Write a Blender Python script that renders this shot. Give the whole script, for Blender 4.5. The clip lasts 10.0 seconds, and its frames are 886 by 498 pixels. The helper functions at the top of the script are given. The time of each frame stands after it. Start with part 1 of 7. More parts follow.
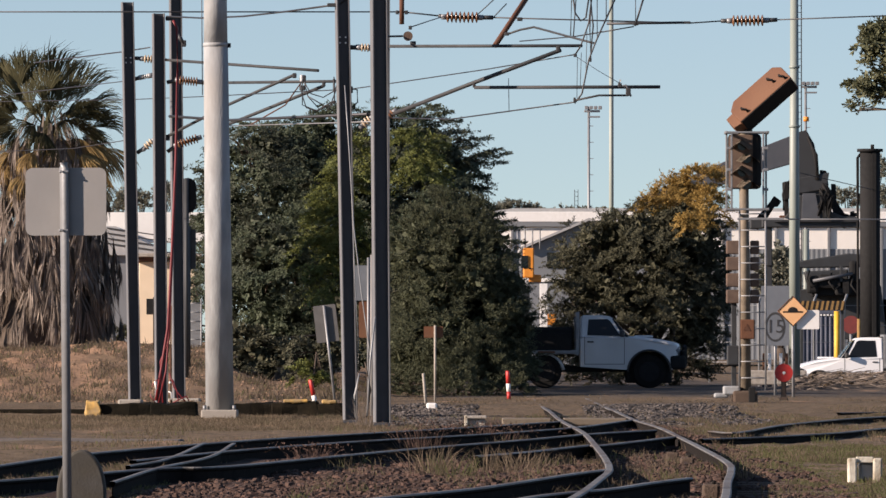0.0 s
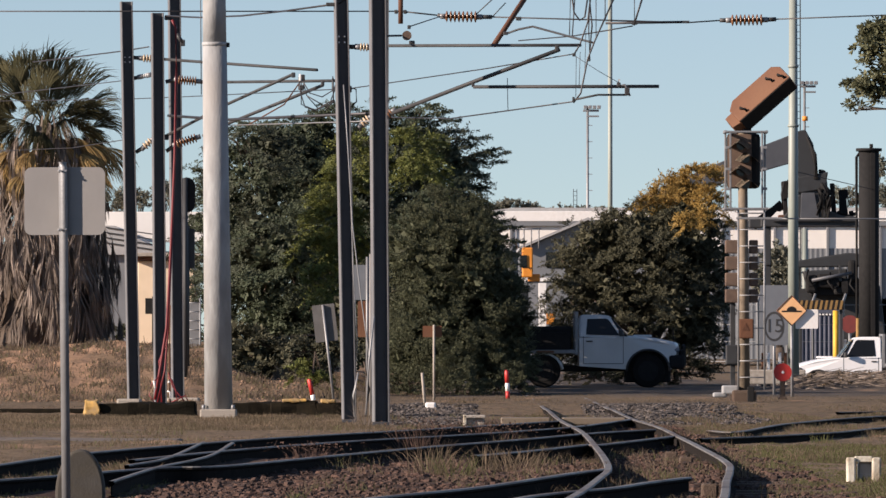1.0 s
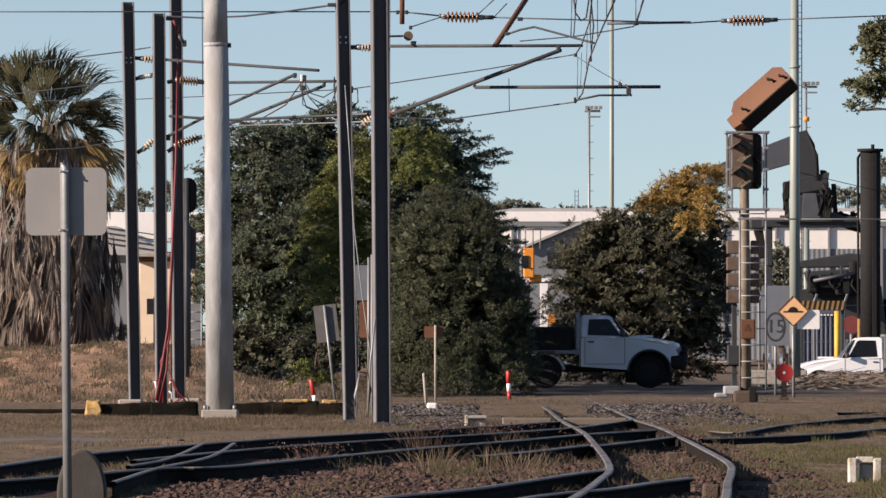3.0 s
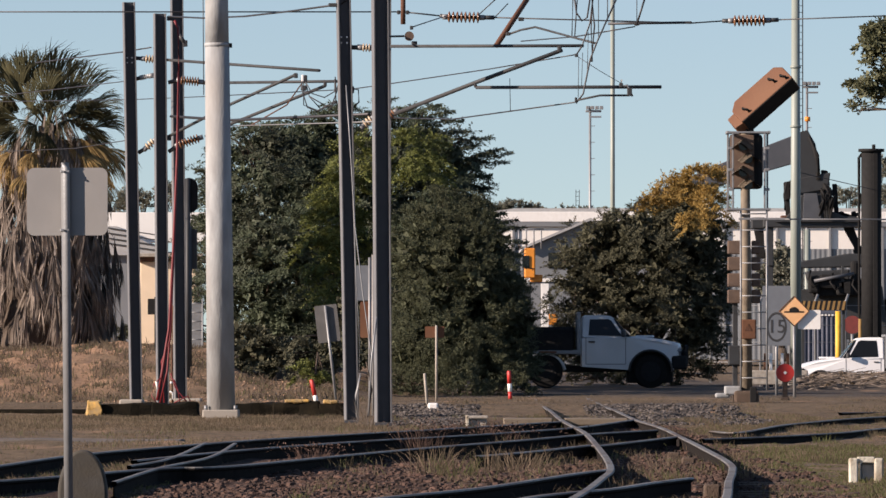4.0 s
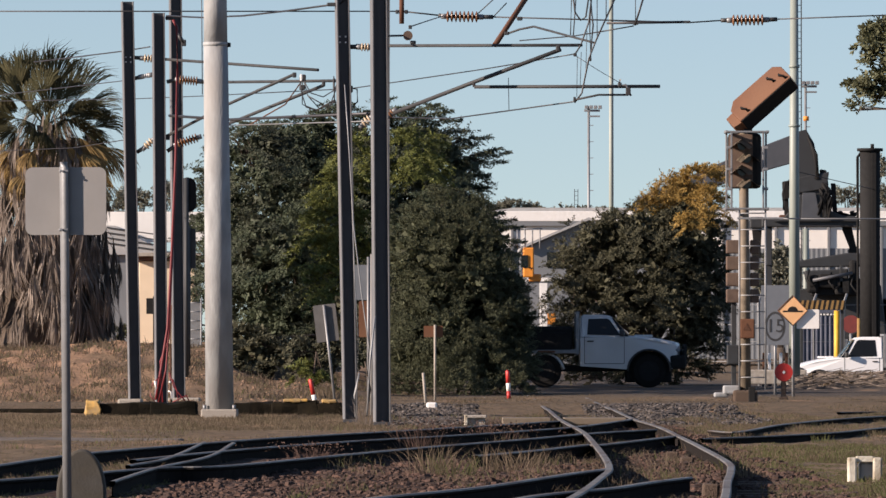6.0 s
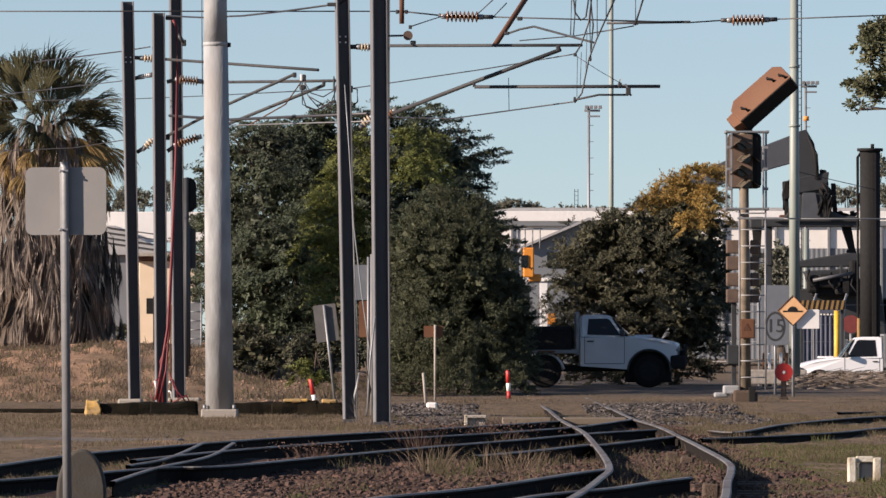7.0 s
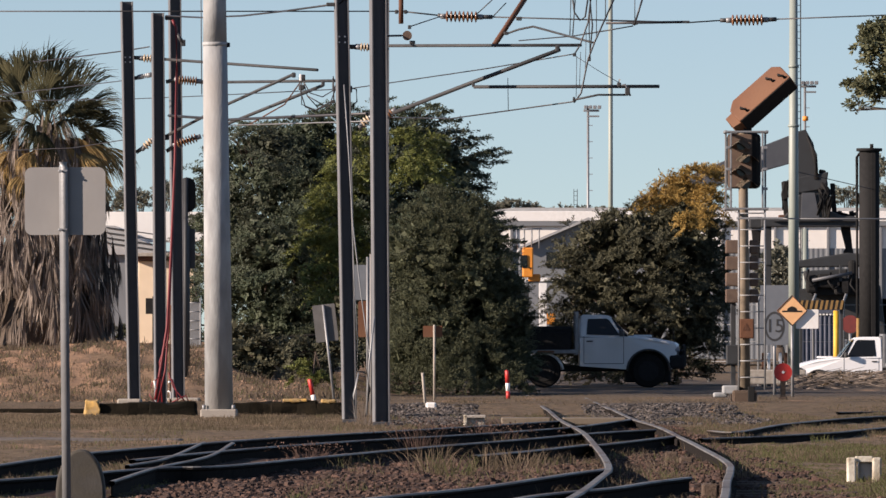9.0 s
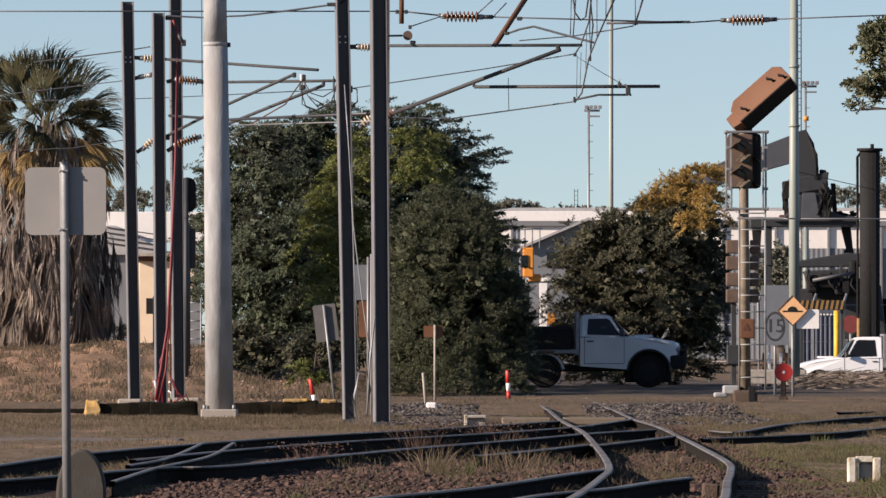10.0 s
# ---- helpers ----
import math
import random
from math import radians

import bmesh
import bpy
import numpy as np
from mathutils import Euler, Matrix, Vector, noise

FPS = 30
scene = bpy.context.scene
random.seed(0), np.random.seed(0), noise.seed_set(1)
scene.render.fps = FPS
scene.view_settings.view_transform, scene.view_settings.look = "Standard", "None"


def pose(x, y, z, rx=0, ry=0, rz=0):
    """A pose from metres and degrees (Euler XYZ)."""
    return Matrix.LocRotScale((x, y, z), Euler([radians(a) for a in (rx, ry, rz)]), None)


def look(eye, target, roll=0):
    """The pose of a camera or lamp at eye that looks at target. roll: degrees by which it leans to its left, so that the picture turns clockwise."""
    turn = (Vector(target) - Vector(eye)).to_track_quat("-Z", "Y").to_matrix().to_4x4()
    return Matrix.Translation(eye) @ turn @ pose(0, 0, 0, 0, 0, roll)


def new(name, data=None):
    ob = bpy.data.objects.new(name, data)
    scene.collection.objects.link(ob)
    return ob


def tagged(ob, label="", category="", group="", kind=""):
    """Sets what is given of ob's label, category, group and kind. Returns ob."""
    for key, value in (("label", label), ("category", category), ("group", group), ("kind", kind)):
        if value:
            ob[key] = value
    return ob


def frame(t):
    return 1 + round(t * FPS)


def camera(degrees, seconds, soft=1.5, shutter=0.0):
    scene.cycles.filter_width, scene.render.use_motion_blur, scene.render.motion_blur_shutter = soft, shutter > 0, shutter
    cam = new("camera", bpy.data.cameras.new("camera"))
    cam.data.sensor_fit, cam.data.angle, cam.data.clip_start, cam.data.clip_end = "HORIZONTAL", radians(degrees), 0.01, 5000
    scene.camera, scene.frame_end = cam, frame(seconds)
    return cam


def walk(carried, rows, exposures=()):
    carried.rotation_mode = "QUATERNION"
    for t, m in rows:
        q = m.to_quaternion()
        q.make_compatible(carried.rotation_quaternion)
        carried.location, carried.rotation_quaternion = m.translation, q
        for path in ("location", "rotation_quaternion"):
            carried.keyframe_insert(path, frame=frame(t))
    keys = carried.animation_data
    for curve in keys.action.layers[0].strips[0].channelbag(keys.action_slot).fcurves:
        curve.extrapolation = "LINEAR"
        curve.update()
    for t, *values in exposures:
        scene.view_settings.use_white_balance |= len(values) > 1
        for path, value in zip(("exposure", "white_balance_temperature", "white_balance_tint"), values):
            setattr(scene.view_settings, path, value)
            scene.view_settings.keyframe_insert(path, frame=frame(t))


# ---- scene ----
cam = camera(7.476, 10.0, soft=1.5)


def cam_row(t, dx, dy):
    return (t, pose(0, 0, 1.04, 90.807 + dy * 0.00477, 0, dx * 0.00477))


# a tripod that trembles a little in the wind
walk(cam, [cam_row(t, dx, dy) for t, dx, dy in (
    (0, 0, 1), (0.5, 0, 1), (1.0, -2.0, 0), (1.5, -1.2, 0), (2.0, 0.2, 0), (2.5, 0, 0.4), (4.0, 2.3, 1), (4.5, -1.5, 0),
    (5.0, 0, 0), (5.5, -0.2, 0), (7.0, 0, 0), (7.5, 0, 0), (8.0, -1.2, 0), (8.5, -2.6, 0), (9.0, -1.3, 0), (9.5, -2.6, 0), (10.0, -0.4, 0))],
    exposures=[(0, 0.88, 6700, 19), (10, 0.88, 6700, 19)])

# ---- light ----
SUN_EL, SUN_AZ = 20.0, -110.0   # azimuth from +Y, clockwise
world = bpy.data.worlds.new("sky")
scene.world = world
world.use_nodes = True
wn = world.node_tree.nodes
sky = wn.new("ShaderNodeTexSky")
sky.sky_type = 'NISHITA'
sky.sun_disc = False
sky.sun_elevation = radians(SUN_EL)
sky.sun_rotation = radians(SUN_AZ)
sky.air_density, sky.dust_density, sky.ozone_density = 1.0, 0.0, 2.1
wn["Background"].inputs["Strength"].default_value = 0.070
wco = wn.new("ShaderNodeTexCoord")
wadd = wn.new("ShaderNodeVectorMath")
wadd.operation = 'ADD'
wadd.inputs[1].default_value = (0, 0, 0.066)   # lifts the sky lookup above the yellowish horizon band, to suit the view
world.node_tree.links.new(wco.outputs["Generated"], wadd.inputs[0])
world.node_tree.links.new(wadd.outputs[0], sky.inputs["Vector"])
world.node_tree.links.new(sky.outputs[0], wn["Background"].inputs["Color"])
sun_dir = Vector((math.sin(radians(SUN_AZ)) * math.cos(radians(SUN_EL)), math.cos(radians(SUN_AZ)) * math.cos(radians(SUN_EL)), math.sin(radians(SUN_EL))))
sun_data = bpy.data.lights.new("sun", 'SUN')
sun_data.energy, sun_data.angle, sun_data.color = 5.0, radians(0.53), (1.0, 0.87, 0.72)
sun = new("sun", sun_data)
sun.matrix_world = look(sun_dir * 50, (0, 0, 0))

# ---- materials ----


def mat(name, c1, c2=None, scale=8.0, rough=0.8, metal=0.0, bump=0.3, fine=6.0, c3=None, patch=0.4, spec=0.5, stretch=(1, 1, 1), island=0.0, through_light=0.0):
    """Two-scale noise colour with bump, in object space, metres."""
    m = bpy.data.materials.new(name)
    m.use_nodes = True
    nt = m.node_tree
    b = nt.nodes["Principled BSDF"]
    c2 = c2 or tuple(v * 0.7 for v in c1)
    c3 = c3 or tuple((u + v) / 2 for u, v in zip(c1, c2))
    co = nt.nodes.new("ShaderNodeTexCoord")
    mp = nt.nodes.new("ShaderNodeMapping")
    mp.inputs["Scale"].default_value = stretch
    nt.links.new(co.outputs["Object"], mp.inputs["Vector"])
    na = nt.nodes.new("ShaderNodeTexNoise")
    na.inputs["Scale"].default_value, na.inputs["Detail"].default_value = scale, 6
    nb = nt.nodes.new("ShaderNodeTexNoise")
    nb.inputs["Scale"].default_value, nb.inputs["Detail"].default_value = patch, 4
    for n in (na, nb):
        nt.links.new(mp.outputs[0], n.inputs["Vector"])
    ra = nt.nodes.new("ShaderNodeValToRGB")
    ra.color_ramp.elements[0].position, ra.color_ramp.elements[1].position = 0.35, 0.65
    ra.color_ramp.elements[0].color, ra.color_ramp.elements[1].color = (*c1, 1), (*c2, 1)
    nt.links.new(na.outputs["Fac"], ra.inputs["Fac"])
    rb = nt.nodes.new("ShaderNodeValToRGB")
    rb.color_ramp.elements[0].position, rb.color_ramp.elements[1].position = 0.45, 0.62
    nt.links.new(nb.outputs["Fac"], rb.inputs["Fac"])
    mx = nt.nodes.new("ShaderNodeMix")
    mx.data_type = 'RGBA'
    nt.links.new(rb.outputs["Color"], mx.inputs["Factor"])
    nt.links.new(ra.outputs["Color"], mx.inputs["A"])
    mx.inputs["B"].default_value = (*c3, 1)
    col = mx.outputs["Result"]
    if island:
        ge = nt.nodes.new("ShaderNodeNewGeometry")
        hs = nt.nodes.new("ShaderNodeHueSaturation")
        mr = nt.nodes.new("ShaderNodeMapRange")
        mr.inputs["To Min"].default_value, mr.inputs["To Max"].default_value = 1 - island, 1 + island
        nt.links.new(ge.outputs["Random Per Island"], mr.inputs["Value"])
        nt.links.new(mr.outputs[0], hs.inputs["Value"])
        nt.links.new(col, hs.inputs["Color"])
        col = hs.outputs["Color"]
    nt.links.new(col, b.inputs["Base Color"])
    b.inputs["Roughness"].default_value, b.inputs["Metallic"].default_value = rough, metal
    b.inputs["Specular IOR Level"].default_value = spec
    if bump:
        nf = nt.nodes.new("ShaderNodeTexNoise")
        nf.inputs["Scale"].default_value, nf.inputs["Detail"].default_value = scale * fine, 4
        nt.links.new(mp.outputs[0], nf.inputs["Vector"])
        bp = nt.nodes.new("ShaderNodeBump")
        bp.inputs["Strength"].default_value, bp.inputs["Distance"].default_value = bump, 0.02
        nt.links.new(nf.outputs["Fac"], bp.inputs["Height"])
        nt.links.new(bp.outputs[0], b.inputs["Normal"])
    if through_light:
        tr = nt.nodes.new("ShaderNodeBsdfTranslucent")
        nt.links.new(col, tr.inputs["Color"])
        ms = nt.nodes.new("ShaderNodeMixShader")
        ms.inputs[0].default_value = through_light
        nt.links.new(b.outputs[0], ms.inputs[1])
        nt.links.new(tr.outputs[0], ms.inputs[2])
        nt.links.new(ms.outputs[0], nt.nodes["Material Output"].inputs["Surface"])
    return m


M = dict(
    # web colour is dark for its shade, flange colour pale for the sun
    beam=mat("shaded_web_steel", (0.036, 0.038, 0.045), (0.050, 0.053, 0.060), 3, 0.6, 0.0, 0.1),
    flange=mat("sunlit_flange_steel", (0.15, 0.153, 0.16), (0.11, 0.112, 0.118), 3, 0.6, 0.0, 0.1),
    galv=mat("galvanised_steel", (0.252, 0.259, 0.266), (0.189, 0.196, 0.203), 6, 0.5, 0.3, 0.1),
    tube=mat("weathered_tube", (0.055, 0.057, 0.06), (0.040, 0.041, 0.043), 5, 0.6, 0.1, 0.1, spec=0.2),
    wire=mat("dark_wire", (0.05, 0.05, 0.055), None, 5, 0.5, 0.5, 0),
    concrete=mat("pole_concrete", (0.345, 0.36, 0.365), (0.23, 0.238, 0.242), 5.0, 0.9, 0, 0.3, c3=(0.275, 0.268, 0.255), patch=1.3, stretch=(1, 1, 0.35)),
    footing=mat("footing_concrete", (0.375, 0.345, 0.3), (0.285, 0.255, 0.2175), 9, 0.95, 0, 0.5),
    insul=mat("brown_ceramic", (0.24, 0.115, 0.055), (0.15, 0.07, 0.035), 6, 0.25, 0, 0),
    cream_insul=mat("cream_ceramic", (0.56, 0.464, 0.336), (0.44, 0.336, 0.224), 6, 0.3, 0, 0),
    rust=mat("rusty_brown_paint", (0.104, 0.04095, 0.0189), (0.07875, 0.0315, 0.01575), 7, 0.85, 0, 0.3),
    orange=mat("faded_orange_paint", (0.1359, 0.05285, 0.02265), (0.1057, 0.04153, 0.01888), 4, 0.75, 0, 0.15, c3=(0.1586, 0.07173, 0.03398)),
    red=mat("red_paint", (0.50, 0.03, 0.025), (0.36, 0.025, 0.02), 6, 0.5, 0, 0.1),
    redcable=mat("red_cable", (0.165, 0.011, 0.0165), (0.121, 0.00825, 0.011), 6, 0.55, 0, 0),
    white=mat("white_paint", (0.80, 0.79, 0.77), (0.72, 0.71, 0.68), 5, 0.45, 0, 0.05),
    oldwhite=mat("stained_white_paint", (0.60, 0.57, 0.48), (0.42, 0.38, 0.30), 9, 0.7, 0, 0.3, c3=(0.30, 0.25, 0.18), patch=6),
    markergrey=mat("weathered_marker_grey", (0.062, 0.058, 0.052), (0.036, 0.034, 0.030), 9, 0.9, 0, 0.12, c3=(0.055, 0.048, 0.036), patch=3),
    kerbyellow=mat("worn_yellow_paint", (0.55, 0.33, 0.09), (0.36, 0.23, 0.08), 14, 0.85, 0, 0.4, c3=(0.30, 0.21, 0.10), patch=5),
    carwhite=mat("white_car_paint", (0.78, 0.79, 0.80), (0.74, 0.75, 0.76), 2, 0.22, 0, 0.02),
    # white car paint darkened to stand for tree shade on the parked utility
    shadewhite=mat("shaded_white_paint", (0.58, 0.58, 0.575), (0.48, 0.48, 0.475), 2, 0.35, 0, 0.02),
    relay=mat("grey_brown_casing", (0.13, 0.085, 0.06), (0.09, 0.06, 0.045), 7, 0.8, 0, 0.2),
    black=mat("matt_black", (0.012, 0.012, 0.0125), (0.018, 0.018, 0.018), 8, 0.85, 0, 0.1, spec=0.2),
    rubber=mat("tyre_rubber", (0.011, 0.011, 0.011), (0.016, 0.015, 0.014), 12, 0.9, 0, 0.2, spec=0.1),
    plastic=mat("dark_plastic", (0.03, 0.03, 0.032), (0.045, 0.045, 0.045), 10, 0.55, 0, 0.05),
    glass=mat("tinted_glass", (0.008, 0.009, 0.010), (0.011, 0.012, 0.013), 2, 0.06, 0, 0, spec=0.3),
    alu=mat("sign_aluminium", (0.2177, 0.2097, 0.2016), (0.1935, 0.1895, 0.1855), 4, 0.6, 0.2, 0.05, c3=(0.29, 0.283, 0.268)),
    signgrey=mat("faded_grey_sign", (0.15, 0.165, 0.185), (0.125, 0.14, 0.16), 5, 0.6, 0, 0.05),
    signyellow=mat("faded_yellow_sign", (0.80, 0.47, 0.24), (0.72, 0.41, 0.20), 5, 0.5, 0, 0.03),
    liftorange=mat("orange_machine_paint", (0.75, 0.27, 0.03), (0.62, 0.22, 0.025), 4, 0.5, 0, 0.05),
    yellow=mat("yellow_paint", (0.70, 0.42, 0.03), (0.55, 0.30, 0.03), 6, 0.6, 0, 0.15),
    # yellow darkened for the shade on the striped beam, also on one guard post
    dullyellow=mat("dull_shaded_yellow", (0.30, 0.17, 0.05), (0.20, 0.12, 0.045), 6, 0.8, 0, 0.15),
    # faded red, made darker again for the shade on the round sign
    fadedred=mat("faded_shaded_red", (0.20, 0.035, 0.03), (0.14, 0.03, 0.027), 6, 0.7, 0, 0.1),
    dullgrey=mat("dull_grey_sign_back", (0.12, 0.118, 0.116), (0.09, 0.088, 0.086), 5, 0.75, 0, 0.1),
    post=mat("tan_painted_post", (0.19, 0.152, 0.108), (0.125, 0.100, 0.072), 5, 0.7, 0, 0.2),
    rail=mat("rail_steel_side", (0.022, 0.0185, 0.017), (0.013, 0.012, 0.0115), 12, 0.95, 0.0, 0.3, spec=0.04),
    railtop=mat("worn_rail_head", (0.21, 0.205, 0.195), (0.12, 0.115, 0.108), 9, 0.6, 0.3, 0.2, c3=(0.12, 0.095, 0.08), patch=0.9),
    slab=mat("dirty_slab", (0.14, 0.118, 0.10), (0.085, 0.07, 0.058), 5, 0.95, 0, 0.5),
    timber=mat("old_timber", (0.112, 0.077, 0.056), (0.07, 0.049, 0.035), 10, 0.95, 0, 0.6, stretch=(1, 6, 1)),
    kerb=mat("black_kerb", (0.012, 0.0105, 0.008), (0.022, 0.018, 0.012), 7, 0.95, 0, 0.5, c3=(0.010, 0.010, 0.008), spec=0.05),
    bark=mat("bark", (0.10, 0.075, 0.055), (0.06, 0.045, 0.035), 12, 0.95, 0, 0.8, stretch=(1, 1, 0.3)),
    leaf_dark=mat("leaf_dark_green", (0.054, 0.072, 0.044), (0.082, 0.097, 0.060), 2.0, 0.65, 0, 0, c3=(0.066, 0.074, 0.052), patch=0.8, island=0.28, through_light=0.2, spec=0.2),
    leaf_green=mat("leaf_yellow_green", (0.12, 0.142, 0.042), (0.16, 0.172, 0.052), 2.0, 0.6, 0, 0, patch=0.8, island=0.4, through_light=0.3, spec=0.25),
    leaf_olive=mat("leaf_olive", (0.072, 0.073, 0.047), (0.098, 0.096, 0.061), 2.0, 0.7, 0, 0, patch=0.8, island=0.45, through_light=0.25, spec=0.2),
    leaf_bush=mat("leaf_dull_green", (0.055, 0.063, 0.036), (0.080, 0.087, 0.050), 2.0, 0.7, 0, 0, patch=0.8, island=0.45, through_light=0.25, spec=0.2),
    leaf_gum=mat("leaf_khaki", (0.098, 0.106, 0.058), (0.135, 0.138, 0.078), 2.0, 0.65, 0, 0, patch=0.8, island=0.4, through_light=0.25, spec=0.25),
    # leaf colour made paler and greyer, with distance haze mixed into it
    leaf_far=mat("leaf_hazed_grey_green", (0.15, 0.155, 0.12), (0.18, 0.18, 0.145), 2.0, 0.8, 0, 0, patch=0.8, island=0.25, through_light=0.2, spec=0.1),
    leaf_gold=mat("leaf_golden", (0.37, 0.245, 0.075), (0.26, 0.175, 0.055), 2.0, 0.7, 0, 0, patch=0.8, island=0.4, through_light=0.3, spec=0.2),
    palm=mat("palm_leaf", (0.050, 0.050, 0.026), (0.080, 0.074, 0.040), 3.0, 0.7, 0, 0, island=0.4, through_light=0.2, spec=0.06),
    deadpalm=mat("dead_palm_leaf", (0.28, 0.235, 0.20), (0.10, 0.082, 0.069), 3.0, 0.9, 0, 0, c3=(0.155, 0.13, 0.11), island=0.45, through_light=0.15, spec=0.2),
    yellowfrond=mat("yellowed_palm_leaf", (0.36, 0.25, 0.10), (0.22, 0.15, 0.07), 3.0, 0.85, 0, 0, island=0.4, through_light=0.25, spec=0.2),
    straw=mat("dry_grass", (0.21, 0.158, 0.108), (0.125, 0.095, 0.066), 1.5, 0.9, 0, 0, c3=(0.115, 0.094, 0.06), patch=0.5, island=0.45, through_light=0.2, spec=0.2),
    grass=mat("green_grass", (0.10, 0.11, 0.045), (0.13, 0.13, 0.055), 1.5, 0.85, 0, 0, island=0.4, through_light=0.2, spec=0.2),
    redgrass=mat("red_seed_grass", (0.13, 0.085, 0.066), (0.09, 0.056, 0.046), 1.5, 0.9, 0, 0, island=0.4, through_light=0.2, spec=0.2),
    stone=mat("ballast_stone", (0.08959, 0.07905, 0.07378), (0.03952, 0.03267, 0.02951), 6, 0.95, 0, 0.4, island=0.75),
    clod=mat("dry_clods", (0.24, 0.15, 0.095), (0.15, 0.10, 0.065), 5, 0.95, 0, 0.4, island=0.4),
    redstone=mat("red_ballast_stone", (0.076, 0.042, 0.031), (0.040, 0.024, 0.018), 6, 0.95, 0, 0.4, island=0.55),
    cream=mat("cream_wall", (0.72, 0.59, 0.43), (0.66, 0.54, 0.39), 2, 0.85, 0, 0.1),
    shedwhite=mat("white_cladding", (0.78, 0.75, 0.70), (0.72, 0.70, 0.66), 0.5, 0.6, 0, 0.05),
    shedgrey=mat("grey_cladding", (0.18, 0.192, 0.204), (0.15, 0.162, 0.174), 0.5, 0.6, 0, 0.05),
    roof=mat("grey_iron_roof", (0.42, 0.42, 0.41), (0.33, 0.33, 0.33), 2, 0.5, 0.2, 0.1),
    machine=mat("dull_machine_grey", (0.03, 0.033, 0.036), (0.021, 0.0225, 0.024), 3, 0.6, 0, 0.1),
    boom=mat("boom_grey", (0.075, 0.08, 0.09), (0.06, 0.065, 0.075), 2, 0.5, 0, 0.05),
    contblue=mat("blue_grey_container", (0.085, 0.098, 0.135), (0.065, 0.075, 0.105), 3, 0.6, 0, 0.1),
    poleblue=mat("pale_green_grey_pole", (0.25, 0.285, 0.255), (0.22, 0.25, 0.225), 3, 0.5, 0, 0.1, stretch=(1, 1, 0.3)),
)


def ground_material():
    """Dry earth: grass litter, bare orange dirt, red ballast and asphalt, in patches of the plan."""
    m = bpy.data.materials.new("dry_ground")
    m.use_nodes = True
    nt = m.node_tree
    N, L = nt.nodes, nt.links
    b = N["Principled BSDF"]
    b.inputs["Roughness"].default_value = 0.97
    b.inputs["Specular IOR Level"].default_value = 0.15
    co = N.new("ShaderNodeTexCoord")

    def noise_ramp(scale, lo, hi, ca, cb, det=6):
        n = N.new("ShaderNodeTexNoise")
        n.inputs["Scale"].default_value, n.inputs["Detail"].default_value = scale, det
        L.new(co.outputs["Object"], n.inputs["Vector"])
        r = N.new("ShaderNodeValToRGB")
        r.color_ramp.elements[0].position, r.color_ramp.elements[1].position = lo, hi
        r.color_ramp.elements[0].color, r.color_ramp.elements[1].color = (*ca, 1), (*cb, 1)
        L.new(n.outputs["Fac"], r.inputs["Fac"])
        return r.outputs["Color"], n.outputs["Fac"]

    def blend(fac, a, c):
        mx = N.new("ShaderNodeMix")
        mx.data_type = 'RGBA'
        L.new(fac, mx.inputs["Factor"])
        L.new(a, mx.inputs["A"])
        L.new(c, mx.inputs["B"])
        return mx.outputs["Result"]
    litter, _ = noise_ramp(6, 0.35, 0.65, (0.185, 0.135, 0.088), (0.092, 0.070, 0.048))
    dirt, _ = noise_ramp(3, 0.35, 0.65, (0.44, 0.27, 0.165), (0.31, 0.195, 0.125))
    ballast, _ = noise_ramp(14, 0.4, 0.6, (0.070, 0.040, 0.030), (0.028, 0.019, 0.015))
    asphalt, _ = noise_ramp(9, 0.35, 0.65, (0.095, 0.080, 0.068), (0.065, 0.056, 0.050))
    zone = N.new("ShaderNodeVertexColor")
    zone.layer_name = "zone"
    sp = N.new("ShaderNodeSeparateColor")
    L.new(zone.outputs["Color"], sp.inputs["Color"])
    c = blend(sp.outputs[0], litter, dirt)
    c = blend(sp.outputs[1], c, ballast)
    c = blend(sp.outputs[2], c, asphalt)
    L.new(c, b.inputs["Base Color"])
    _, f1 = noise_ramp(22, 0, 1, (0, 0, 0), (1, 1, 1))
    bp = N.new("ShaderNodeBump")
    bp.inputs["Strength"].default_value, bp.inputs["Distance"].default_value = 0.7, 0.05
    L.new(f1, bp.inputs["Height"])
    L.new(bp.outputs[0], b.inputs["Normal"])
    return m


M["ground"] = ground_material()

# ---- mesh helpers ----


def part(name, bm, material, parent=None, label=""):
    me = bpy.data.meshes.new(name)
    bm.to_mesh(me)
    bm.free()
    me.materials.append(M[material] if isinstance(material, str) else material)
    ob = new(name, me)
    if parent:
        ob.parent = parent
    return tagged(ob, label)


def thing(name, label, category, loc=(0, 0, 0), group="", kind="", rz=0):
    ob = new(name)
    ob.matrix_basis = pose(*loc, 0, 0, rz)
    return tagged(ob, label, category, group, kind)


def box(bm, c, size, bevel=0.0, rot=None):
    """A box with centre c and full size, bevelled."""
    r = bmesh.ops.create_cube(bm, size=1.0)
    vs = r["verts"]
    m = Matrix.Translation(c) @ (rot.to_4x4() if rot else Matrix.Identity(4)) @ Matrix.Diagonal((*size, 1))
    bmesh.ops.transform(bm, matrix=m, verts=vs)
    if bevel:
        es = list({e for v in vs for e in v.link_edges})
        bmesh.ops.bevel(bm, geom=es, offset=bevel, segments=2, affect='EDGES', profile=0.5)
    return bm


def B(c, size, bevel=0.0, rot=None):
    return box(bmesh.new(), c, size, bevel, rot)


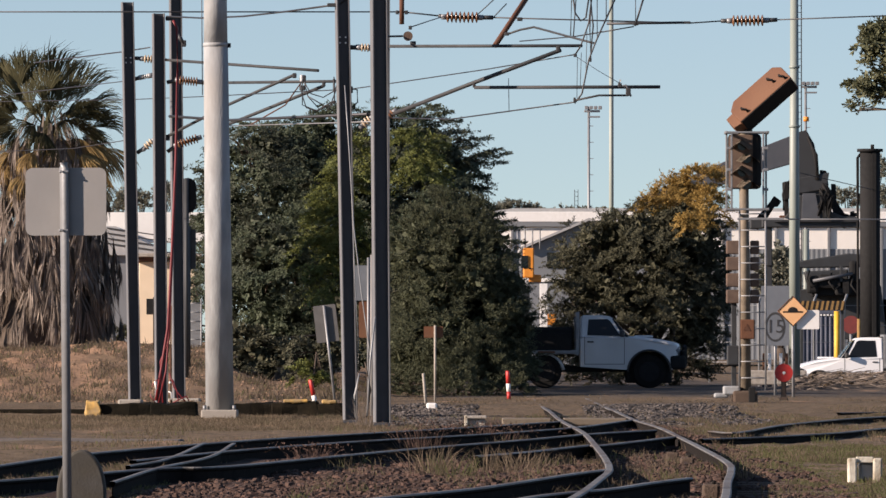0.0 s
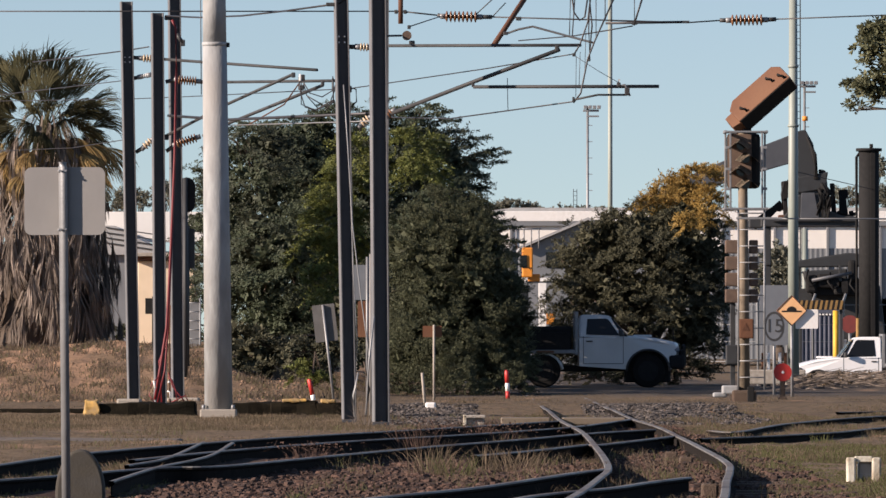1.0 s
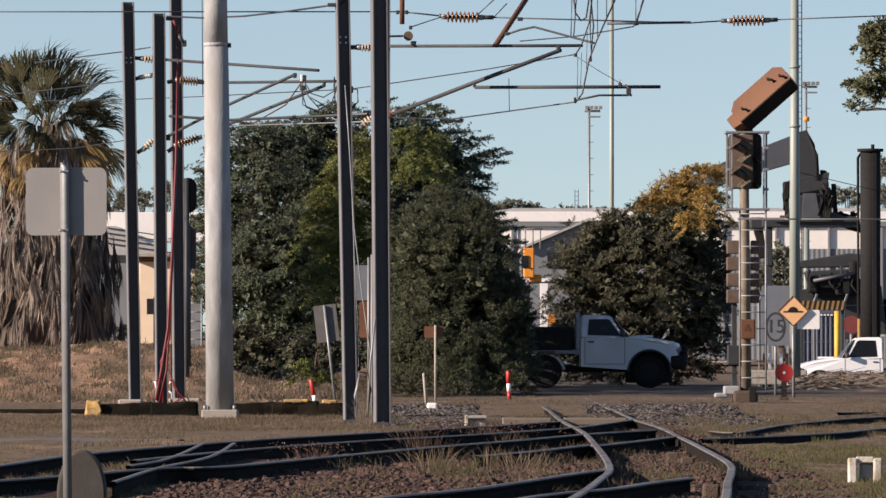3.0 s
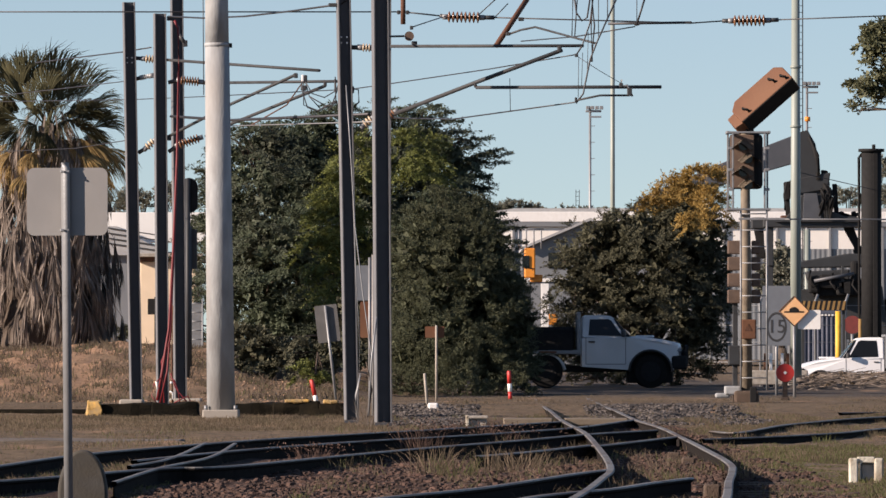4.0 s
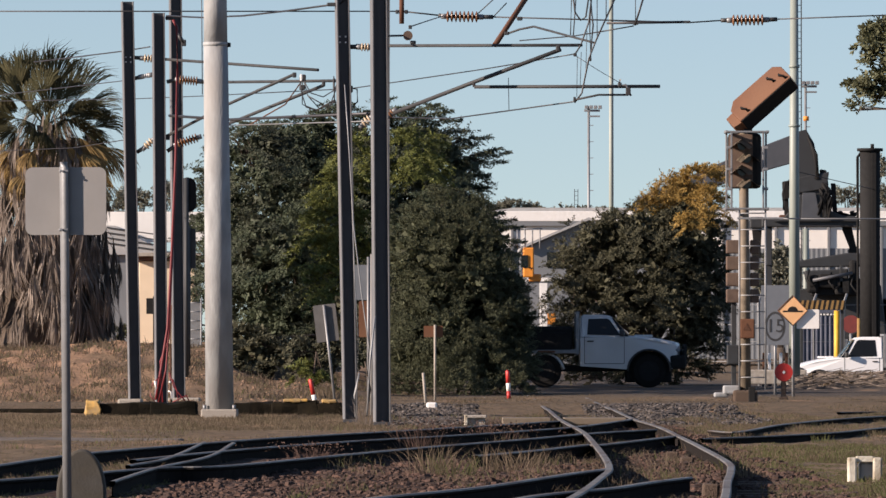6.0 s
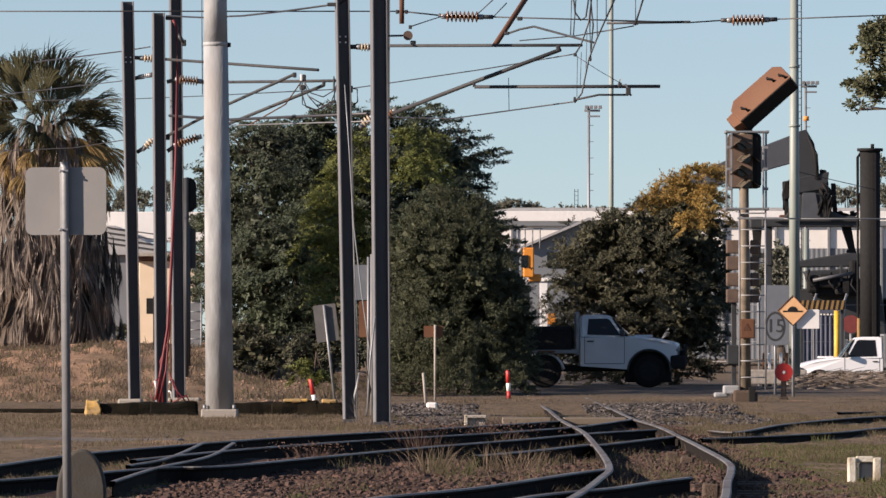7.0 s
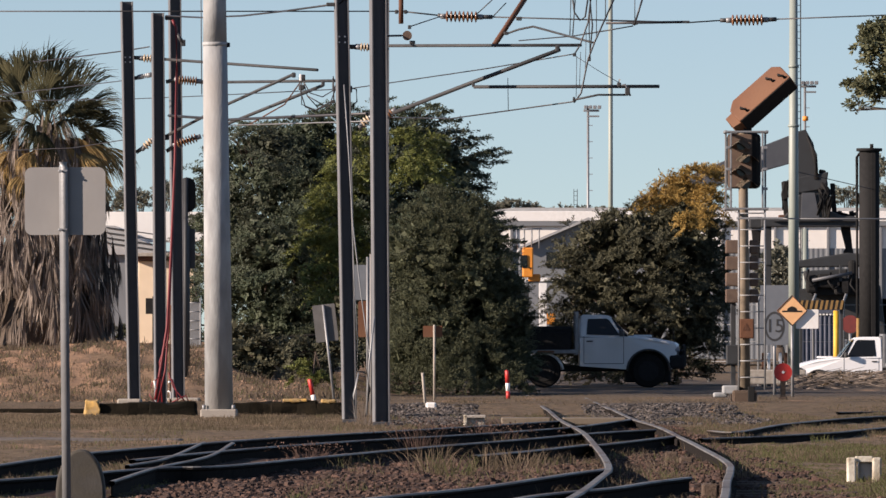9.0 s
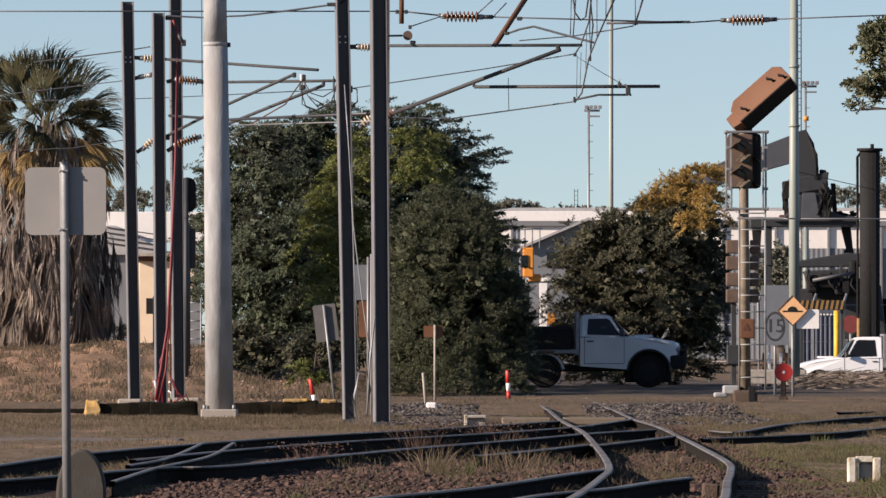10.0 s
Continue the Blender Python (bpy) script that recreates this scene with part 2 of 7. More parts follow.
def tube(bm, pts, radii, seg=8, cap=True):
    """A round bar along pts."""
    pts = [Vector(p) for p in pts]
    if not isinstance(radii, (list, tuple)):
        radii = [radii] * len(pts)
    rings = []
    for i, p in enumerate(pts):
        d = (pts[min(i + 1, len(pts) - 1)] - pts[max(i - 1, 0)]).normalized()
        a = d.cross(Vector((0, 0, 1)))
        if a.length < 1e-3:
            a = Vector((1, 0, 0))
        a.normalize()
        c = a.cross(d).normalized()
        rings.append([bm.verts.new(p + (a * math.cos(k * math.tau / seg) + c * math.sin(k * math.tau / seg)) * radii[i]) for k in range(seg)])
    for r0, r1 in zip(rings, rings[1:]):
        for k in range(seg):
            f = bm.faces.new((r0[k], r0[(k + 1) % seg], r1[(k + 1) % seg], r1[k]))
            f.smooth = True
    if cap:
        bm.faces.new(rings[0][::-1])
        bm.faces.new(rings[-1])
    return bm


def T(pts, radii, seg=8):
    return tube(bmesh.new(), pts, radii, seg)


def prism(bm, outline, y0, y1, bevel=0.0):
    """Outline in x, z, pushed from y0 to y1."""
    a = [bm.verts.new((x, y0, z)) for x, z in outline]
    c = [bm.verts.new((x, y1, z)) for x, z in outline]
    n = len(a)
    fs = [bm.faces.new(a), bm.faces.new(c[::-1])]
    fs += [bm.faces.new((a[i], c[i], c[(i + 1) % n], a[(i + 1) % n])) for i in range(n)]
    bmesh.ops.recalc_face_normals(bm, faces=fs)
    if bevel:
        bmesh.ops.bevel(bm, geom=list({e for f in fs for e in f.edges}), offset=bevel, segments=2, affect='EDGES', profile=0.5)
    return bm


def disc_outline(cx, cz, r, n=24):
    return [(cx + r * math.cos(i * math.tau / n), cz + r * math.sin(i * math.tau / n)) for i in range(n)]


def rounded(cx, cz, w, h, r, n=5):
    pts = []
    for sx, sz, a0 in ((1, 1, 0), (-1, 1, 90), (-1, -1, 180), (1, -1, 270)):
        for i in range(n):
            a = radians(a0 + 90 * i / (n - 1))
            pts.append((cx + sx * (w / 2 - r) + r * math.cos(a), cz + sz * (h / 2 - r) + r * math.sin(a)))
    return pts


def text_part(name, body, size, loc, material, parent, rz=0):
    cu = bpy.data.curves.new(name, 'FONT')
    cu.body, cu.size, cu.extrude, cu.align_x, cu.align_y = body, size, 0.002, 'CENTER', 'CENTER'
    ob = new(name, cu)
    ob.parent = parent
    ob.matrix_basis = pose(*loc, 90, 0, rz)
    cu.materials.append(M[material])
    dg = bpy.context.evaluated_depsgraph_get()
    me = bpy.data.meshes.new_from_object(ob.evaluated_get(dg))
    mesh_ob = new(name, me)
    mesh_ob.parent = parent
    mesh_ob.matrix_basis = pose(*loc, 90, 0, rz)
    bpy.data.objects.remove(ob)
    return mesh_ob


def quads(name, verts, faces, material, parent=None, label=""):
    me = bpy.data.meshes.new(name)
    me.from_pydata(verts, [], faces)
    me.materials.append(M[material])
    ob = new(name, me)
    if parent:
        ob.parent = parent
    return tagged(ob, label)

# ---- ground ----


def smooth(a, b, x):
    t = min(1, max(0, (x - a) / (b - a)))
    return t * t * (3 - 2 * t)


def ground_z(x, y):
    """Height of the ground: ballast bed below the rails, an earth bank beyond the masts, a dip at the far road."""
    z = -0.13
    z += 0.115 * smooth(112.5, 118, y)
    # bank at the palm
    left = 1 - smooth(-4.6, -3.4, x)
    z += 1.00 * smooth(128, 146, y) * left
    z += 0.32 * smooth(123.5, 139, y) * (1 - smooth(-2.4, -0.9, x)) * (1 - left)
    # verge that hides the lower far road
    right = smooth(7.5, 9.0, x)
    z += right * (0.20 * smooth(150, 158, y) * (1 - smooth(160, 168, y)) - 0.45 * smooth(168, 190, y))
    n = 0.0 if y > 300 else noise.noise((x * 0.35, y * 0.12, 0)) * 0.05 + noise.noise((x * 1.3, y * 0.5, 3)) * 0.03
    if y < 300:
        z += n * (0.6 + 2.2 * left * smooth(128, 138, y))
    if 40 < y < 118:
        z += noise.noise((x * 3.1, y * 1.1, 21)) * 0.035
    if 122 < y < 155:
        z += (noise.noise((x * 2.1, y * 0.9, 11)) * 0.09 + noise.noise((x * 4.5, y * 1.6, 13)) * 0.05) * left * smooth(126, 134, y)
    return z


def axis(fine_lo, fine_hi, step, far):
    a = list(np.arange(fine_lo, fine_hi, step))
    d = step
    while a[-1] < far:
        d *= 1.5
        a.append(a[-1] + d)
    return a


def build_ground():
    xs_r = axis(0, 16, 0.22, 3500)
    xs = [-v for v in xs_r[:0:-1]] + xs_r
    ys_f = axis(28, 215, 0.5, 4500)
    ys = [-4000, -1500, -500, -150, -50, 0, 12, 22] + ys_f
    verts, zones = [], []
    for y in ys:
        for x in xs:
            verts.append((x, y, ground_z(x, y)))
            n = noise.noise((x * 0.8, y * 0.25, 7)) * 0.5 + noise.noise((x * 2.2, y * 0.7, 9)) * 0.35
            dirt = max(smooth(124, 136, y) * (1 - smooth(-2.2, -1.0, x)) * smooth(-0.45, 0.15, n) * (0.4 + 0.6 * (1 - smooth(-7.6, -6.2, x))), 0.7 * smooth(0.15, 0.45, n))
            centre = 1.5 - 0.045 * max(0, 50 - y)
            # dark ballast colour reaches further left nearer the camera, over those rails' ground
            spread = 1.6 + max(0, 95 - y) * 0.10
            bal = smooth(-spread - 0.8, -spread + 0.6, x - centre) * (1 - smooth(1.1, 2.0, x - centre)) * (1 - smooth(100, 108, y))
            bal *= smooth(-0.55, -0.05, n)
            asp = smooth(133, 142, y) * (1 - smooth(260, 300, y)) * smooth(-1.2, 0.2, x) * (0.9 if n < 0.3 else 0.4)
            zones.append((min(1, dirt), min(1, bal), min(1, asp), 1))
    nx = len(xs)
    faces = [(j * nx + i, j * nx + i + 1, (j + 1) * nx + i + 1, (j + 1) * nx + i) for j in range(len(ys) - 1) for i in range(nx - 1)]
    ob = quads("ground", verts, faces, "ground")
    tagged(ob, "dry brown earth with sparse grass and red ballast", "ground", kind="structure")
    at = ob.data.color_attributes.new("zone", 'FLOAT_COLOR', 'POINT')
    at.data.foreach_set("color", np.array(zones, dtype=np.float32).ravel())
    for p in ob.data.polygons:
        p.use_smooth = True


build_ground()

# ---- rails ----


def curve_through(pts, n=10):
    """Points along a smooth line through the given plan points."""
    P = [Vector((*p, 0)) for p in pts]
    P = [P[0] * 2 - P[1]] + P + [P[-1] * 2 - P[-2]]
    out = []
    for i in range(1, len(P) - 2):
        for k in range(n):
            t = k / n
            a, b, c, d = P[i - 1:i + 3]
            out.append(0.5 * ((2 * b) + (c - a) * t + (2 * a - 5 * b + 4 * c - d) * t * t + (3 * b - a - 3 * c + d) * t ** 3))
    out.append(P[-2])
    return out


RAIL_SIDE = [(-0.06, -0.14), (-0.06, -0.128), (-0.01, -0.112), (-0.01, -0.04), (-0.033, -0.026), (-0.033, -0.006)]


def rail(pts, label, dz=0.0, wide=1.0):
    t = thing("rail", label, "rail", group="rails of the yard")
    line = curve_through(pts)
    prof = RAIL_SIDE + [(-x, z) for x, z in RAIL_SIDE[::-1]]
    body, head = bmesh.new(), bmesh.new()
    rings, hr = [], []
    for i, p in enumerate(line):
        d = (line[min(i + 1, len(line) - 1)] - line[max(i - 1, 0)]).normalized()
        s = Vector((d.y, -d.x, 0))
        dip = dz + 0.007 * noise.noise((p.x * 0.3, p.y * 0.12, 5))
        rings.append([body.verts.new(p + s * x * wide + Vector((0, 0, z + dip))) for x, z in prof])
        hr.append([head.verts.new(p + s * x * wide + Vector((0, 0, z + dip))) for x, z in ((-0.0345, -0.011), (-0.034, -0.006), (-0.026, 0.001), (0.026, 0.001), (0.034, -0.006), (0.0345, -0.011))])
    for bm, rr, close in ((body, rings, True), (head, hr, False)):
        for a, b in zip(rr, rr[1:]):
            n = len(a)
            for k in range(n if close else n - 1):
                bm.faces.new((a[k], b[k], b[(k + 1) % n], a[(k + 1) % n]))
    part("rail_web", body, "rail", t)
    part("rail_head", head, "railtop", t, "worn shiny rail head")
    return t


R_LABEL = "dark rusty steel rail with a worn shiny head"
rail([(1.77, 141), (1.76, 133.33), (1.75, 126.58), (1.70, 110.09)], R_LABEL, -0.014)
rail([(1.70, 110.09), (1.64, 94.19), (1.675, 81.08), (1.585, 70.59), (1.435, 58.59), (1.24, 53.33), (0.865, 45.98), (0.25, 37)], R_LABEL)
rail([(2.84, 141), (2.83, 133.33), (2.80, 125.0), (2.745, 110.09)], R_LABEL, -0.014)
rail([(2.745, 110.09), (2.68, 95.24), (2.74, 85.11), (2.62, 69.08), (2.53, 60.3), (2.38, 56.07), (2.17, 51.72), (1.92, 46.15), (1.45, 37)], R_LABEL)
rail([(1.40, 57.14), (1.04, 55.05), (0.27, 49.59), (-0.47, 45.98), (-1.6, 39)], R_LABEL)
rail([(2.60, 83.33), (1.66, 79.47), (0.70, 73.62), (-0.38, 67.8), (-1.78, 58.82), (-2.43, 57.42), (-3.42, 52.4), (-4.6, 48.78)], R_LABEL)
rail([(1.62, 93.02), (0.85, 89.15), (-0.486, 82.19), (-2.04, 75.0), (-3.34, 65.93), (-3.9, 57.97), (-4.3, 52.17)], R_LABEL)
rail([(2.68, 95.24), (1.68, 86.33), (0.55, 80.0), (-0.9, 73.62), (-2.0, 67.8), (-2.8, 61.22)], R_LABEL)
rail([(-2.23, 72.29), (-2.19, 63.16), (-2.43, 57.5), (-2.52, 51.72)], R_LABEL, 0, 0.65)
rail([(-2.56, 72.73), (-2.53, 62.5), (-2.72, 58.54)], R_LABEL, 0, 0.65)
rail([(2.64, 77.42), (1.67, 70.59), (1.49, 70.38), (0.90, 66.67), (0.3, 63.49)], R_LABEL)
rail([(1.95, 53.81), (1.60, 51.95), (1.25, 49.79), (0.80, 48.0), (0.48, 46.05), (-0.3, 40)], R_LABEL, -0.01)
for cx, cs, ch in ((2.323, 186, 0.13), (2.043, 232, 0.14), (2.307, 176, 0.12), (1.15, 214, 0.11)):
    chair = thing("rail_chair", "dark rusty cast iron rail chair bolted beside the rail", "rail chair", (cx, 12000 / cs, -0.13), "rail chairs")
    part("chair_body", B((0, 0, ch * 0.35), (0.13, 0.16, ch * 0.9), 0.02), "timber", chair)
    part("bolt", T([(0.02, -0.05, ch * 0.78), (0.02, -0.05, ch * 0.98)], 0.016, 8), "rail", chair)
rail([(3.4, 86.33), (3.7, 85.11), (4.8, 93.75), (6.46, 102.56), (9.2, 111.11)], R_LABEL, -0.05)
rail([(3.0, 78.95), (3.9, 81.08), (4.9, 84.51), (5.8, 89.15), (7.6, 96.77)], R_LABEL, -0.05)
rail([(6.6, 113.21), (8.2, 115.38), (11, 118.81)], R_LABEL, -0.085)

# low black beam laid in for a dark line in the dirt
edge = thing("dark_strip", "low black strip laid for a dark line in the dirt", "edging", (-7.9, 114.29, -0.08))
part("beam", B((0, 0, 0), (4.4, 0.2, 0.08), 0.02), "kerb", edge)
for xm, w in ((2.18, 0.90), (1.20, 0.70)):
    cp = thing("crossing_plank", "worn tan timber plank of the level crossing", "plank", (xm, 97.56, -0.06), "crossing planks")
    part("plank", B((0, 0, 0), (w, 0.9, 0.10), 0.015), "post", cp)


def sleepers():
    t = thing("sleeper_row", "half buried grey-brown timber sleepers under the track", "sleepers", kind="structure")
    me = None
    rng = random.Random(4)
    for i in range(80):
        y = 40 + i * 0.68
        x = 2.1 - 0.045 * max(0, 50 - y)
        if me is None:
            bm = B((0, 0, 0), (2.05, 0.22, 0.12), 0.012)
            ob = part("sleeper", bm, "timber", t)
            me = ob.data
        else:
            ob = new("sleeper", me)
            ob.parent = t
        ob.matrix_basis = pose(x + rng.uniform(-0.05, 0.05), y, -0.20 + rng.uniform(-0.02, 0.015), 0, 0, rng.uniform(-2, 2))


sleepers()

# ---- overhead line masts ----


def h_mast(x, y, z0, x_top, z_top, width, label, rz=9, footing=None, holes=None):
    t = thing("overhead_line_mast", label, "mast", (x, y, z0), group="overhead line masts")
    h, w, d = z_top - z0, width, width * 1.0
    f = 0.016
    a, b = w / 2, d / 2
    turn = Matrix.Rotation(radians(rz), 3, 'Z')
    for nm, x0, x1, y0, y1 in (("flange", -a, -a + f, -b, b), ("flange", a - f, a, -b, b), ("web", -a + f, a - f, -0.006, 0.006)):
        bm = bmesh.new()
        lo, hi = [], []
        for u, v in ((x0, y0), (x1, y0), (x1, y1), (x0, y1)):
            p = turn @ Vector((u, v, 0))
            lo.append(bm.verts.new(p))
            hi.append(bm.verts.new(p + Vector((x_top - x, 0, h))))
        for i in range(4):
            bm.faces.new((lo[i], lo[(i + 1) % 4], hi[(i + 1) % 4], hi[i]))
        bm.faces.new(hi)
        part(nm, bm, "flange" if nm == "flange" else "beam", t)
    part("base_plate", B((0, 0, -0.03), (w + 0.02, d + 0.02, 0.05), 0.008), "beam", t)
    if footing:
        part("footing", B((footing[0], 0, footing[2] / 2 - 0.1), (footing[1], 0.6, footing[2] + 0.2), 0.03), "footing", t, "pale worn concrete footing")
    if holes:
        for i in range(2):
            for j in range(2):
                zz = holes - z0 + j * 0.085
                xx = (x_top - x) * zz / h + (i - 0.5) * 0.085
                part("bolt", T([(xx, -0.03, zz), (xx, -0.005, zz)], 0.014, 8), "white", t, "bright bolt head")
    return t


DK = "grey steel H section mast, web coloured as shaded, flanges as sunlit"
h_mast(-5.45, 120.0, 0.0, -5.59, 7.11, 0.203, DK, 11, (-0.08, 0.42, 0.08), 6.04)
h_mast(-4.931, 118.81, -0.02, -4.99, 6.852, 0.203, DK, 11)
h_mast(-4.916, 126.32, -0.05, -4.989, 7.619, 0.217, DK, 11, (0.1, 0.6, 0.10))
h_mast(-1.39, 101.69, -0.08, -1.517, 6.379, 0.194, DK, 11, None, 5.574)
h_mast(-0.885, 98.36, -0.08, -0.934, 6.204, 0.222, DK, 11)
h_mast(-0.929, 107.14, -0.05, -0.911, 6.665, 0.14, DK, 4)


def concrete_pole():
    t = thing("concrete_pole", "tall pale concrete pole bolted to a footing", "pole", (-3.559, 108.11, -0.02))
    dx, h = -0.081, 7.2
    z1 = 5.869
    part("shaft", T([(0, 0, 0), (dx * z1 / h, 0, z1 - 0.02)], [0.225, 0.194], 28), "concrete", t)
    part("upper_shaft", T([(dx * z1 / h, 0, z1 - 0.02), (dx, 0, h)], [0.189, 0.18], 28), "concrete", t)
    part("collar", T([(dx * z1 / h, 0, z1 - 0.05), (dx * z1 / h, 0, z1 + 0.01)], [0.201, 0.201], 28), "concrete", t)
    part("footing", B((0, 0, -0.05), (0.577, 0.6, 0.16), 0.02), "footing", t, "pale concrete footing")
    for sx in (-1, 1):
        part("bolt", T([(sx * 0.234, -0.16, 0.02), (sx * 0.234, -0.16, 0.10)], 0.03, 8), "galv", t)
    part("bracket", B((dx * 0.9 + 0.216, 0, z1 - 0.03), (0.06, 0.1, 0.07), 0.005), "black", t, "small black clamp")
    part("step_rod", T([(-0.279, 0.05, 5.049), (-0.297, 0.05, 7.2)], 0.008, 6), "wire", t, "thin climbing rod")


concrete_pole()

# ---- overhead line: wires, arms, insulators ----


def wire(pts, r=0.011, sag=0.0, name="overhead_wire", label="thin dark overhead wire between the masts", material="wire", category="wire"):
    out = []
    pts = [Vector(p) for p in pts]
    if len(pts) == 2 and sag:
        n = 16
        for i in range(n + 1):
            k = i / n
            out.append(pts[0].lerp(pts[1], k) - Vector((0, 0, 4 * sag * k * (1 - k))))
    else:
        out = pts
    ob = part(name, T(out, r, 6), material)
    return tagged(ob, label, category, "overhead wires")


wire([(-8.37, 111.11, 6.503), (-0.593, 111.11, 6.503)], 0.012)
wire([(-0.593, 111.11, 6.494), (-0.074, 111.11, 6.438)], 0.014)
wire([(0.815, 111.11, 6.41), (2.759, 111.11, 6.355), (4.037, 111.11, 6.318), (4.593, 111.11, 6.355)], 0.013)
wire([(5.472, 111.11, 6.373), (8.481, 111.11, 6.484)], 0.012)
wire([(-4.842, 118.81, 6.802), (-4.106, 115.38, 6.607), (-3.278, 111.11, 6.429), (-2.446, 107.14, 6.317), (-1.644, 101.69, 6.142)], 0.016)
wire([(-1.559, 101.69, 6.142), (-1.347, 101.69, 6.311)], 0.016)
wire([(-7.621, 126.32, 6.303), (-5.806, 122.45, 6.336), (-5.139, 118.81, 6.258)], 0.012)
wire([(-9.929, 141.18, 6.158), (-6.042, 126.32, 5.945), (-5.04, 118.81, 5.753)], 0.009)
wire([(-9.929, 141.18, 6.099), (-6.044, 133.33, 5.873), (-4.463, 126.32, 5.672), (-2.764, 109.09, 5.095), (-1.464, 107.14, 5.085), (-0.825, 105.26, 5.101), (0.644, 101.69, 5.176), (1.893, 98.36, 5.253)], 0.009)
wire([(-9.591, 136.36, 4.904), (-7.267, 133.33, 4.907), (-5.47, 120.05, 4.69)], 0.009)
wire([(-0.855, 109.09, 4.695), (0.14, 105.26, 4.549), (1.91, 98.36, 4.565)], 0.011)
wire([(0.991, 102.56, 5.074), (1.0, 102.56, 4.578)], 0.006, label="thin dropper wire hanging from the line")
wire([(1.91, 98.36, 4.548), (2.016, 98.36, 4.688), (2.115, 98.36, 5.179), (2.221, 98.36, 5.45), (2.525, 98.36, 6.122)], 0.014)
wire([(1.918, 98.36, 5.253), (2.0, 98.36, 5.384), (2.115, 98.36, 5.712), (2.164, 98.36, 6.122)], 0.013)
wire([(1.918, 98.36, 5.237), (2.262, 98.36, 5.015), (2.574, 98.36, 4.835)], 0.005)
wire([(1.951, 98.36, 5.22), (1.943, 98.36, 4.63)], 0.005)
wire([(2.008, 98.36, 5.286), (1.992, 98.36, 4.794)], 0.005)
wire([(1.869, 98.36, 6.122), (1.852, 98.36, 5.532), (1.893, 98.36, 5.524), (1.934, 98.36, 6.122)], 0.010, label="looped jumper cable hanging from the line")
wire([(1.885, 98.36, 6.122), (1.918, 98.36, 5.86), (2.0, 98.36, 5.745), (2.074, 98.36, 5.794), (2.123, 98.36, 6.122)], 0.014, label="looped jumper cable hanging from the line")
wire([(2.156, 98.36, 6.122), (2.131, 98.36, 5.63), (2.148, 98.36, 5.179)], 0.010, label="looped jumper cable hanging from the line")
wire([(2.139, 98.36, 6.122), (2.18, 98.36, 5.671), (2.139, 98.36, 5.179)], 0.012, label="looped jumper cable hanging from the line")
wire([(2.09, 98.36, 5.589), (2.074, 98.36, 4.974)], 0.005)
wire([(2.574, 98.36, 4.892), (2.557, 98.36, 4.794), (2.656, 98.36, 4.81), (2.689, 98.36, 4.745), (2.73, 98.36, 4.647)], 0.016, label="bent bracket of the steady arm", material="galv")
wire([(2.238, 98.36, 6.122), (2.238, 98.36, 5.507)], 0.006)
wire([(2.369, 98.36, 6.122), (2.369, 98.36, 5.761)], 0.007)
wire([(2.795, 98.36, 6.122), (2.795, 98.36, 5.729)], 0.006)
wire([(2.926, 98.36, 6.122), (2.787, 98.36, 5.671)], 0.016)
wire([(1.183, 104.35, 5.718), (1.958, 101.69, 5.667), (2.344, 98.36, 5.589), (2.77, 98.36, 5.663)], 0.010)
wire([(-0.475, 100.0, 5.732), (-0.211, 105.26, 6.075), (0.009, 111.11, 6.429)], 0.009)
wire([(0.565, 111.11, 6.457), (0.796, 111.11, 6.67), (0.935, 111.11, 6.799)], 0.010)
wire([(0.824, 111.11, 6.41), (1.046, 111.11, 6.642)], 0.010)
wire([(-2.394, 115.38, 5.511), (-2.394, 115.38, 5.127), (-2.154, 115.38, 5.03), (-1.732, 107.14, 4.897)], 0.010, label="looped jumper cable hanging from the line")
wire([(-2.375, 115.38, 5.559), (-2.298, 115.38, 5.271), (-2.106, 115.38, 5.059)], 0.010, label="looped jumper cable hanging from the line")
wire([(-1.664, 103.45, 5.135), (-1.655, 103.45, 4.764), (-1.839, 107.14, 4.745)], 0.010, label="looped jumper cable hanging from the line")
wire([(-1.39, 101.69, 4.887), (-1.288, 101.69, 4.871), (-1.28, 101.69, 4.684), (-1.373, 101.69, 4.599)], 0.012, label="looped jumper cable hanging from the line")
wire([(-2.413, 115.38, 5.511), (-2.683, 115.38, 5.127), (-3.34, 116.5, 4.807)], 0.012, label="thin rust-brown stay wire", material="rust")
wire([(-3.68, 116.5, 4.807), (-2.134, 107.14, 4.54), (-0.918, 98.36, 4.286)], 0.010, label="thin pale stay wire", material="galv")
wire([(9.424, 181.82, 5.692), (14.635, 230.77, 6.328), (16.077, 230.77, 6.04)], 0.012)
wire([(5.542, 125.0, 3.363), (9.021, 125.0, 3.353)], 0.016, label="taut pale cable across the yard", material="galv")


wire([(-2.433, 115.3, 5.588), (-2.404, 115.3, 5.319), (-2.327, 115.3, 5.078), (-2.154, 115.3, 5.021), (-1.913, 115.3, 5.127), (-1.788, 115.3, 5.463)], 0.011, label="looped jumper cable hanging from the line")
wire([(-2.385, 115.3, 5.559), (-2.25, 115.3, 5.319), (-2.038, 115.3, 5.252), (-1.846, 115.3, 5.367), (-1.769, 115.3, 5.559)], 0.011, label="looped jumper cable hanging from the line")
wire([(-2.298, 115.3, 5.271), (-2.096, 115.3, 5.155), (-1.865, 115.3, 5.021)], 0.011, label="looped jumper cable hanging from the line")


def pipe(pts, r, label, material="tube", name="cantilever_arm"):
    return tagged(part(name, T(pts, r, 10), material), label, "cantilever arm", "cantilever arms")


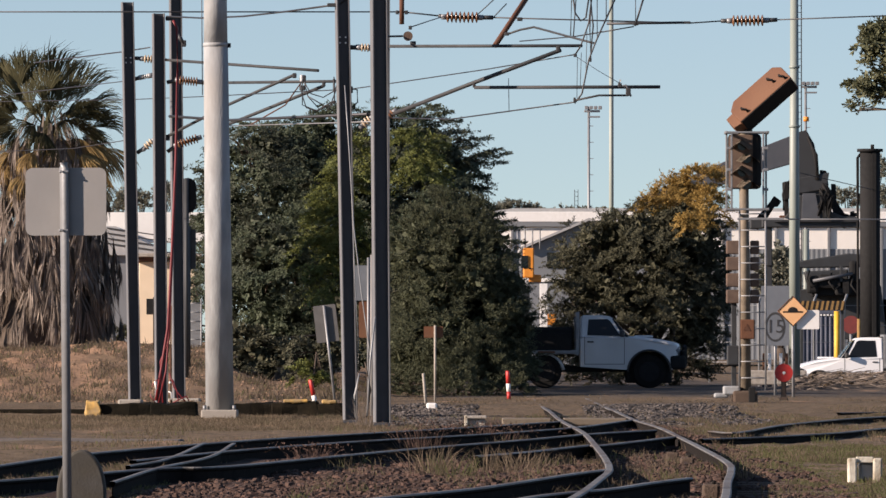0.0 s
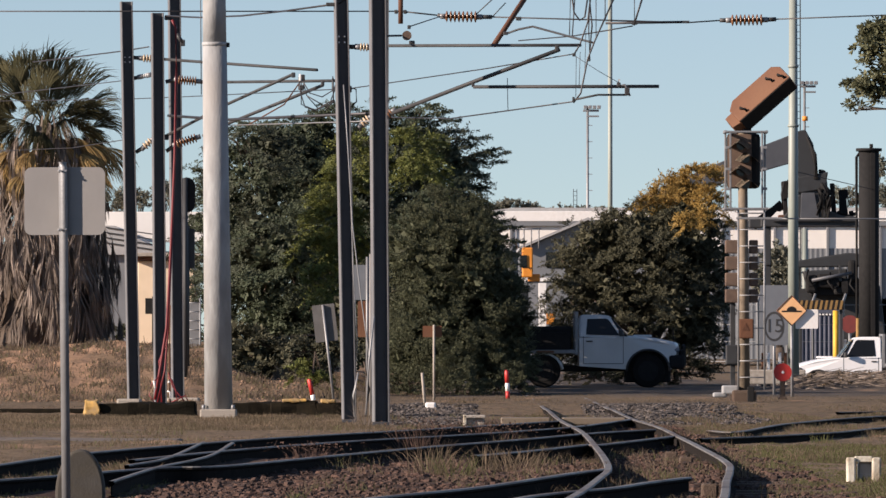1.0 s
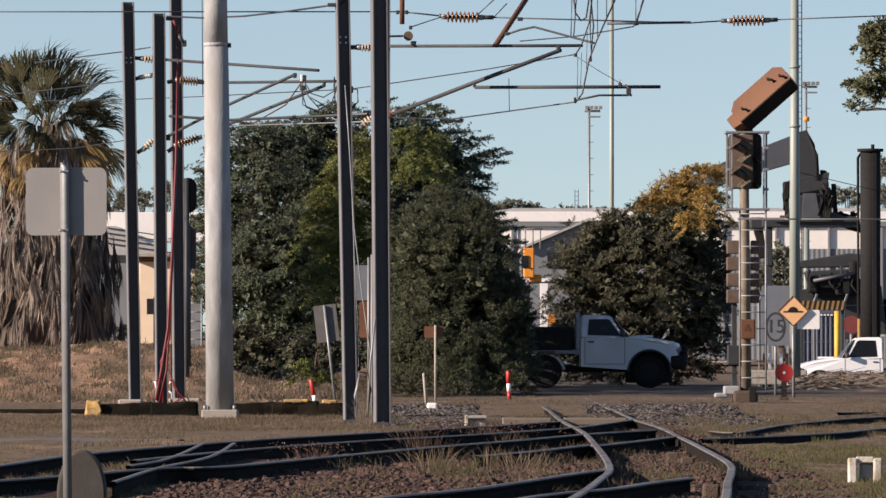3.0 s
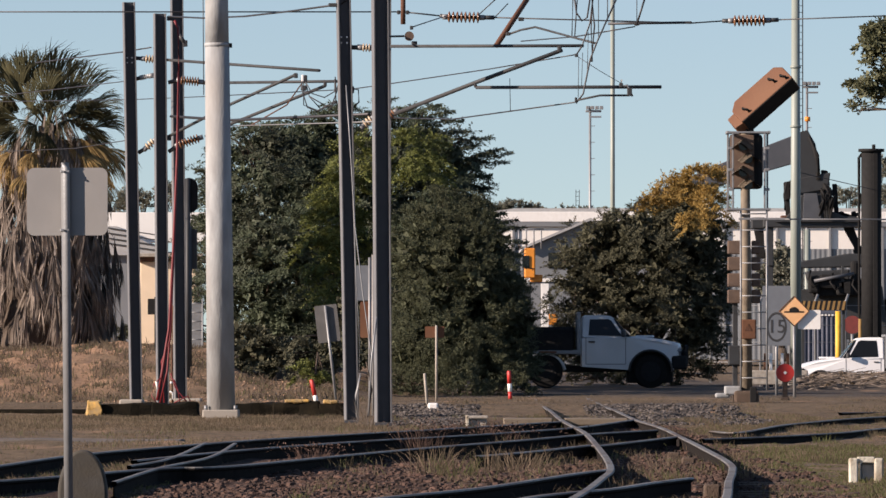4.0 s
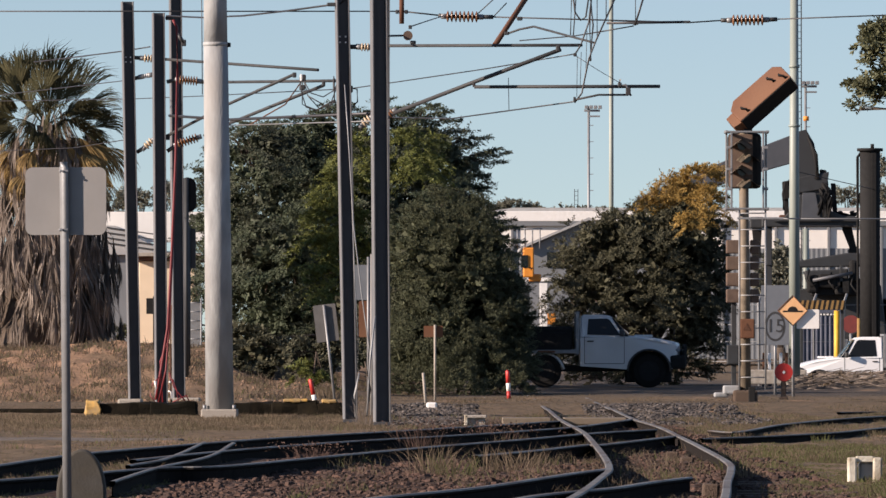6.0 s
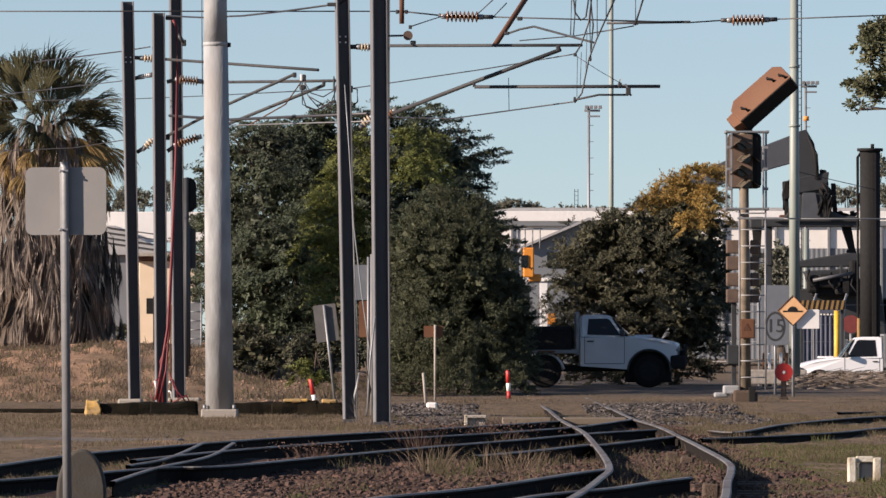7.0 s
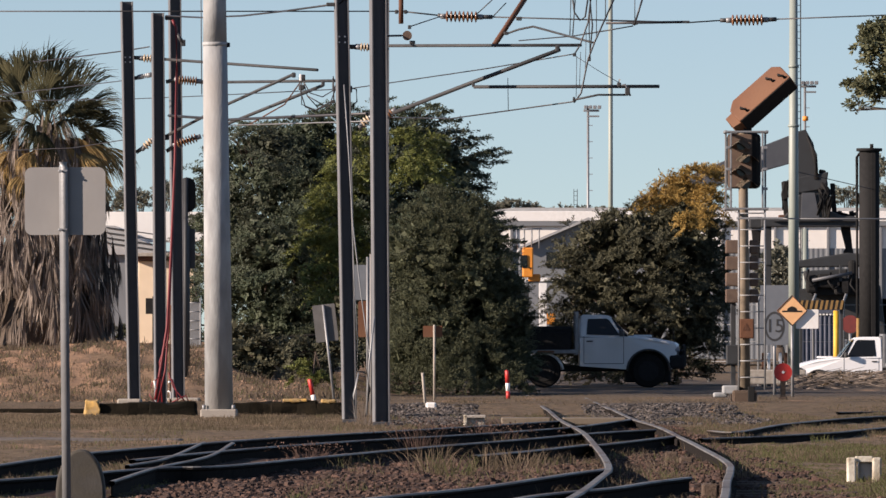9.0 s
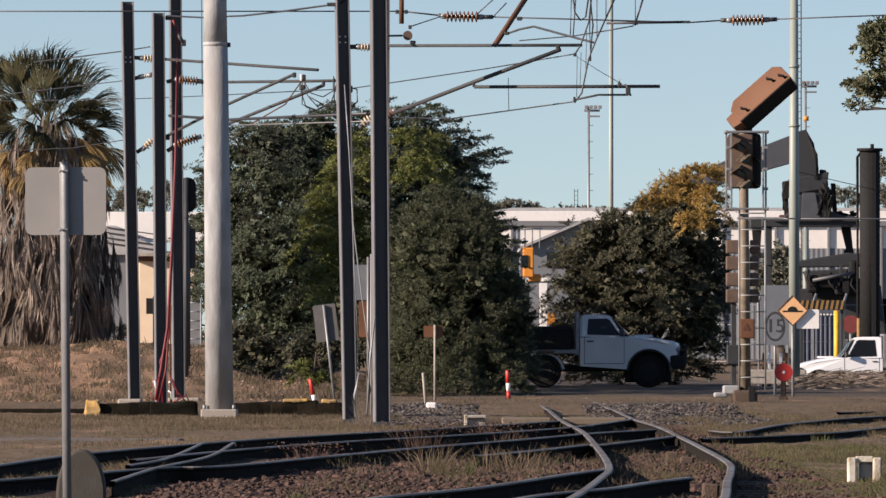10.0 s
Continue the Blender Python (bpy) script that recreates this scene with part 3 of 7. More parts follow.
CA = "grey steel cantilever tube of the overhead line"
pipe([(-4.871, 118.81, 6.04), (-2.125, 115.38, 5.713)], 0.026, CA)
pipe([(-4.178, 118.81, 5.634), (-1.788, 115.38, 5.53)], 0.026, CA)
pipe([(-4.822, 118.81, 4.703), (-3.716, 117.65, 5.216), (-2.519, 115.38, 5.646)], 0.026, CA)
pipe([(-4.178, 118.81, 4.703), (-3.716, 117.65, 4.873), (-2.029, 115.38, 5.453)], 0.028, CA)
pipe([(-4.792, 118.81, 5.05), (-3.644, 115.38, 4.867), (-1.085, 101.69, 4.506)], 0.024, CA, "wire")
pipe([(-0.783, 100.0, 5.448), (2.016, 98.36, 5.384)], 0.024, CA)
pipe([(-0.783, 100.0, 4.432), (0.463, 99.17, 4.883), (1.705, 98.36, 5.319)], 0.030, CA)
pipe([(0.463, 99.17, 4.809), (3.148, 98.36, 4.786)], 0.026, CA)
pipe([(1.91, 98.36, 4.589), (2.262, 98.36, 4.663), (2.689, 98.36, 4.663)], 0.016, "thin curved steady arm holding the contact wire")
pipe([(0.958, 101.69, 5.701), (1.153, 101.69, 5.769), (1.353, 100.84, 5.771), (1.8, 100.0, 5.607), (2.205, 98.36, 5.417)], 0.016, "thin curved steady arm holding the contact wire")
pipe([(0.786, 102.56, 5.57), (1.328, 103.45, 6.419)], 0.042, "rusty brown registration tube hanging at a slant", "rust")
pipe([(-0.676, 111.11, 6.299), (-0.676, 111.11, 6.818)], 0.040, "rusty brown drop tube end", "rust")
pipe([(2.685, 111.11, 6.309), (3.944, 111.11, 6.327)], 0.022, "dark rod coupling in the overhead wire", "wire")
pipe([(-0.992, 99.17, 5.552), (-0.6, 100.0, 5.598)], 0.016, CA)


def joint(p, size, material="tube", label="small clamp on the overhead line"):
    size = [v * 0.72 for v in size]
    ob = part("line_clamp", B(p, size, min(size) * 0.25), material)
    return tagged(ob, label, "clamp", "overhead line clamps")


for p, sz in (((-2.529, 115.38, 5.627), (0.10, 0.09, 0.12)), ((-2.375, 115.38, 5.578), (0.12, 0.09, 0.16)), ((-2.029, 115.38, 5.482), (0.08, 0.08, 0.12)),
              ((-1.856, 115.38, 5.463), (0.05, 0.05, 0.30)), ((-2.394, 115.38, 5.415), (0.14, 0.08, 0.12)), ((-1.755, 109.09, 4.949), (0.10, 0.07, 0.07)),
              ((1.672, 98.36, 5.335), (0.09, 0.09, 0.13)), ((0.455, 99.17, 4.85), (0.06, 0.07, 0.12)), ((2.566, 98.36, 4.81), (0.08, 0.06, 0.09)),
              ((2.689, 98.36, 4.712), (0.10, 0.06, 0.16)), ((1.91, 98.36, 4.597), (0.05, 0.05, 0.10)), ((0.958, 101.69, 5.709), (0.10, 0.06, 0.07)),
              ((1.172, 103.45, 6.014), (0.12, 0.07, 0.08)), ((3.157, 111.11, 6.309), (0.13, 0.06, 0.08)), ((4.0, 111.11, 6.327), (0.16, 0.05, 0.06)),
              ((-0.75, 111.11, 6.494), (0.08, 0.07, 0.09)), ((-0.602, 111.11, 6.494), (0.08, 0.07, 0.09)), ((-0.483, 100.0, 5.723), (0.07, 0.05, 0.08)),
              ((-0.442, 100.0, 5.498), (0.12, 0.06, 0.07)), ((-1.373, 101.69, 4.871), (0.06, 0.06, 0.14)), ((-1.475, 101.69, 4.896), (0.06, 0.05, 0.18)),
              ((1.918, 98.36, 5.245), (0.07, 0.05, 0.07)), ((2.139, 98.36, 5.171), (0.05, 0.05, 0.06)), ((-1.661, 101.69, 6.142), (0.22, 0.07, 0.08)),
              ((-4.545, 118.81, 6.327), (0.12, 0.08, 0.16)), ((-4.792, 118.81, 6.763), (0.2, 0.08, 0.10)), ((-0.975, 99.17, 5.561), (0.12, 0.08, 0.1)),
              ((-4.822, 118.81, 4.674), (0.10, 0.08, 0.14))):
    joint(p, sz)
joint((-2.41, 115.3, 5.58), (0.06, 0.06, 0.16), "white", "white porcelain clamp on the overhead line")
joint((-1.79, 115.3, 5.52), (0.05, 0.05, 0.14), "white", "white porcelain clamp on the overhead line")
tagged(part("weight_disc", T([(-0.517, 100.0 - 0.03, 5.598), (-0.517, 100.0 + 0.03, 5.598)], 0.07, 20), "relay"),
       "small round brown pulley on a thin arm", "pulley")


def insulator(p0, p1, r, n, material, label):
    """A string of porcelain sheds from p0 to p1."""
    t = thing("insulator", label, "insulator", p0, "insulators")
    a, b = Vector((0, 0, 0)), Vector(p1) - Vector(p0)
    ln = b.length
    d = b.normalized()
    part("rod", T([a, b], 0.03, 8), "plastic", t)
    for k in (0.0, 1.0):
        c = a.lerp(b, k)
        part("end_cap", T([c - d * 0.05, c + d * 0.05], 0.045, 10), "galv", t)
    for i in range(n):
        c = a.lerp(b, (i + 0.9) / (n + 0.8))
        g = ln / n
        part("shed", T([c - d * g * 0.30, c - d * g * 0.05, c + d * g * 0.12, c + d * g * 0.3], [r * 0.5, r, r * 0.96, r * 0.45], 14), material, t)


BI = "brown ceramic ribbed insulator in the overhead wire"
CI = "cream and brown ribbed insulator on a mast bracket"
insulator((0.019, 111.11, 6.42), (0.611, 111.11, 6.41), 0.095, 8, "insul", BI)
insulator((4.704, 111.11, 6.355), (5.296, 111.11, 6.364), 0.095, 8, "insul", BI)
insulator((-4.644, 118.81, 5.684), (-4.277, 118.81, 5.654), 0.085, 7, "insul", CI)
insulator((-4.673, 118.81, 4.545), (-4.277, 118.81, 4.674), 0.085, 7, "insul", CI)
insulator((-5.32, 120.0, 6.11), (-5.12, 120.0, 6.1), 0.075, 3, "cream_insul", CI)
insulator((-5.29, 120.0, 4.52), (-5.12, 120.0, 4.67), 0.075, 3, "cream_insul", CI)
insulator((-5.34, 120.0, 5.78), (-5.18, 120.0, 5.81), 0.045, 4, "white", "small white ribbed insulator")
insulator((-1.254, 101.69, 5.506), (-1.085, 101.69, 5.498), 0.065, 3, "cream_insul", CI)
insulator((-1.22, 101.69, 4.328), (-1.068, 101.69, 4.447), 0.075, 3, "cream_insul", CI)
insulator((-0.817, 100.0, 4.407), (-0.717, 100.0, 4.482), 0.065, 2, "insul", CI)
for q in (((-5.47, 120.0, 6.12), (-5.32, 120.0, 6.11)), ((-5.09, 120.0, 6.09), (-4.92, 120.0, 6.08)), ((-1.39, 101.69, 5.506), (-1.246, 101.69, 5.506)), ((-5.42, 120.0, 4.44), (-5.28, 120.0, 4.53)),
          ((-4.842, 118.81, 5.644), (-4.644, 118.81, 5.684)), ((-4.277, 118.81, 5.654), (-4.158, 118.81, 5.634)), ((-4.832, 118.81, 4.426), (-4.663, 118.81, 4.545)), ((-5.46, 120.0, 5.75), (-5.34, 120.0, 5.78)),
          ((-0.074, 111.11, 6.438), (0.028, 111.11, 6.42)), ((0.611, 111.11, 6.41), (0.824, 111.11, 6.41)), ((4.556, 111.11, 6.355), (4.704, 111.11, 6.355)), ((5.296, 111.11, 6.364), (5.481, 111.11, 6.373)),
          ((-4.653, 118.81, 6.486), (-4.545, 118.81, 6.327))):
    tagged(part("fork_link", T([q[0], q[1]], 0.035, 8), "plastic"), "dark forged link holding an insulator", "link", "fork links")


def hanging_cable(pts, r, material, label):
    tagged(part("hanging_cable", T(pts, r, 8), material), label, "cable", "cables down the masts")


RC = "dark red insulated cable hanging down a mast"
hanging_cable([(-4.686, 117.65, 6.677), (-4.618, 117.65, 6.55), (-4.608, 117.65, 5.648), (-4.637, 117.65, 4.275), (-4.706, 117.65, 2.609), (-4.775, 117.65, 1.334), (-4.892, 117.65, 0.599), (-4.98, 117.65, 0.079)], 0.024, "redcable", RC)
hanging_cable([(-4.676, 117.65, 3.099), (-4.716, 117.65, 2.118), (-4.755, 117.65, 1.138), (-4.902, 117.65, 0.746), (-4.863, 117.65, 0.04)], 0.018, "redcable", RC)
hanging_cable([(-4.696, 117.65, 2.903), (-4.735, 117.65, 1.53), (-4.804, 117.65, 0.599), (-4.931, 117.65, 0.04)], 0.018, "redcable", RC)
hanging_cable([(-4.745, 117.65, 0.55), (-4.667, 117.65, 0.305), (-4.549, 117.65, 0.158), (-4.451, 117.65, 0.04)], 0.012, "redcable", RC)
hanging_cable([(-4.716, 117.65, 1.726), (-4.725, 117.65, 0.746), (-4.716, 117.65, 0.04)], 0.016, "rust", "rust-brown conduit down a mast")
hanging_cable([(-4.951, 116.5, 0.419), (-4.922, 116.5, 0.283)], 0.018, "white", "short white cable end at a mast foot")
hanging_cable([(-4.709, 116.5, 0.399), (-4.67, 116.5, 0.39)], 0.020, "white", "short white cable end at a mast foot")
hanging_cable([(-4.718, 116.5, 0.244), (-4.67, 116.5, 0.224), (-4.66, 116.5, 0.108)], 0.014, "white", "short white cable end at a mast foot")
hanging_cable([(-4.942, 116.5, 0.05), (-5.029, 116.5, 0.166), (-4.99, 116.5, 0.36), (-4.874, 116.5, 0.477)], 0.010, "redcable", RC)
hanging_cable([(-4.544, 116.5, 0.05), (-4.573, 116.5, 0.263), (-4.641, 116.5, 0.438), (-4.699, 116.5, 0.477)], 0.010, "redcable", RC)
hanging_cable([(-4.35, 116.5, 0.05), (-4.408, 116.5, 0.166), (-4.524, 116.5, 0.108), (-4.641, 116.5, 0.05)], 0.012, "redcable", RC)
ST = "pale steel stay cable hanging beside a mast"
hanging_cable([(-1.438, 99.17, 4.842), (-1.38, 99.17, 4.015), (-1.306, 99.17, 2.776), (-1.19, 99.17, 1.784), (-1.05, 99.17, 0.792), (-1.025, 99.17, 0.007)], 0.009, "galv", ST)
hanging_cable([(-1.421, 99.17, 4.594), (-1.339, 99.17, 3.354), (-1.298, 99.17, 2.197), (-1.24, 99.17, 1.123), (-1.256, 99.17, 0.007)], 0.007, "galv", ST)
hanging_cable([(-0.968, 96.77, 1.443), (-1.04, 96.77, 0.798), (-1.081, 96.77, 0.032)], 0.014, "galv", ST)
hanging_cable([(-1.194, 96.77, 0.637), (-1.266, 96.77, 0.314), (-1.25, 96.77, 0.008)], 0.012, "galv", ST)
hanging_cable([(-1.113, 96.77, 0.798), (-1.032, 96.77, 0.395), (-1.097, 96.77, 0.008)], 0.010, "bark", "tangled dry creeper at the mast foot")
hanging_cable([(-1.041, 99.17, 2.362), (-1.041, 99.17, 0.007)], 0.022, "alu", "pale conduit beside a mast")

# ---- signs ----


def back_of_sign():
    s_y = 47.62
    t = thing("road_sign", "blank grey aluminium back of a square sign on a post", "sign", (-2.663, s_y, -0.6))
    part("post", T([(0.032, 0, 0), (0, 0, 2.286 + 0.6), (0, 0, 2.322 + 0.6)], 0.031, 16), "galv", t)
    bm = prism(bmesh.new(), rounded(0.008, 2.048 + 0.6, 0.575, 0.476, 0.05), 0.033, 0.037)
    part("plate", bm, "alu", t).matrix_basis = pose(0, 0, 0, 0, 0, -7)
    for z in (2.258 + 0.6, 1.846 + 0.6):
        part("clamp", B((0, 0.005, z), (0.068, 0.068, 0.02), 0.006), "galv", t)
        part("clamp_bolt", T([(-0.012, -0.05, z), (-0.012, -0.02, z)], 0.008, 8), "galv", t)


back_of_sign()
tagged(part("stone_marker", prism(bmesh.new(), [(-2.602 + 0.179 * math.cos(radians(a)), -0.037 + 0.325 * math.sin(radians(a))) for a in range(0, 360, 12)], 48.78, 48.78 + 0.12, 0.02), "markergrey"),
       "weathered grey rounded marker standing in the grass", "marker")


def pole_board(name, label, category, x, y, z0, ztop, w, h, cx, cz, mat_plate, lean=0.0, thick=0.03, mat_post="galv", rz=0, r=0.025, corner=0.06):
    t = thing(name, label, category, (x, y, z0), rz=rz)
    part("post", T([(0, 0, 0), (lean, 0, ztop - z0)], r, 10), mat_post, t)
    bm = prism(bmesh.new(), rounded(0, 0, w, h, min(w, h) * corner), 0.03, 0.03 + thick)
    ob = part("board", bm, mat_plate, t)
    ob.matrix_basis = pose(cx - x, 0, cz - z0, 0, math.degrees(math.atan2(lean, ztop - z0)), 0)
    return t


pole_board("leaning_sign", "grey back of a leaning sign on a thin post", "sign", -1.949, 122.45, 0.0, 1.754, 0.408, 0.673, -2.112, 1.428, "dullgrey", -0.204)
pole_board("cabinet_sign", "grey board behind a mast", "sign", -1.347, 122.45, 0.0, 2.622, 0.633, 0.633, -1.296, 2.162, "signgrey")
pole_board("brown_sign", "faded brown board behind a mast", "sign", -1.237, 123.71, 0.0, 1.865, 0.536, 0.66, -1.268, 1.504, "orange")
pole_board("small_marker_sign", "small rust-brown marker board on a thin post", "sign", -0.146, 125.0, 0.0, 1.405, 0.354, 0.208, -0.177, 1.28, "orange", 0, 0.03, "footing", 0, 0.022)
tagged(part("short_stake", T([(-0.3, 120.0, -0.05), (-0.35, 120.0, 0.54)], 0.024, 8), "footing"), "short pale wooden stake in the verge", "stake")
tagged(part("white_block", B((-0.192, 115.38, -0.008), (0.18, 0.2, 0.13), 0.03), "white"), "small white painted concrete block", "block")


def bollard(x, y, lean, lo=0.3, hi=0.58, h=0.55):
    t = thing("bollard", "red plastic bollard with a white band", "bollard", (x, y, -0.02), "red bollards")
    part("base_tube", T([(0, 0, 0), (lean * lo, 0, h * lo)], 0.040, 12), "red", t)
    part("white_band", T([(lean * lo, 0, h * lo), (lean * hi, 0, h * hi)], 0.041, 12), "white", t, "white reflective band")
    part("top_tube", T([(lean * hi, 0, h * hi), (lean, 0, h), (lean, 0, h + 0.02)], [0.040, 0.040, 0.027], 12), "red", t)


bollard(1.272, 130.43, -0.03)
bollard(-2.306, 122.45, -0.09, 0.04, 0.36, 0.42)


def rough_block(c, size, rng, amp=0.06):
    """A worn block: finely cut box with its faces pushed about by noise."""
    bm = B((0, 0, 0), size, 0.02)
    bmesh.ops.subdivide_edges(bm, edges=bm.edges[:], cuts=4, use_grid_fill=True)
    off = rng.uniform(0, 90)
    for v in bm.verts:
        n = noise.noise_vector((v.co.x * 3.2 + off, v.co.y * 3, v.co.z * 5))
        v.co += Vector((n.x, n.y, n.z * 1.1)) * amp
        v.co += Vector(c)
    return bm


def kerb_blocks():
    """Rough blocks laid end to end; remains of yellow paint cling to the top edges."""
    t = thing("kerb", "black kerb of rough concrete blocks with worn yellow tops", "kerb", (0, 0, 0), kind="structure")
    rng = random.Random(8)
    part("kerb_end", rough_block((-5.79, 112.1, -0.035), (0.25, 0.5, 0.30), rng), "kerbyellow", t, "yellow painted kerb end")
    x = -5.66
    while x < -1.64:
        w = min(rng.uniform(0.42, 0.85), -1.60 - x)
        if w < 0.12:
            break
        if not -3.82 < x + w / 2 < -3.30:
            z = -0.065 + rng.uniform(-0.02, 0.02)
            y = 112.15 + rng.uniform(-0.03, 0.03)
            part("kerb_block", rough_block((x + w / 2, y, z), (w + 0.01, 0.5, 0.31), rng, 0.045), "kerb", t)
            for _ in range(rng.choice((1, 2, 2)) if x > -3.4 else rng.choice((0, 0, 1))):
                pw = w * rng.uniform(0.15, 0.45)
                part("paint_patch", rough_block((x + rng.uniform(pw / 2, w - pw / 2), y - 0.06, z + 0.172), (pw, 0.44, 0.06), rng, 0.025), "kerbyellow", t, "worn yellow paint")
        x += w


kerb_blocks()

# ---- signal ----


def signal():
    ox, oy = 5.562, 125.0
    t = thing("railway_signal", "tall railway signal post with hooded lamps, cage and ladder", "signal", (ox, oy, -0.05))

    def q(x, y, d=0.0):
        return Vector(((x - 1318) / 96, d, (610 - y) / 96 + 1.09))
    part("post", T([q(1320, 712), q(1316, 235)], [0.10, 0.085], 18), "post", t, "tan painted post")
    part("footing", B(q(1318, 703, 0.1), (0.46, 0.7, 0.26), 0.05), "timber", t, "dark brown stained base")
    part("footing_block", B(q(1294, 690, 0.0), (0.30, 0.4, 0.16), 0.03), "concrete", t, "pale concrete block")
    part("foot_step", B(q(1276, 699, 0.0), (0.26, 0.3, 0.09), 0.03), "concrete", t, "pale concrete block")
    part("black_foot", B(q(1329, 700, -0.4), (0.12, 0.1, 0.32), 0.01), "black", t, "black steel foot")
    # lamp head facing away to the side
    # black left bare of lamp_back at the right stands for the shaded recess
    hd = part("lamp_head", B(q(1318, 285, 0.05), (0.62, 0.22, 1.02), 0.08), "black", t, "lamp head, black where its recess is shaded")
    for i, y in enumerate((256, 279, 302, 324)):
        bm = bmesh.new()
        c = q(1317 + (4 if i % 2 else -4), y, -0.1)
        n = 14
        r0, r1, r2 = [], [], []
        for k in range(n + 1):
            a = math.pi * k / n
            r0.append(bm.verts.new(c + Vector((math.cos(a) * 0.20, 0.04, (1 - abs(math.cos(a)) ** 1.3) * 0.16 - 0.05))))
            r1.append(bm.verts.new(c + Vector((math.cos(a) * 0.18 + (0.07 if i % 2 else -0.07), -0.30, (1 - abs(math.cos(a)) ** 1.3) * 0.13 - 0.10))))
        for k in range(n):
            bm.faces.new((r0[k], r0[k + 1], r1[k + 1], r1[k]))
        bmesh.ops.solidify(bm, geom=bm.faces[:], thickness=0.012)
        part("lamp_hood", bm, "post", t, "weathered tan lamp hood")
        part("lens", T([c + Vector((0, 0.02, -0.02)), c + Vector((0, -0.02, -0.02))], 0.085, 16), "glass", t)
    part("lamp_back", B(q(1311, 285, -0.075), (0.44, 0.03, 0.98), 0.01), "relay", t)
    # cage
    for x in (1287, 1294, 1350, 1357):
        d = -0.25 if x in (1294, 1350) else 0.25
        part("cage_upright", B(q(x, 302, d), (0.036, 0.03, 1.45), 0.006), "galv", t)
    for y in (234, 370):
        for d in (-0.25, 0.25):
            part("cage_bar", B(q(1322, y, d), (0.80, 0.04, 0.035), 0.006), "galv", t)
        for x in (1285, 1358):
            part("cage_side", B(q(x, y, 0), (0.05, 0.5, 0.05), 0.006), "galv", t)
    for y in (262, 300, 335):
        for x in (1290, 1354):
            part("cage_clip", B(q(x, y, -0.25), (0.10, 0.04, 0.05), 0.006), "galv", t)
    # hooded direction box, tilted
    big = bmesh.new()
    prism(big, [(-0.62, -0.235), (0.62, -0.235), (0.62, 0.10), (0.50, 0.235), (-0.46, 0.235), (-0.62, 0.10)], -0.2, 0.2, 0.015)
    ob = part("route_indicator", big, "orange", t, "faded orange tilted route indicator box")
    R = pose(*q(1350, 172, -0.02), 0, 0, 0) @ pose(0, 0, 0, 0, -41.5, 0) @ pose(0, 0, 0, -38, 0, 0)
    ob.matrix_basis = R
    low = part("indicator_base", prism(bmesh.new(), [(-0.16, -0.15), (0.10, -0.20), (0.10, 0.14), (-0.16, 0.12)], -0.14, 0.14, 0.01), "orange", t)
    low.matrix_basis = pose(*q(1308, 214, -0.02), 0, 0, 0) @ pose(0, 0, 0, 0, -41.5, 0) @ pose(0, 0, 0, -38, 0, 0)
    # black plate gives the box's shaded lower side its darkness as colour
    under = part("indicator_shade", B((0, 0, 0), (1.20, 0.38, 0.02), 0.006), "black", t, "black plate painted for the shaded side of the box")
    under.matrix_basis = R @ pose(0.0, 0, -0.24)
    for x, z in ((0.30, 0.02), (0.50, -0.10), (-0.42, -0.10)):
        k = part("handle", T([(x - 0.02, -0.2, z + 0.06), (x - 0.02, -0.25, z + 0.05), (x + 0.03, -0.25, z - 0.05), (x + 0.03, -0.2, z - 0.07)], 0.024, 8), "black", t, "dark handle")
        k.matrix_basis = R
    part("neck", B(q(1324, 228, 0), (0.16, 0.16, 0.12), 0.02), "black", t)
    # side cabinets and ladder
    for i in range(4):
        part("relay_box", B(q(1298, 437 + i * 29, 0.06), (0.26, 0.2, 0.25), 0.02), "relay", t, "dark rust-brown relay box")
        part("relay_box", B(q(1336, 437 + i * 29, 0.1), (0.16, 0.2, 0.25), 0.02), "relay", t)
    part("conduit", B(q(1299, 600, 0.1), (0.09, 0.09, 1.7), 0.01), "machine", t)
    part("lower_box", B(q(1297, 628, 0.02), (0.22, 0.2, 0.36), 0.02), "machine", t, "grey box")
    part("warning_box", B(q(1322, 582, -0.16), (0.27, 0.12, 0.36), 0.02), "orange", t, "orange box with a small triangle mark")
    tri = [(-0.07, -0.05), (0.07, -0.05), (0.0, 0.08)]
    part("triangle_mark", prism(bmesh.new(), [(q(1321, 580).x + a, q(1321, 580).z + b) for a, b in tri], -0.226, -0.222), "rust", t)
    for x in (1308, 1354):
        part("ladder_rail", T([q(x, 690, -0.2), q(x, 372, -0.2)], 0.018, 8), "galv", t)
    y = 378
    while y < 690:
        part("ladder_rung", T([q(1308, y, -0.2), q(1354, y, -0.2)], 0.013, 6), "galv", t)
        y += 29
    part("platform_bar", B(q(1345, 387, -0.2), (0.85, 0.06, 0.04), 0.005), "galv", t)


signal()


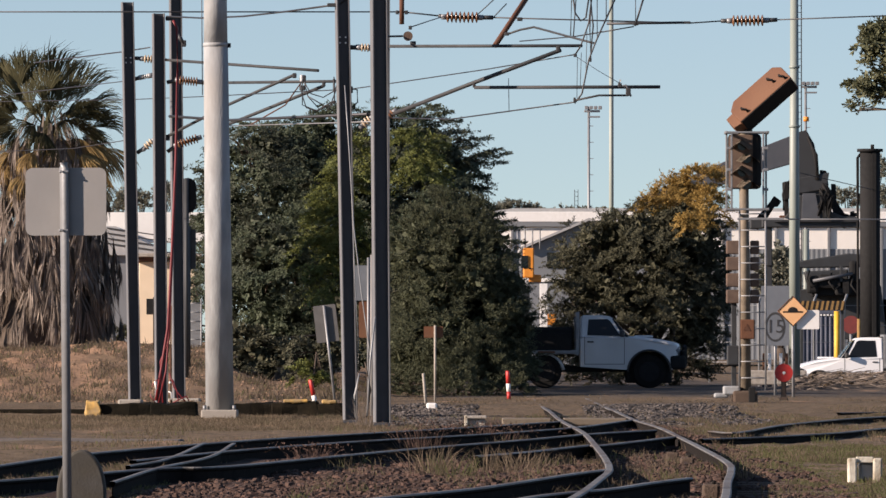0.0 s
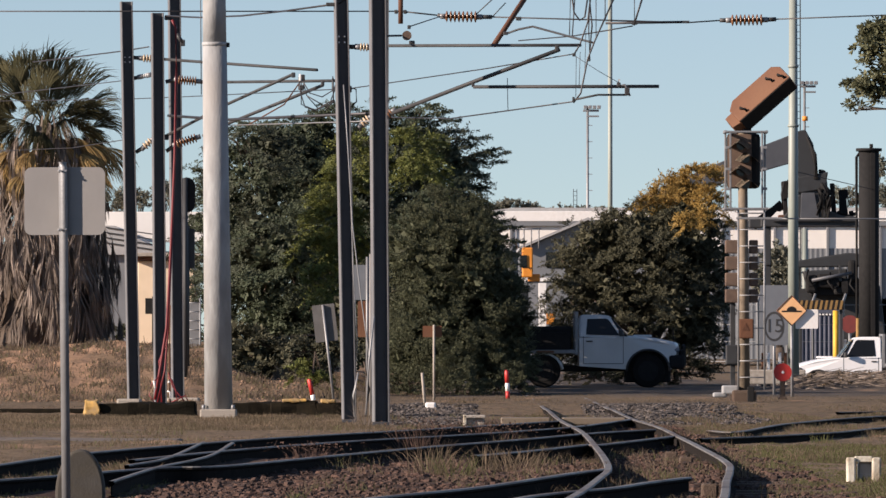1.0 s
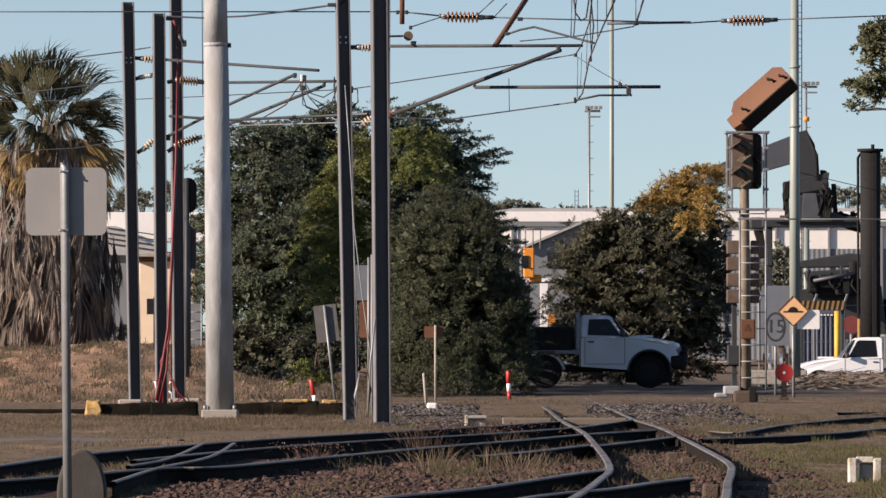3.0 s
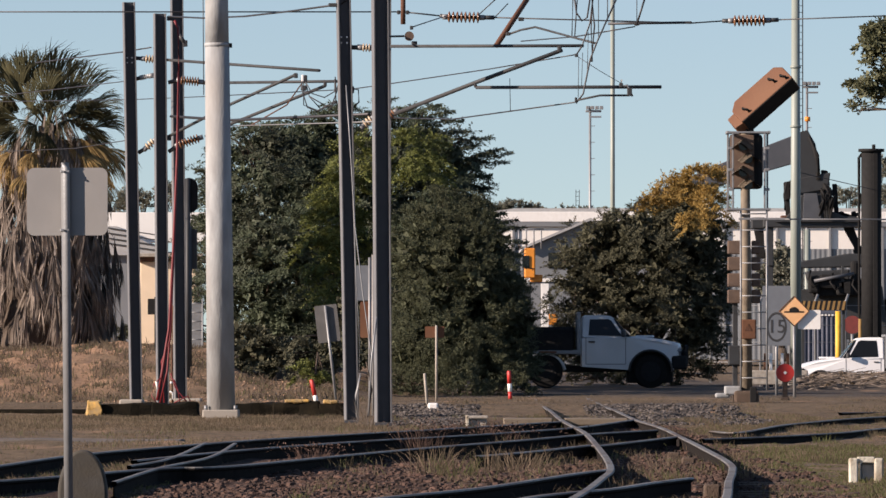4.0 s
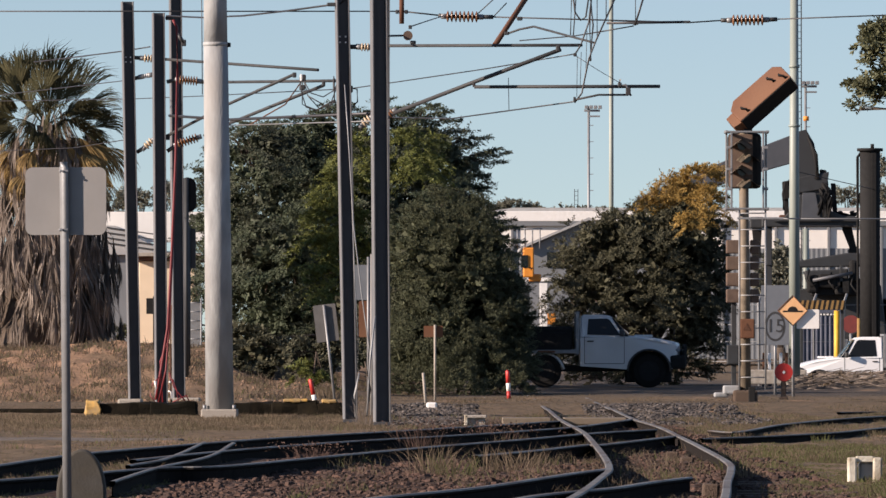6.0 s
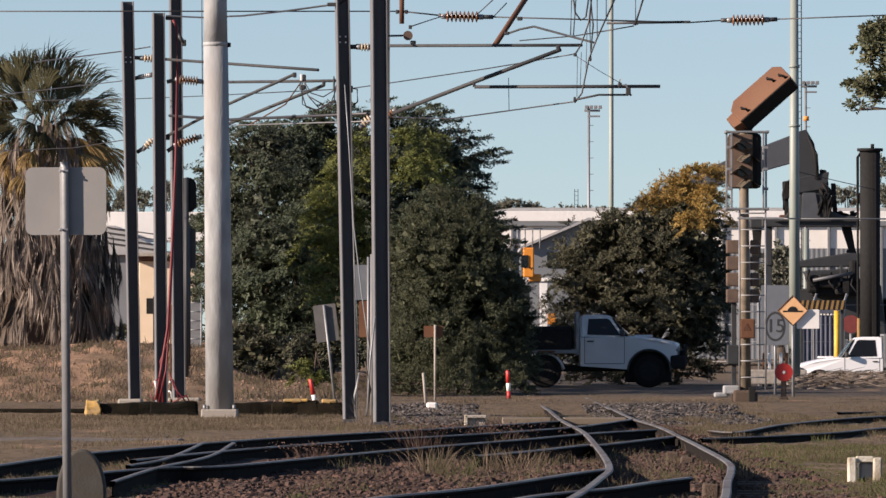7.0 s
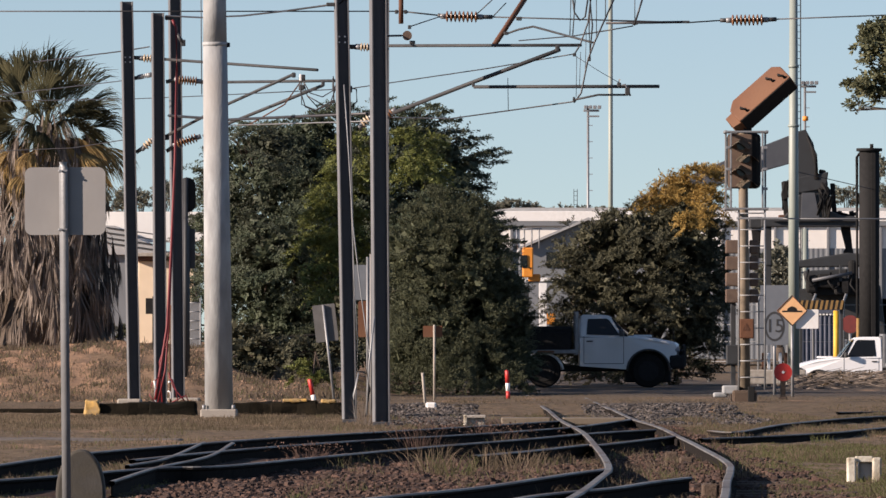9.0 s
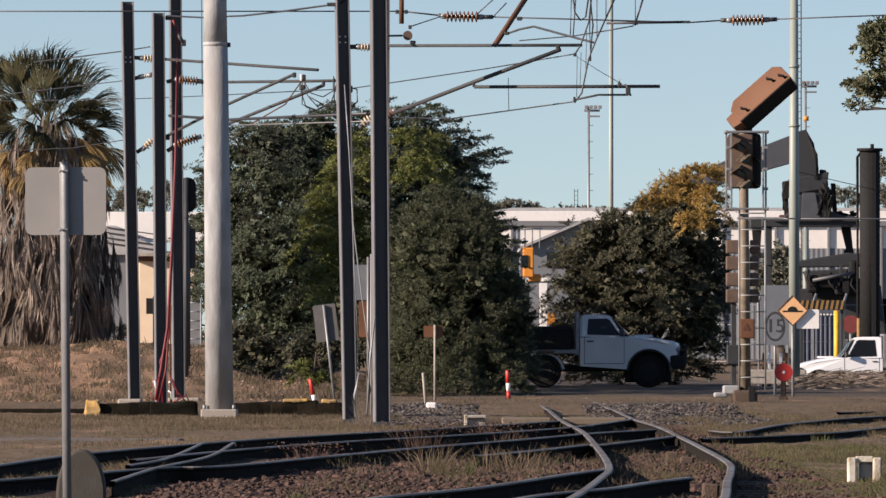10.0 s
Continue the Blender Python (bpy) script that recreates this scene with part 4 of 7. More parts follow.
def speed_board():
    y = 142.86
    t = thing("speed_board", "faded grey board with a circled number 15", "sign", (7.0, y, -0.1))
    z = 1.659 + 0.1
    part("post", T([(0, 0.04, 0), (0, 0.04, z)], 0.03, 8), "galv", t)
    part("board", prism(bmesh.new(), rounded(0, z, 0.595, 1.262, 0.03), 0.0, 0.02), "signgrey", t)
    zc = 1.421 + 0.1
    ring = bmesh.new()
    n, ro, ri = 40, 0.265, 0.225
    vo = [ring.verts.new((ro * math.cos(i * math.tau / n) * 0.80, -0.003, zc + ro * math.sin(i * math.tau / n) * 1.18)) for i in range(n)]
    vi = [ring.verts.new((ri * math.cos(i * math.tau / n) * 0.78, -0.003, zc + ri * math.sin(i * math.tau / n) * 1.18)) for i in range(n)]
    for i in range(n):
        ring.faces.new((vo[i], vo[(i + 1) % n], vi[(i + 1) % n], vi[i]))
    part("ring", ring, "plastic", t)
    text_part("numerals", "15", 0.40, (0, -0.004, zc), "plastic", t)


speed_board()


def bump_sign():
    y = 136.36
    t = thing("warning_sign", "yellow diamond warning sign with a black road hump", "sign", (7.034, y, -0.1))
    zc = 1.722 + 0.1
    part("post", T([(0.011, 0.03, 0), (0, 0.03, zc)], 0.03, 8), "galv", t)
    r = 0.307
    part("plate", prism(bmesh.new(), [(-r, zc), (0, zc - r), (r, zc), (0, zc + r)], 0.0, 0.012, 0.002), "signyellow", t)
    for a in range(4):
        c0, c1 = (Vector((r * 0.985 * math.cos(radians(90 * (a + e))), -0.004, zc + r * 0.985 * math.sin(radians(90 * (a + e))))) for e in (0, 1))
        part("border", T([c0, c1], 0.009, 6), "rust", t)
    hump = [(-0.2, -0.03), (0.2, -0.03), (0.2, 0.0)] + [(0.10 * math.cos(radians(a)), 0.0 + 0.085 * math.sin(radians(a))) for a in range(0, 181, 20)] + [(-0.2, 0.0)]
    part("hump_mark", prism(bmesh.new(), [(a, zc + b) for a, b in hump], -0.005, -0.002), "black", t)
    part("lower_plate", prism(bmesh.new(), rounded(0.307, zc - 0.17, 0.455, 0.386, 0.02), 0.05, 0.06), "white", t, "blank pale plate behind the diamond")
    

bump_sign()


def red_disc():
    t = thing("points_disc", "round red disc on a short brown stand", "disc signal", (6.554, 130.43, -0.05))
    z = 0.507 + 0.05
    part("disc", T([(0, -0.03, z), (0, 0.03, z)], 0.174, 28), "red", t)
    part("hub", prism(bmesh.new(), [(-0.035, z), (0, z - 0.035), (0.035, z), (0, z + 0.035)], -0.04, -0.031), "white", t, "small white diamond")
    part("stand", B((0, 0.03, z / 2 - 0.05), (0.10, 0.10, z - 0.05), 0.02), "timber", t)
    part("stand_base", B((0, 0.03, 0.03), (0.16, 0.2, 0.12), 0.03), "timber", t)


red_disc()


def points_lamp():
    t = thing("track_marker", "white painted track marker with two square legs", "marker", (3.587, 57.69, -0.12))
    w = 0.298
    for sx in (-1, 1):
        part("leg", B((sx * w * 0.36, 0, 0.09), (w * 0.26, 0.12, 0.22), 0.015), "oldwhite", t)
    part("crossbar", B((0, 0.01, 0.185), (w * 0.5, 0.10, 0.05), 0.01), "oldwhite", t)
    part("dark_core", B((0.02, 0.08, 0.08), (w * 0.44, 0.10, 0.16), 0.02), "galv", t, "grey mechanism box")


points_lamp()
tk = thing("track_box", "small pale concrete box beside the rails", "track box", (0.46, 95.24, -0.1))
part("lid", B((0, 0, 0.13), (0.302, 0.4, 0.04), 0.01), "footing", tk)
part("box_body", B((0.0, 0.03, 0.05), (0.27, 0.34, 0.12), 0.01), "footing", tk)
part("white_end", B((-0.135, -0.05, 0.08), (0.05, 0.3, 0.15), 0.01), "oldwhite", tk, "white painted end")

# ---- trees ----


def leaf_cloud(rng, blobs, n, size, up=0.3, aspect=2.2, shell=0.55, spray=(1.5, 0.36, 1.0), clump=60):
    """Leaves scattered through ellipsoid clumps, thickest near their skins; each is a folded blade of two triangles."""
    vs, fs = [], []
    wts = [b[3] * b[5] for b in blobs]
    tot = sum(wts)
    for (cx, cy, cz, rx, ry, rz), w in zip(blobs, wts):
        m = max(20, int(n * w / tot))
        nclump = max(6, m // clump)
        for _ in range(nclump):
            while True:
                d = Vector((rng.gauss(0, 1), rng.gauss(0, 1), rng.gauss(0, 1))).normalized()
                if d.z > -0.75:
                    break
            rad = shell + (1 - shell) * rng.random() ** 0.6
            rad *= 0.93 + 0.22 * noise.noise((d.x * 2.2 + cx, d.y * 2.2, d.z * 2.2 + cz)) + (0.16 * rng.random() if rng.random() < 0.2 else 0)
            c = Vector((cx + d.x * rx * rad, cy + d.y * ry * rad, cz + d.z * rz * rad))
            cr = 0.24 * min(rx, rz) ** 0.5 * rng.uniform(0.6, 1.2) * (clump / 60) ** 0.42
            axis_d = (d + Vector((rng.uniform(-.6, .6), rng.uniform(-.6, .6), rng.uniform(-.3, .6)))).normalized()
            axis_d = Vector((axis_d.x, axis_d.y, axis_d.z * spray[2])).normalized()
            for _ in range(m // nclump):
                k = rng.uniform(-1, 1)
                p = c + axis_d * cr * k * spray[0] + Vector((rng.gauss(0, 1), rng.gauss(0, 1), rng.gauss(0, 0.7))) * cr * spray[1]
                ld = (axis_d * 0.5 + Vector((rng.gauss(0, 1), rng.gauss(0, 1), rng.gauss(0, 0.8) + up))).normalized()
                sd = ld.cross(Vector((rng.gauss(0, 1), rng.gauss(0, 1), rng.gauss(0, 1)))).normalized()
                L = size * rng.uniform(0.6, 1.3)
                w2 = L / aspect / 2
                i = len(vs)
                vs += [p, p + ld * L * 0.5 + sd * w2, p + ld * L, p + ld * L * 0.5 - sd * w2]
                fs.append((i, i + 1, i + 2, i + 3))
    return vs, fs


def frond_cloud(seed, blobs, n, leaf, reach, per=22, fronds=8, spread=1.0, out=0.5, rise=0.1, sag=0.35, lift=0.8, shell=0.6, aspect=2.6, ragged=0.16, curl=0.35):
    """Foliage in tufts: twigs fan out from points on the clumps' skins, with leaflets in two ranks along each twig."""
    R = np.random.RandomState(seed)
    bl = np.array(blobs, dtype=float)
    w = bl[:, 3] * bl[:, 5]
    nc = max(8, n // (per * fronds))
    pick = R.choice(len(bl), size=nc, p=w / w.sum())

    def unit(v):
        return v / np.maximum(np.linalg.norm(v, axis=1, keepdims=True), 1e-6)
    d = unit(R.normal(size=(nc, 3)))
    d[:, 2] = np.where(d[:, 2] < -0.65, -d[:, 2], d[:, 2])
    ph = R.uniform(0, 6.28, (len(bl), 3))[pick]
    lump = np.sin(4.1 * d[:, 0] + ph[:, 0]) + np.sin(3.7 * d[:, 1] + ph[:, 1]) + np.sin(4.6 * d[:, 2] + ph[:, 2])
    rad = (shell + (1 - shell) * R.rand(nc) ** 0.6) * (0.97 + ragged * lump / 2)
    c = bl[pick, :3] + d * bl[pick, 3:6] * rad[:, None]
    up = unit(d * 0.6 + np.array((0, 0, lift)) + R.normal(size=(nc, 3)) * 0.15)
    a = unit(np.cross(up, R.normal(size=(nc, 3))))
    b = np.cross(up, a)
    size = R.uniform(0.65, 1.25, nc)

    def more(v, k):
        return np.repeat(v, k, axis=0)
    c, up, a, b, d, size = (more(v, fronds) for v in (c, up, a, b, d, size))
    m = len(c)
    ang = R.uniform(0, 6.283, (m, 1))
    way = unit((a * np.cos(ang) + b * np.sin(ang)) * spread + d * out + np.array((0, 0, rise)))
    L = reach * size * R.uniform(0.6, 1.25, m)
    c, up, way, L = (more(v, per) for v in (c, up, way, L))
    m = len(c)
    k = R.rand(m, 1) ** 0.8
    p = c + way * L[:, None] * k + up * L[:, None] * 0.2 * k
    p[:, 2] -= sag * L * k[:, 0] ** 2
    p += R.normal(size=(m, 3)) * 0.012
    side = np.cross(way, up) * np.where(R.rand(m, 1) < 0.5, -1, 1)
    ld = unit(way * 0.7 + side * 0.8 + R.normal(size=(m, 3)) * curl)
    wd = unit(np.cross(ld, up + R.normal(size=(m, 3)) * curl))
    Lf = (leaf * R.uniform(0.6, 1.3, m))[:, None]
    mid = p + ld * Lf * 0.5
    vs = np.stack([p, mid + wd * Lf / aspect / 2, p + ld * Lf, mid - wd * Lf / aspect / 2], axis=1).reshape(-1, 3)
    return [tuple(v) for v in vs.tolist()], [(4 * i, 4 * i + 1, 4 * i + 2, 4 * i + 3) for i in range(m)]


def limbs(rng, base, blobs, r0, fork_h=0.9):
    bm = bmesh.new()
    base = Vector(base)
    fork = base + Vector((rng.uniform(-.1, .1), 0, fork_h))
    tube(bm, [base - Vector((0, 0, 0.2)), base + Vector((0.03, 0, 0.4)), fork], [r0 * 1.3, r0, r0 * 0.85], 10)
    for b in blobs:
        c = Vector(b[:3])
        mid = fork.lerp(c, 0.5) + Vector((rng.uniform(-.2, .2), rng.uniform(-.2, .2), -0.15))
        tube(bm, [fork, mid, c], [r0 * 0.6, r0 * 0.38, r0 * 0.15], 7)
        for _ in range(5):
            e = c + Vector((rng.uniform(-1, 1) * b[3], rng.uniform(-1, 1) * b[4], rng.uniform(-.4, 1) * b[5])) * 0.8
            tube(bm, [mid.lerp(c, rng.uniform(0.3, 1)), c.lerp(e, 0.5), e], [r0 * 0.2, r0 * 0.13, r0 * 0.04], 5)
    return bm


def tree(name, label, base, blobs, n, material, r0=0.12, seed=1, extra=(), **habit):
    """Trunk, limbs and a crown; extra gives patches of foliage of another colour."""
    rng = random.Random(seed)
    t = thing(name, label, "tree" if "tree" in name else "bush")
    part("trunk", limbs(rng, base, blobs, r0), "bark", t)
    vs, fs = frond_cloud(seed, blobs, n, **habit)
    inner = [(b[0], b[1], b[2], b[3] * 0.72, b[4] * 0.72, b[5] * 0.72) for b in blobs if min(b[3], b[5]) > 0.6]
    if inner:
        vs2, fs2 = leaf_cloud(rng, inner, int(n * 0.10), 0.19, aspect=1.6, shell=0.2)
        k = len(vs)
        vs, fs = vs + vs2, fs + [tuple(i + k for i in f) for f in fs2]
    quads("crown", vs, fs, material, t)
    for j, (blobs2, n2, mat2, lab) in enumerate(extra):
        vs, fs = frond_cloud(seed + 50 + j, blobs2, n2, **habit)
        quads("foliage_patch", vs, fs, mat2, t, lab)
    return t


# crown blobs at y 163 to 165 are hidden, added to shade the utility
large = tree("large_tree", "large dense dark green feathery tree beside the line", (-3.155, 169.01, -0.087), [
    (-4.423, 169.01, 5.406, 1.338, 2.944, 1.197), (-2.873, 170.01, 5.829, 1.268, 2.789, 1.056), (-1.183, 169.01, 5.829, 1.268, 2.789, 1.197), (-0.169, 169.01, 5.477, 1.042, 2.293, 0.958), (-2.028, 168.51, 4.561, 1.549, 3.408, 1.408),
    (-5.127, 169.01, 3.998, 1.197, 2.634, 1.408), (-4.0, 168.21, 3.575, 1.549, 3.408, 1.549), (-4.845, 169.01, 2.308, 1.338, 2.944, 1.268), (-3.577, 168.41, 1.603, 1.408, 3.099, 1.268), (-4.423, 168.41, 0.899, 1.056, 2.324, 0.845),
    (-0.338, 169.01, 3.998, 1.549, 3.408, 1.268), (0.535, 169.01, 4.772, 0.535, 1.177, 0.634), (-5.831, 169.01, 4.843, 0.563, 1.239, 0.845), (-2.31, 169.01, 2.871, 1.268, 2.789, 1.549), (0.648, 169.01, 3.998, 0.592, 1.301, 0.704), (-0.549, 169.01, 6.744, 0.563, 1.239, 0.254), (-0.338, 163.01, 2.589, 1.479, 4.141, 2.113), (0.93, 163.01, 2.167, 1.127, 3.38, 1.69), (-1.183, 165.01, 1.181, 1.268, 3.549, 1.268), (0.789, 163.01, 1.04, 1.127, 3.38, 0.845), (0.225, 169.01, 6.181, 0.563, 1.239, 0.197), (0.5, 169.0, 5.25, 0.55, 1.2, 0.45), (0.75, 168.6, 3.3, 0.7, 1.5, 0.7), (-3.66, 169.5, 5.75, 1.0, 2.2, 0.95), (-5.95, 169.5, 3.2, 0.6, 1.4, 1.3), (-5.95, 169.5, 1.7, 0.6, 1.4, 1.0), (-3.2, 168.6, 4.6, 1.2, 2.6, 1.2), (-1.9, 169.0, 6.3, 0.8, 1.7, 0.55), (-4.9, 169.0, 6.0, 0.7, 1.5, 0.5)],
    380000, "leaf_dark", 0.16, 11, [
    ([(-2.622, 157.16, 3.608, 0.608, 0.608, 0.743), (-2.081, 157.16, 5.229, 0.541, 0.541, 0.676), (-2.959, 157.16, 3.067, 0.541, 0.541, 0.541), (-0.65, 157.16, 5.5, 0.6, 0.6, 0.6), (-0.5, 157.16, 4.9, 0.6, 0.6, 0.5), (-1.9, 157.16, 3.4, 0.45, 0.5, 0.8), (-2.351, 157.16, 4.418, 0.608, 0.608, 0.743), (-2.622, 157.16, 2.256, 0.541, 0.541, 0.541)], 46000, "leaf_green", "brighter yellow-green foliage")], leaf=0.075, reach=0.40, per=24, fronds=8, spread=1.0, out=0.55, rise=0.05, sag=0.45, lift=0.9, shell=0.55, ragged=0.15)


tree("low_shrub", "low yellow-green shrub under the large tree", (-2.5, 129.43, 0.0), [
    (-2.652, 129.43, 0.42, 0.34, 0.34, 0.26), (-2.272, 129.43, 0.30, 0.25, 0.25, 0.18)], 3600, "leaf_green", 0.02, 23, leaf=0.06, reach=0.14, rise=0.5)


def feathery_sprays(t, ends, n, material):
    """Fine-leaved branchlets that stand out level from the crown, leaflets hanging along each twig."""
    rng = random.Random(61)
    vs, fs = [], []
    bm = bmesh.new()
    for a, b in ends:
        a, b = Vector(a), Vector(b)
        mid = a.lerp(b, 0.55) + Vector((0, rng.uniform(-.2, .2), 0.06))
        tube(bm, [a, mid, b], [0.022, 0.014, 0.004], 5)
        for _ in range(n):
            k = rng.random() ** 0.8
            p = (a.lerp(mid, k / 0.55) if k < 0.55 else mid.lerp(b, (k - 0.55) / 0.45)) + Vector((rng.gauss(0, .03), rng.gauss(0, .14), rng.gauss(-.02, .05) * (1.3 - k)))
            ld = Vector(((b - a).normalized().x * rng.uniform(0.2, 1.2), rng.gauss(0, 0.7), rng.gauss(-0.15, 0.5))).normalized()
            sd = ld.cross(Vector((rng.gauss(0, 1), rng.gauss(0, 1), rng.gauss(0, 1)))).normalized()
            L = rng.uniform(0.05, 0.12)
            i = len(vs)
            vs += [p, p + ld * L * 0.5 + sd * L * 0.16, p + ld * L, p + ld * L * 0.5 - sd * L * 0.16]
            fs.append((i, i + 1, i + 2, i + 3))
    tagged(part("twig_spray", bm, "bark", t), kind="stuff")
    tagged(quads("feathery_foliage", vs, fs, material, t, "level feathery sprays of fine leaves"), kind="stuff")


feathery_sprays(large, [
    ((-0.127, 169.01, 5.941), (1.183, 169.01, 6.223)), ((-0.056, 169.01, 5.758), (0.859, 169.01, 6.04)), ((0.225, 169.01, 5.406), (1.704, 169.01, 5.857)), ((0.507, 169.01, 5.617), (1.465, 169.01, 5.941)), ((0.225, 169.01, 5.406), (1.563, 169.01, 5.617)),
    ((0.225, 169.01, 5.547), (1.239, 169.01, 5.857)), ((0.225, 169.01, 5.153), (1.155, 169.01, 5.265)), ((0.225, 169.01, 4.913), (1.099, 169.01, 4.955)), ((0.366, 169.01, 4.702), (0.958, 169.01, 4.617)), ((0.507, 169.01, 3.927), (1.803, 169.01, 4.167)), ((0.648, 169.01, 3.786), (1.986, 169.01, 3.97)),
    ((0.507, 169.01, 4.139), (1.521, 169.01, 4.336)), ((0.648, 169.01, 3.575), (2.056, 169.01, 3.603)), ((0.789, 169.01, 3.364), (1.887, 169.01, 3.265)), ((-0.62, 169.01, 6.463), (0.437, 169.01, 6.646)), ((-0.761, 169.01, 6.603), (0.225, 169.01, 6.871)), ((-0.479, 169.01, 6.251), (0.648, 169.01, 6.364)),
    ((-0.761, 169.01, 6.744), (-0.127, 169.01, 7.04)), ((-1.746, 169.01, 6.603), (-0.901, 169.01, 6.955)), ((-4.282, 169.01, 6.322), (-5.056, 169.01, 6.603)), ((-5.127, 169.01, 5.829), (-5.944, 169.01, 5.941)), ((-5.408, 169.01, 5.265), (-6.183, 169.01, 5.406))], 420, "leaf_dark")
# hidden tree added only to throw shade on the road and golden tree
tree("rear_shade_tree", "hidden tree added behind the large tree to cast shade", (-1.377, 196.72, 0.056), [
    (-2.361, 196.72, 4.155, 1.803, 3.967, 1.639), (-0.393, 196.72, 3.827, 1.803, 3.967, 1.803), (-3.672, 196.72, 2.515, 1.639, 3.607, 1.639), (0.754, 196.72, 2.351, 1.311, 2.885, 1.803), (-1.377, 196.72, 1.204, 1.967, 4.328, 1.148), (-1.474, 210.53, 3.321, 1.93, 4.246, 1.93), (0.105, 210.53, 2.619, 1.754, 3.86, 1.93), (-0.453, 226.42, 2.738, 2.075, 4.981, 2.075), (-2.717, 226.42, 3.115, 2.075, 4.981, 2.075), (-0.9, 175.0, 2.2, 1.3, 2.4, 2.0), (0.25, 175.0, 1.7, 1.0, 2.4, 1.7), (-0.2, 179.5, 2.4, 1.3, 2.4, 2.2)],
    82000, "leaf_dark", 0.12, 17, leaf=0.13, reach=0.5)
tree("front_bush", "large olive-brown drooping bush at the roadside", (0.314, 144.5, -0.02), [(-0.229, 144.619, 2.968, 0.904, 2.35, 1.025), (0.65, 144.619, 2.727, 0.904, 2.35, 1.085), (0.072, 144.619, 1.643, 1.145, 2.977, 1.205), (1.157, 144.619, 1.522, 0.783, 2.037, 1.085), (-0.53, 144.619, 1.04, 0.723, 1.88, 0.94), (0.434, 144.619, 0.678, 1.325, 3.447, 0.699), (-0.048, 144.619, 3.57, 0.542, 1.41, 0.542), (1.398, 144.619, 0.678, 0.603, 1.567, 0.663), (1.41, 144.619, 1.566, 0.423, 1.41, 0.846), (0.094, 143.068, 0.081, 1.128, 2.256, 0.47), (1.269, 143.068, 0.081, 0.705, 1.88, 0.47), (-0.705, 143.256, 0.081, 0.564, 1.504, 0.47), (0.658, 143.068, 0.344, 1.128, 2.256, 0.47), (-0.094, 144.619, 3.869, 0.329, 0.846, 0.47), (0.705, 144.619, 3.54, 0.423, 0.94, 0.47)],
    290000, "leaf_bush", 0.09, 12, leaf=0.055, reach=0.34, per=30, fronds=7, spread=0.55, out=0.5, rise=0.75, sag=0.55, lift=0.6, shell=0.66, aspect=4.0, ragged=0.18, curl=0.5)
# out of sight behind front_bush; added to put the road in shade
tree("rear_shade_bush", "hidden bush added behind the roadside bush to shade the road", (0.1, 155.5, -0.02), [
    (0.1, 151.5, 1.9, 1.2, 3.2, 1.7), (0.1, 157.5, 1.9, 1.2, 3.4, 1.9), (0.9, 154.5, 0.9, 0.7, 3.6, 0.9), (-0.6, 154.5, 0.8, 0.8, 3.6, 0.9)], 42000, "leaf_bush", 0.08, 29, leaf=0.10, reach=0.34)
tree("side_bush", "low dark bush under the large tree", (-4.0, 139.53, 0.226), [
    (-4.0, 139.53, 0.807, 0.698, 0.698, 0.64), (-3.07, 139.53, 0.691, 0.698, 0.698, 0.523), (-1.907, 139.53, 0.924, 0.698, 0.698, 0.698), (-1.55, 150.0, 1.665, 0.75, 1.95, 1.0)], 26000, "leaf_olive", 0.05, 13, leaf=0.085, reach=0.25)
tree("golden_tree", "dense olive tree with golden foliage on top", (5.562, 177.51, 0.05), [(4.157, 177.51, 3.407, 1.065, 1.598, 0.917), (5.414, 177.51, 3.599, 1.331, 1.997, 1.124), (6.45, 177.51, 3.259, 1.109, 1.664, 1.405), (4.083, 177.51, 2.371, 1.183, 1.775, 1.109), (5.414, 177.01, 2.076, 1.479, 2.219, 1.331), (6.672, 177.51, 1.484, 0.814, 1.22, 1.109), (6.272, 177.51, 4.531, 0.917, 1.376, 0.74), (4.675, 177.51, 3.88, 0.814, 1.22, 0.621), (3.609, 177.51, 2.667, 0.533, 0.799, 0.888), (6.893, 177.51, 2.371, 0.666, 0.999, 1.183), (5.858, 177.51, 0.892, 1.331, 1.997, 0.592), (3.314, 177.51, 1.854, 0.6, 0.9, 0.9), (3.35, 177.51, 2.9, 0.5, 0.8, 0.7), (3.2, 177.51, 1.2, 0.4, 0.8, 0.7), (3.343, 177.51, 0.966, 0.74, 1.109, 0.814), (4.083, 177.51, 0.596, 0.888, 1.331, 0.621), (5.266, 177.51, 0.522, 1.036, 1.553, 0.562), (6.524, 177.51, 0.67, 0.74, 1.109, 0.592), (3.935, 177.01, 0.182, 0.888, 1.331, 0.325), (5.266, 177.01, 0.152, 1.036, 1.553, 0.296), (2.973, 177.51, 0.374, 0.592, 0.888, 0.473), (6.45, 177.51, 0.212, 0.666, 0.999, 0.296)],
    180000, "leaf_olive", 0.14, 14, [
    ([(6.502, 172.17, 5.046, 0.522, 0.522, 0.464), (5.893, 172.17, 4.814, 0.522, 0.522, 0.406), (6.763, 171.17, 4.378, 0.493, 0.493, 0.493), (5.385, 172.17, 4.494, 0.377, 0.377, 0.232), (6.246, 168.42, 4.049, 0.43, 0.43, 0.315), (7.025, 174.17, 5.104, 0.203, 0.203, 0.435)], 26000, "leaf_gold", "golden yellow foliage")], leaf=0.07, reach=0.30, per=22, fronds=8, spread=0.9, out=0.6, rise=0.35, sag=0.3, shell=0.62, aspect=2.8)

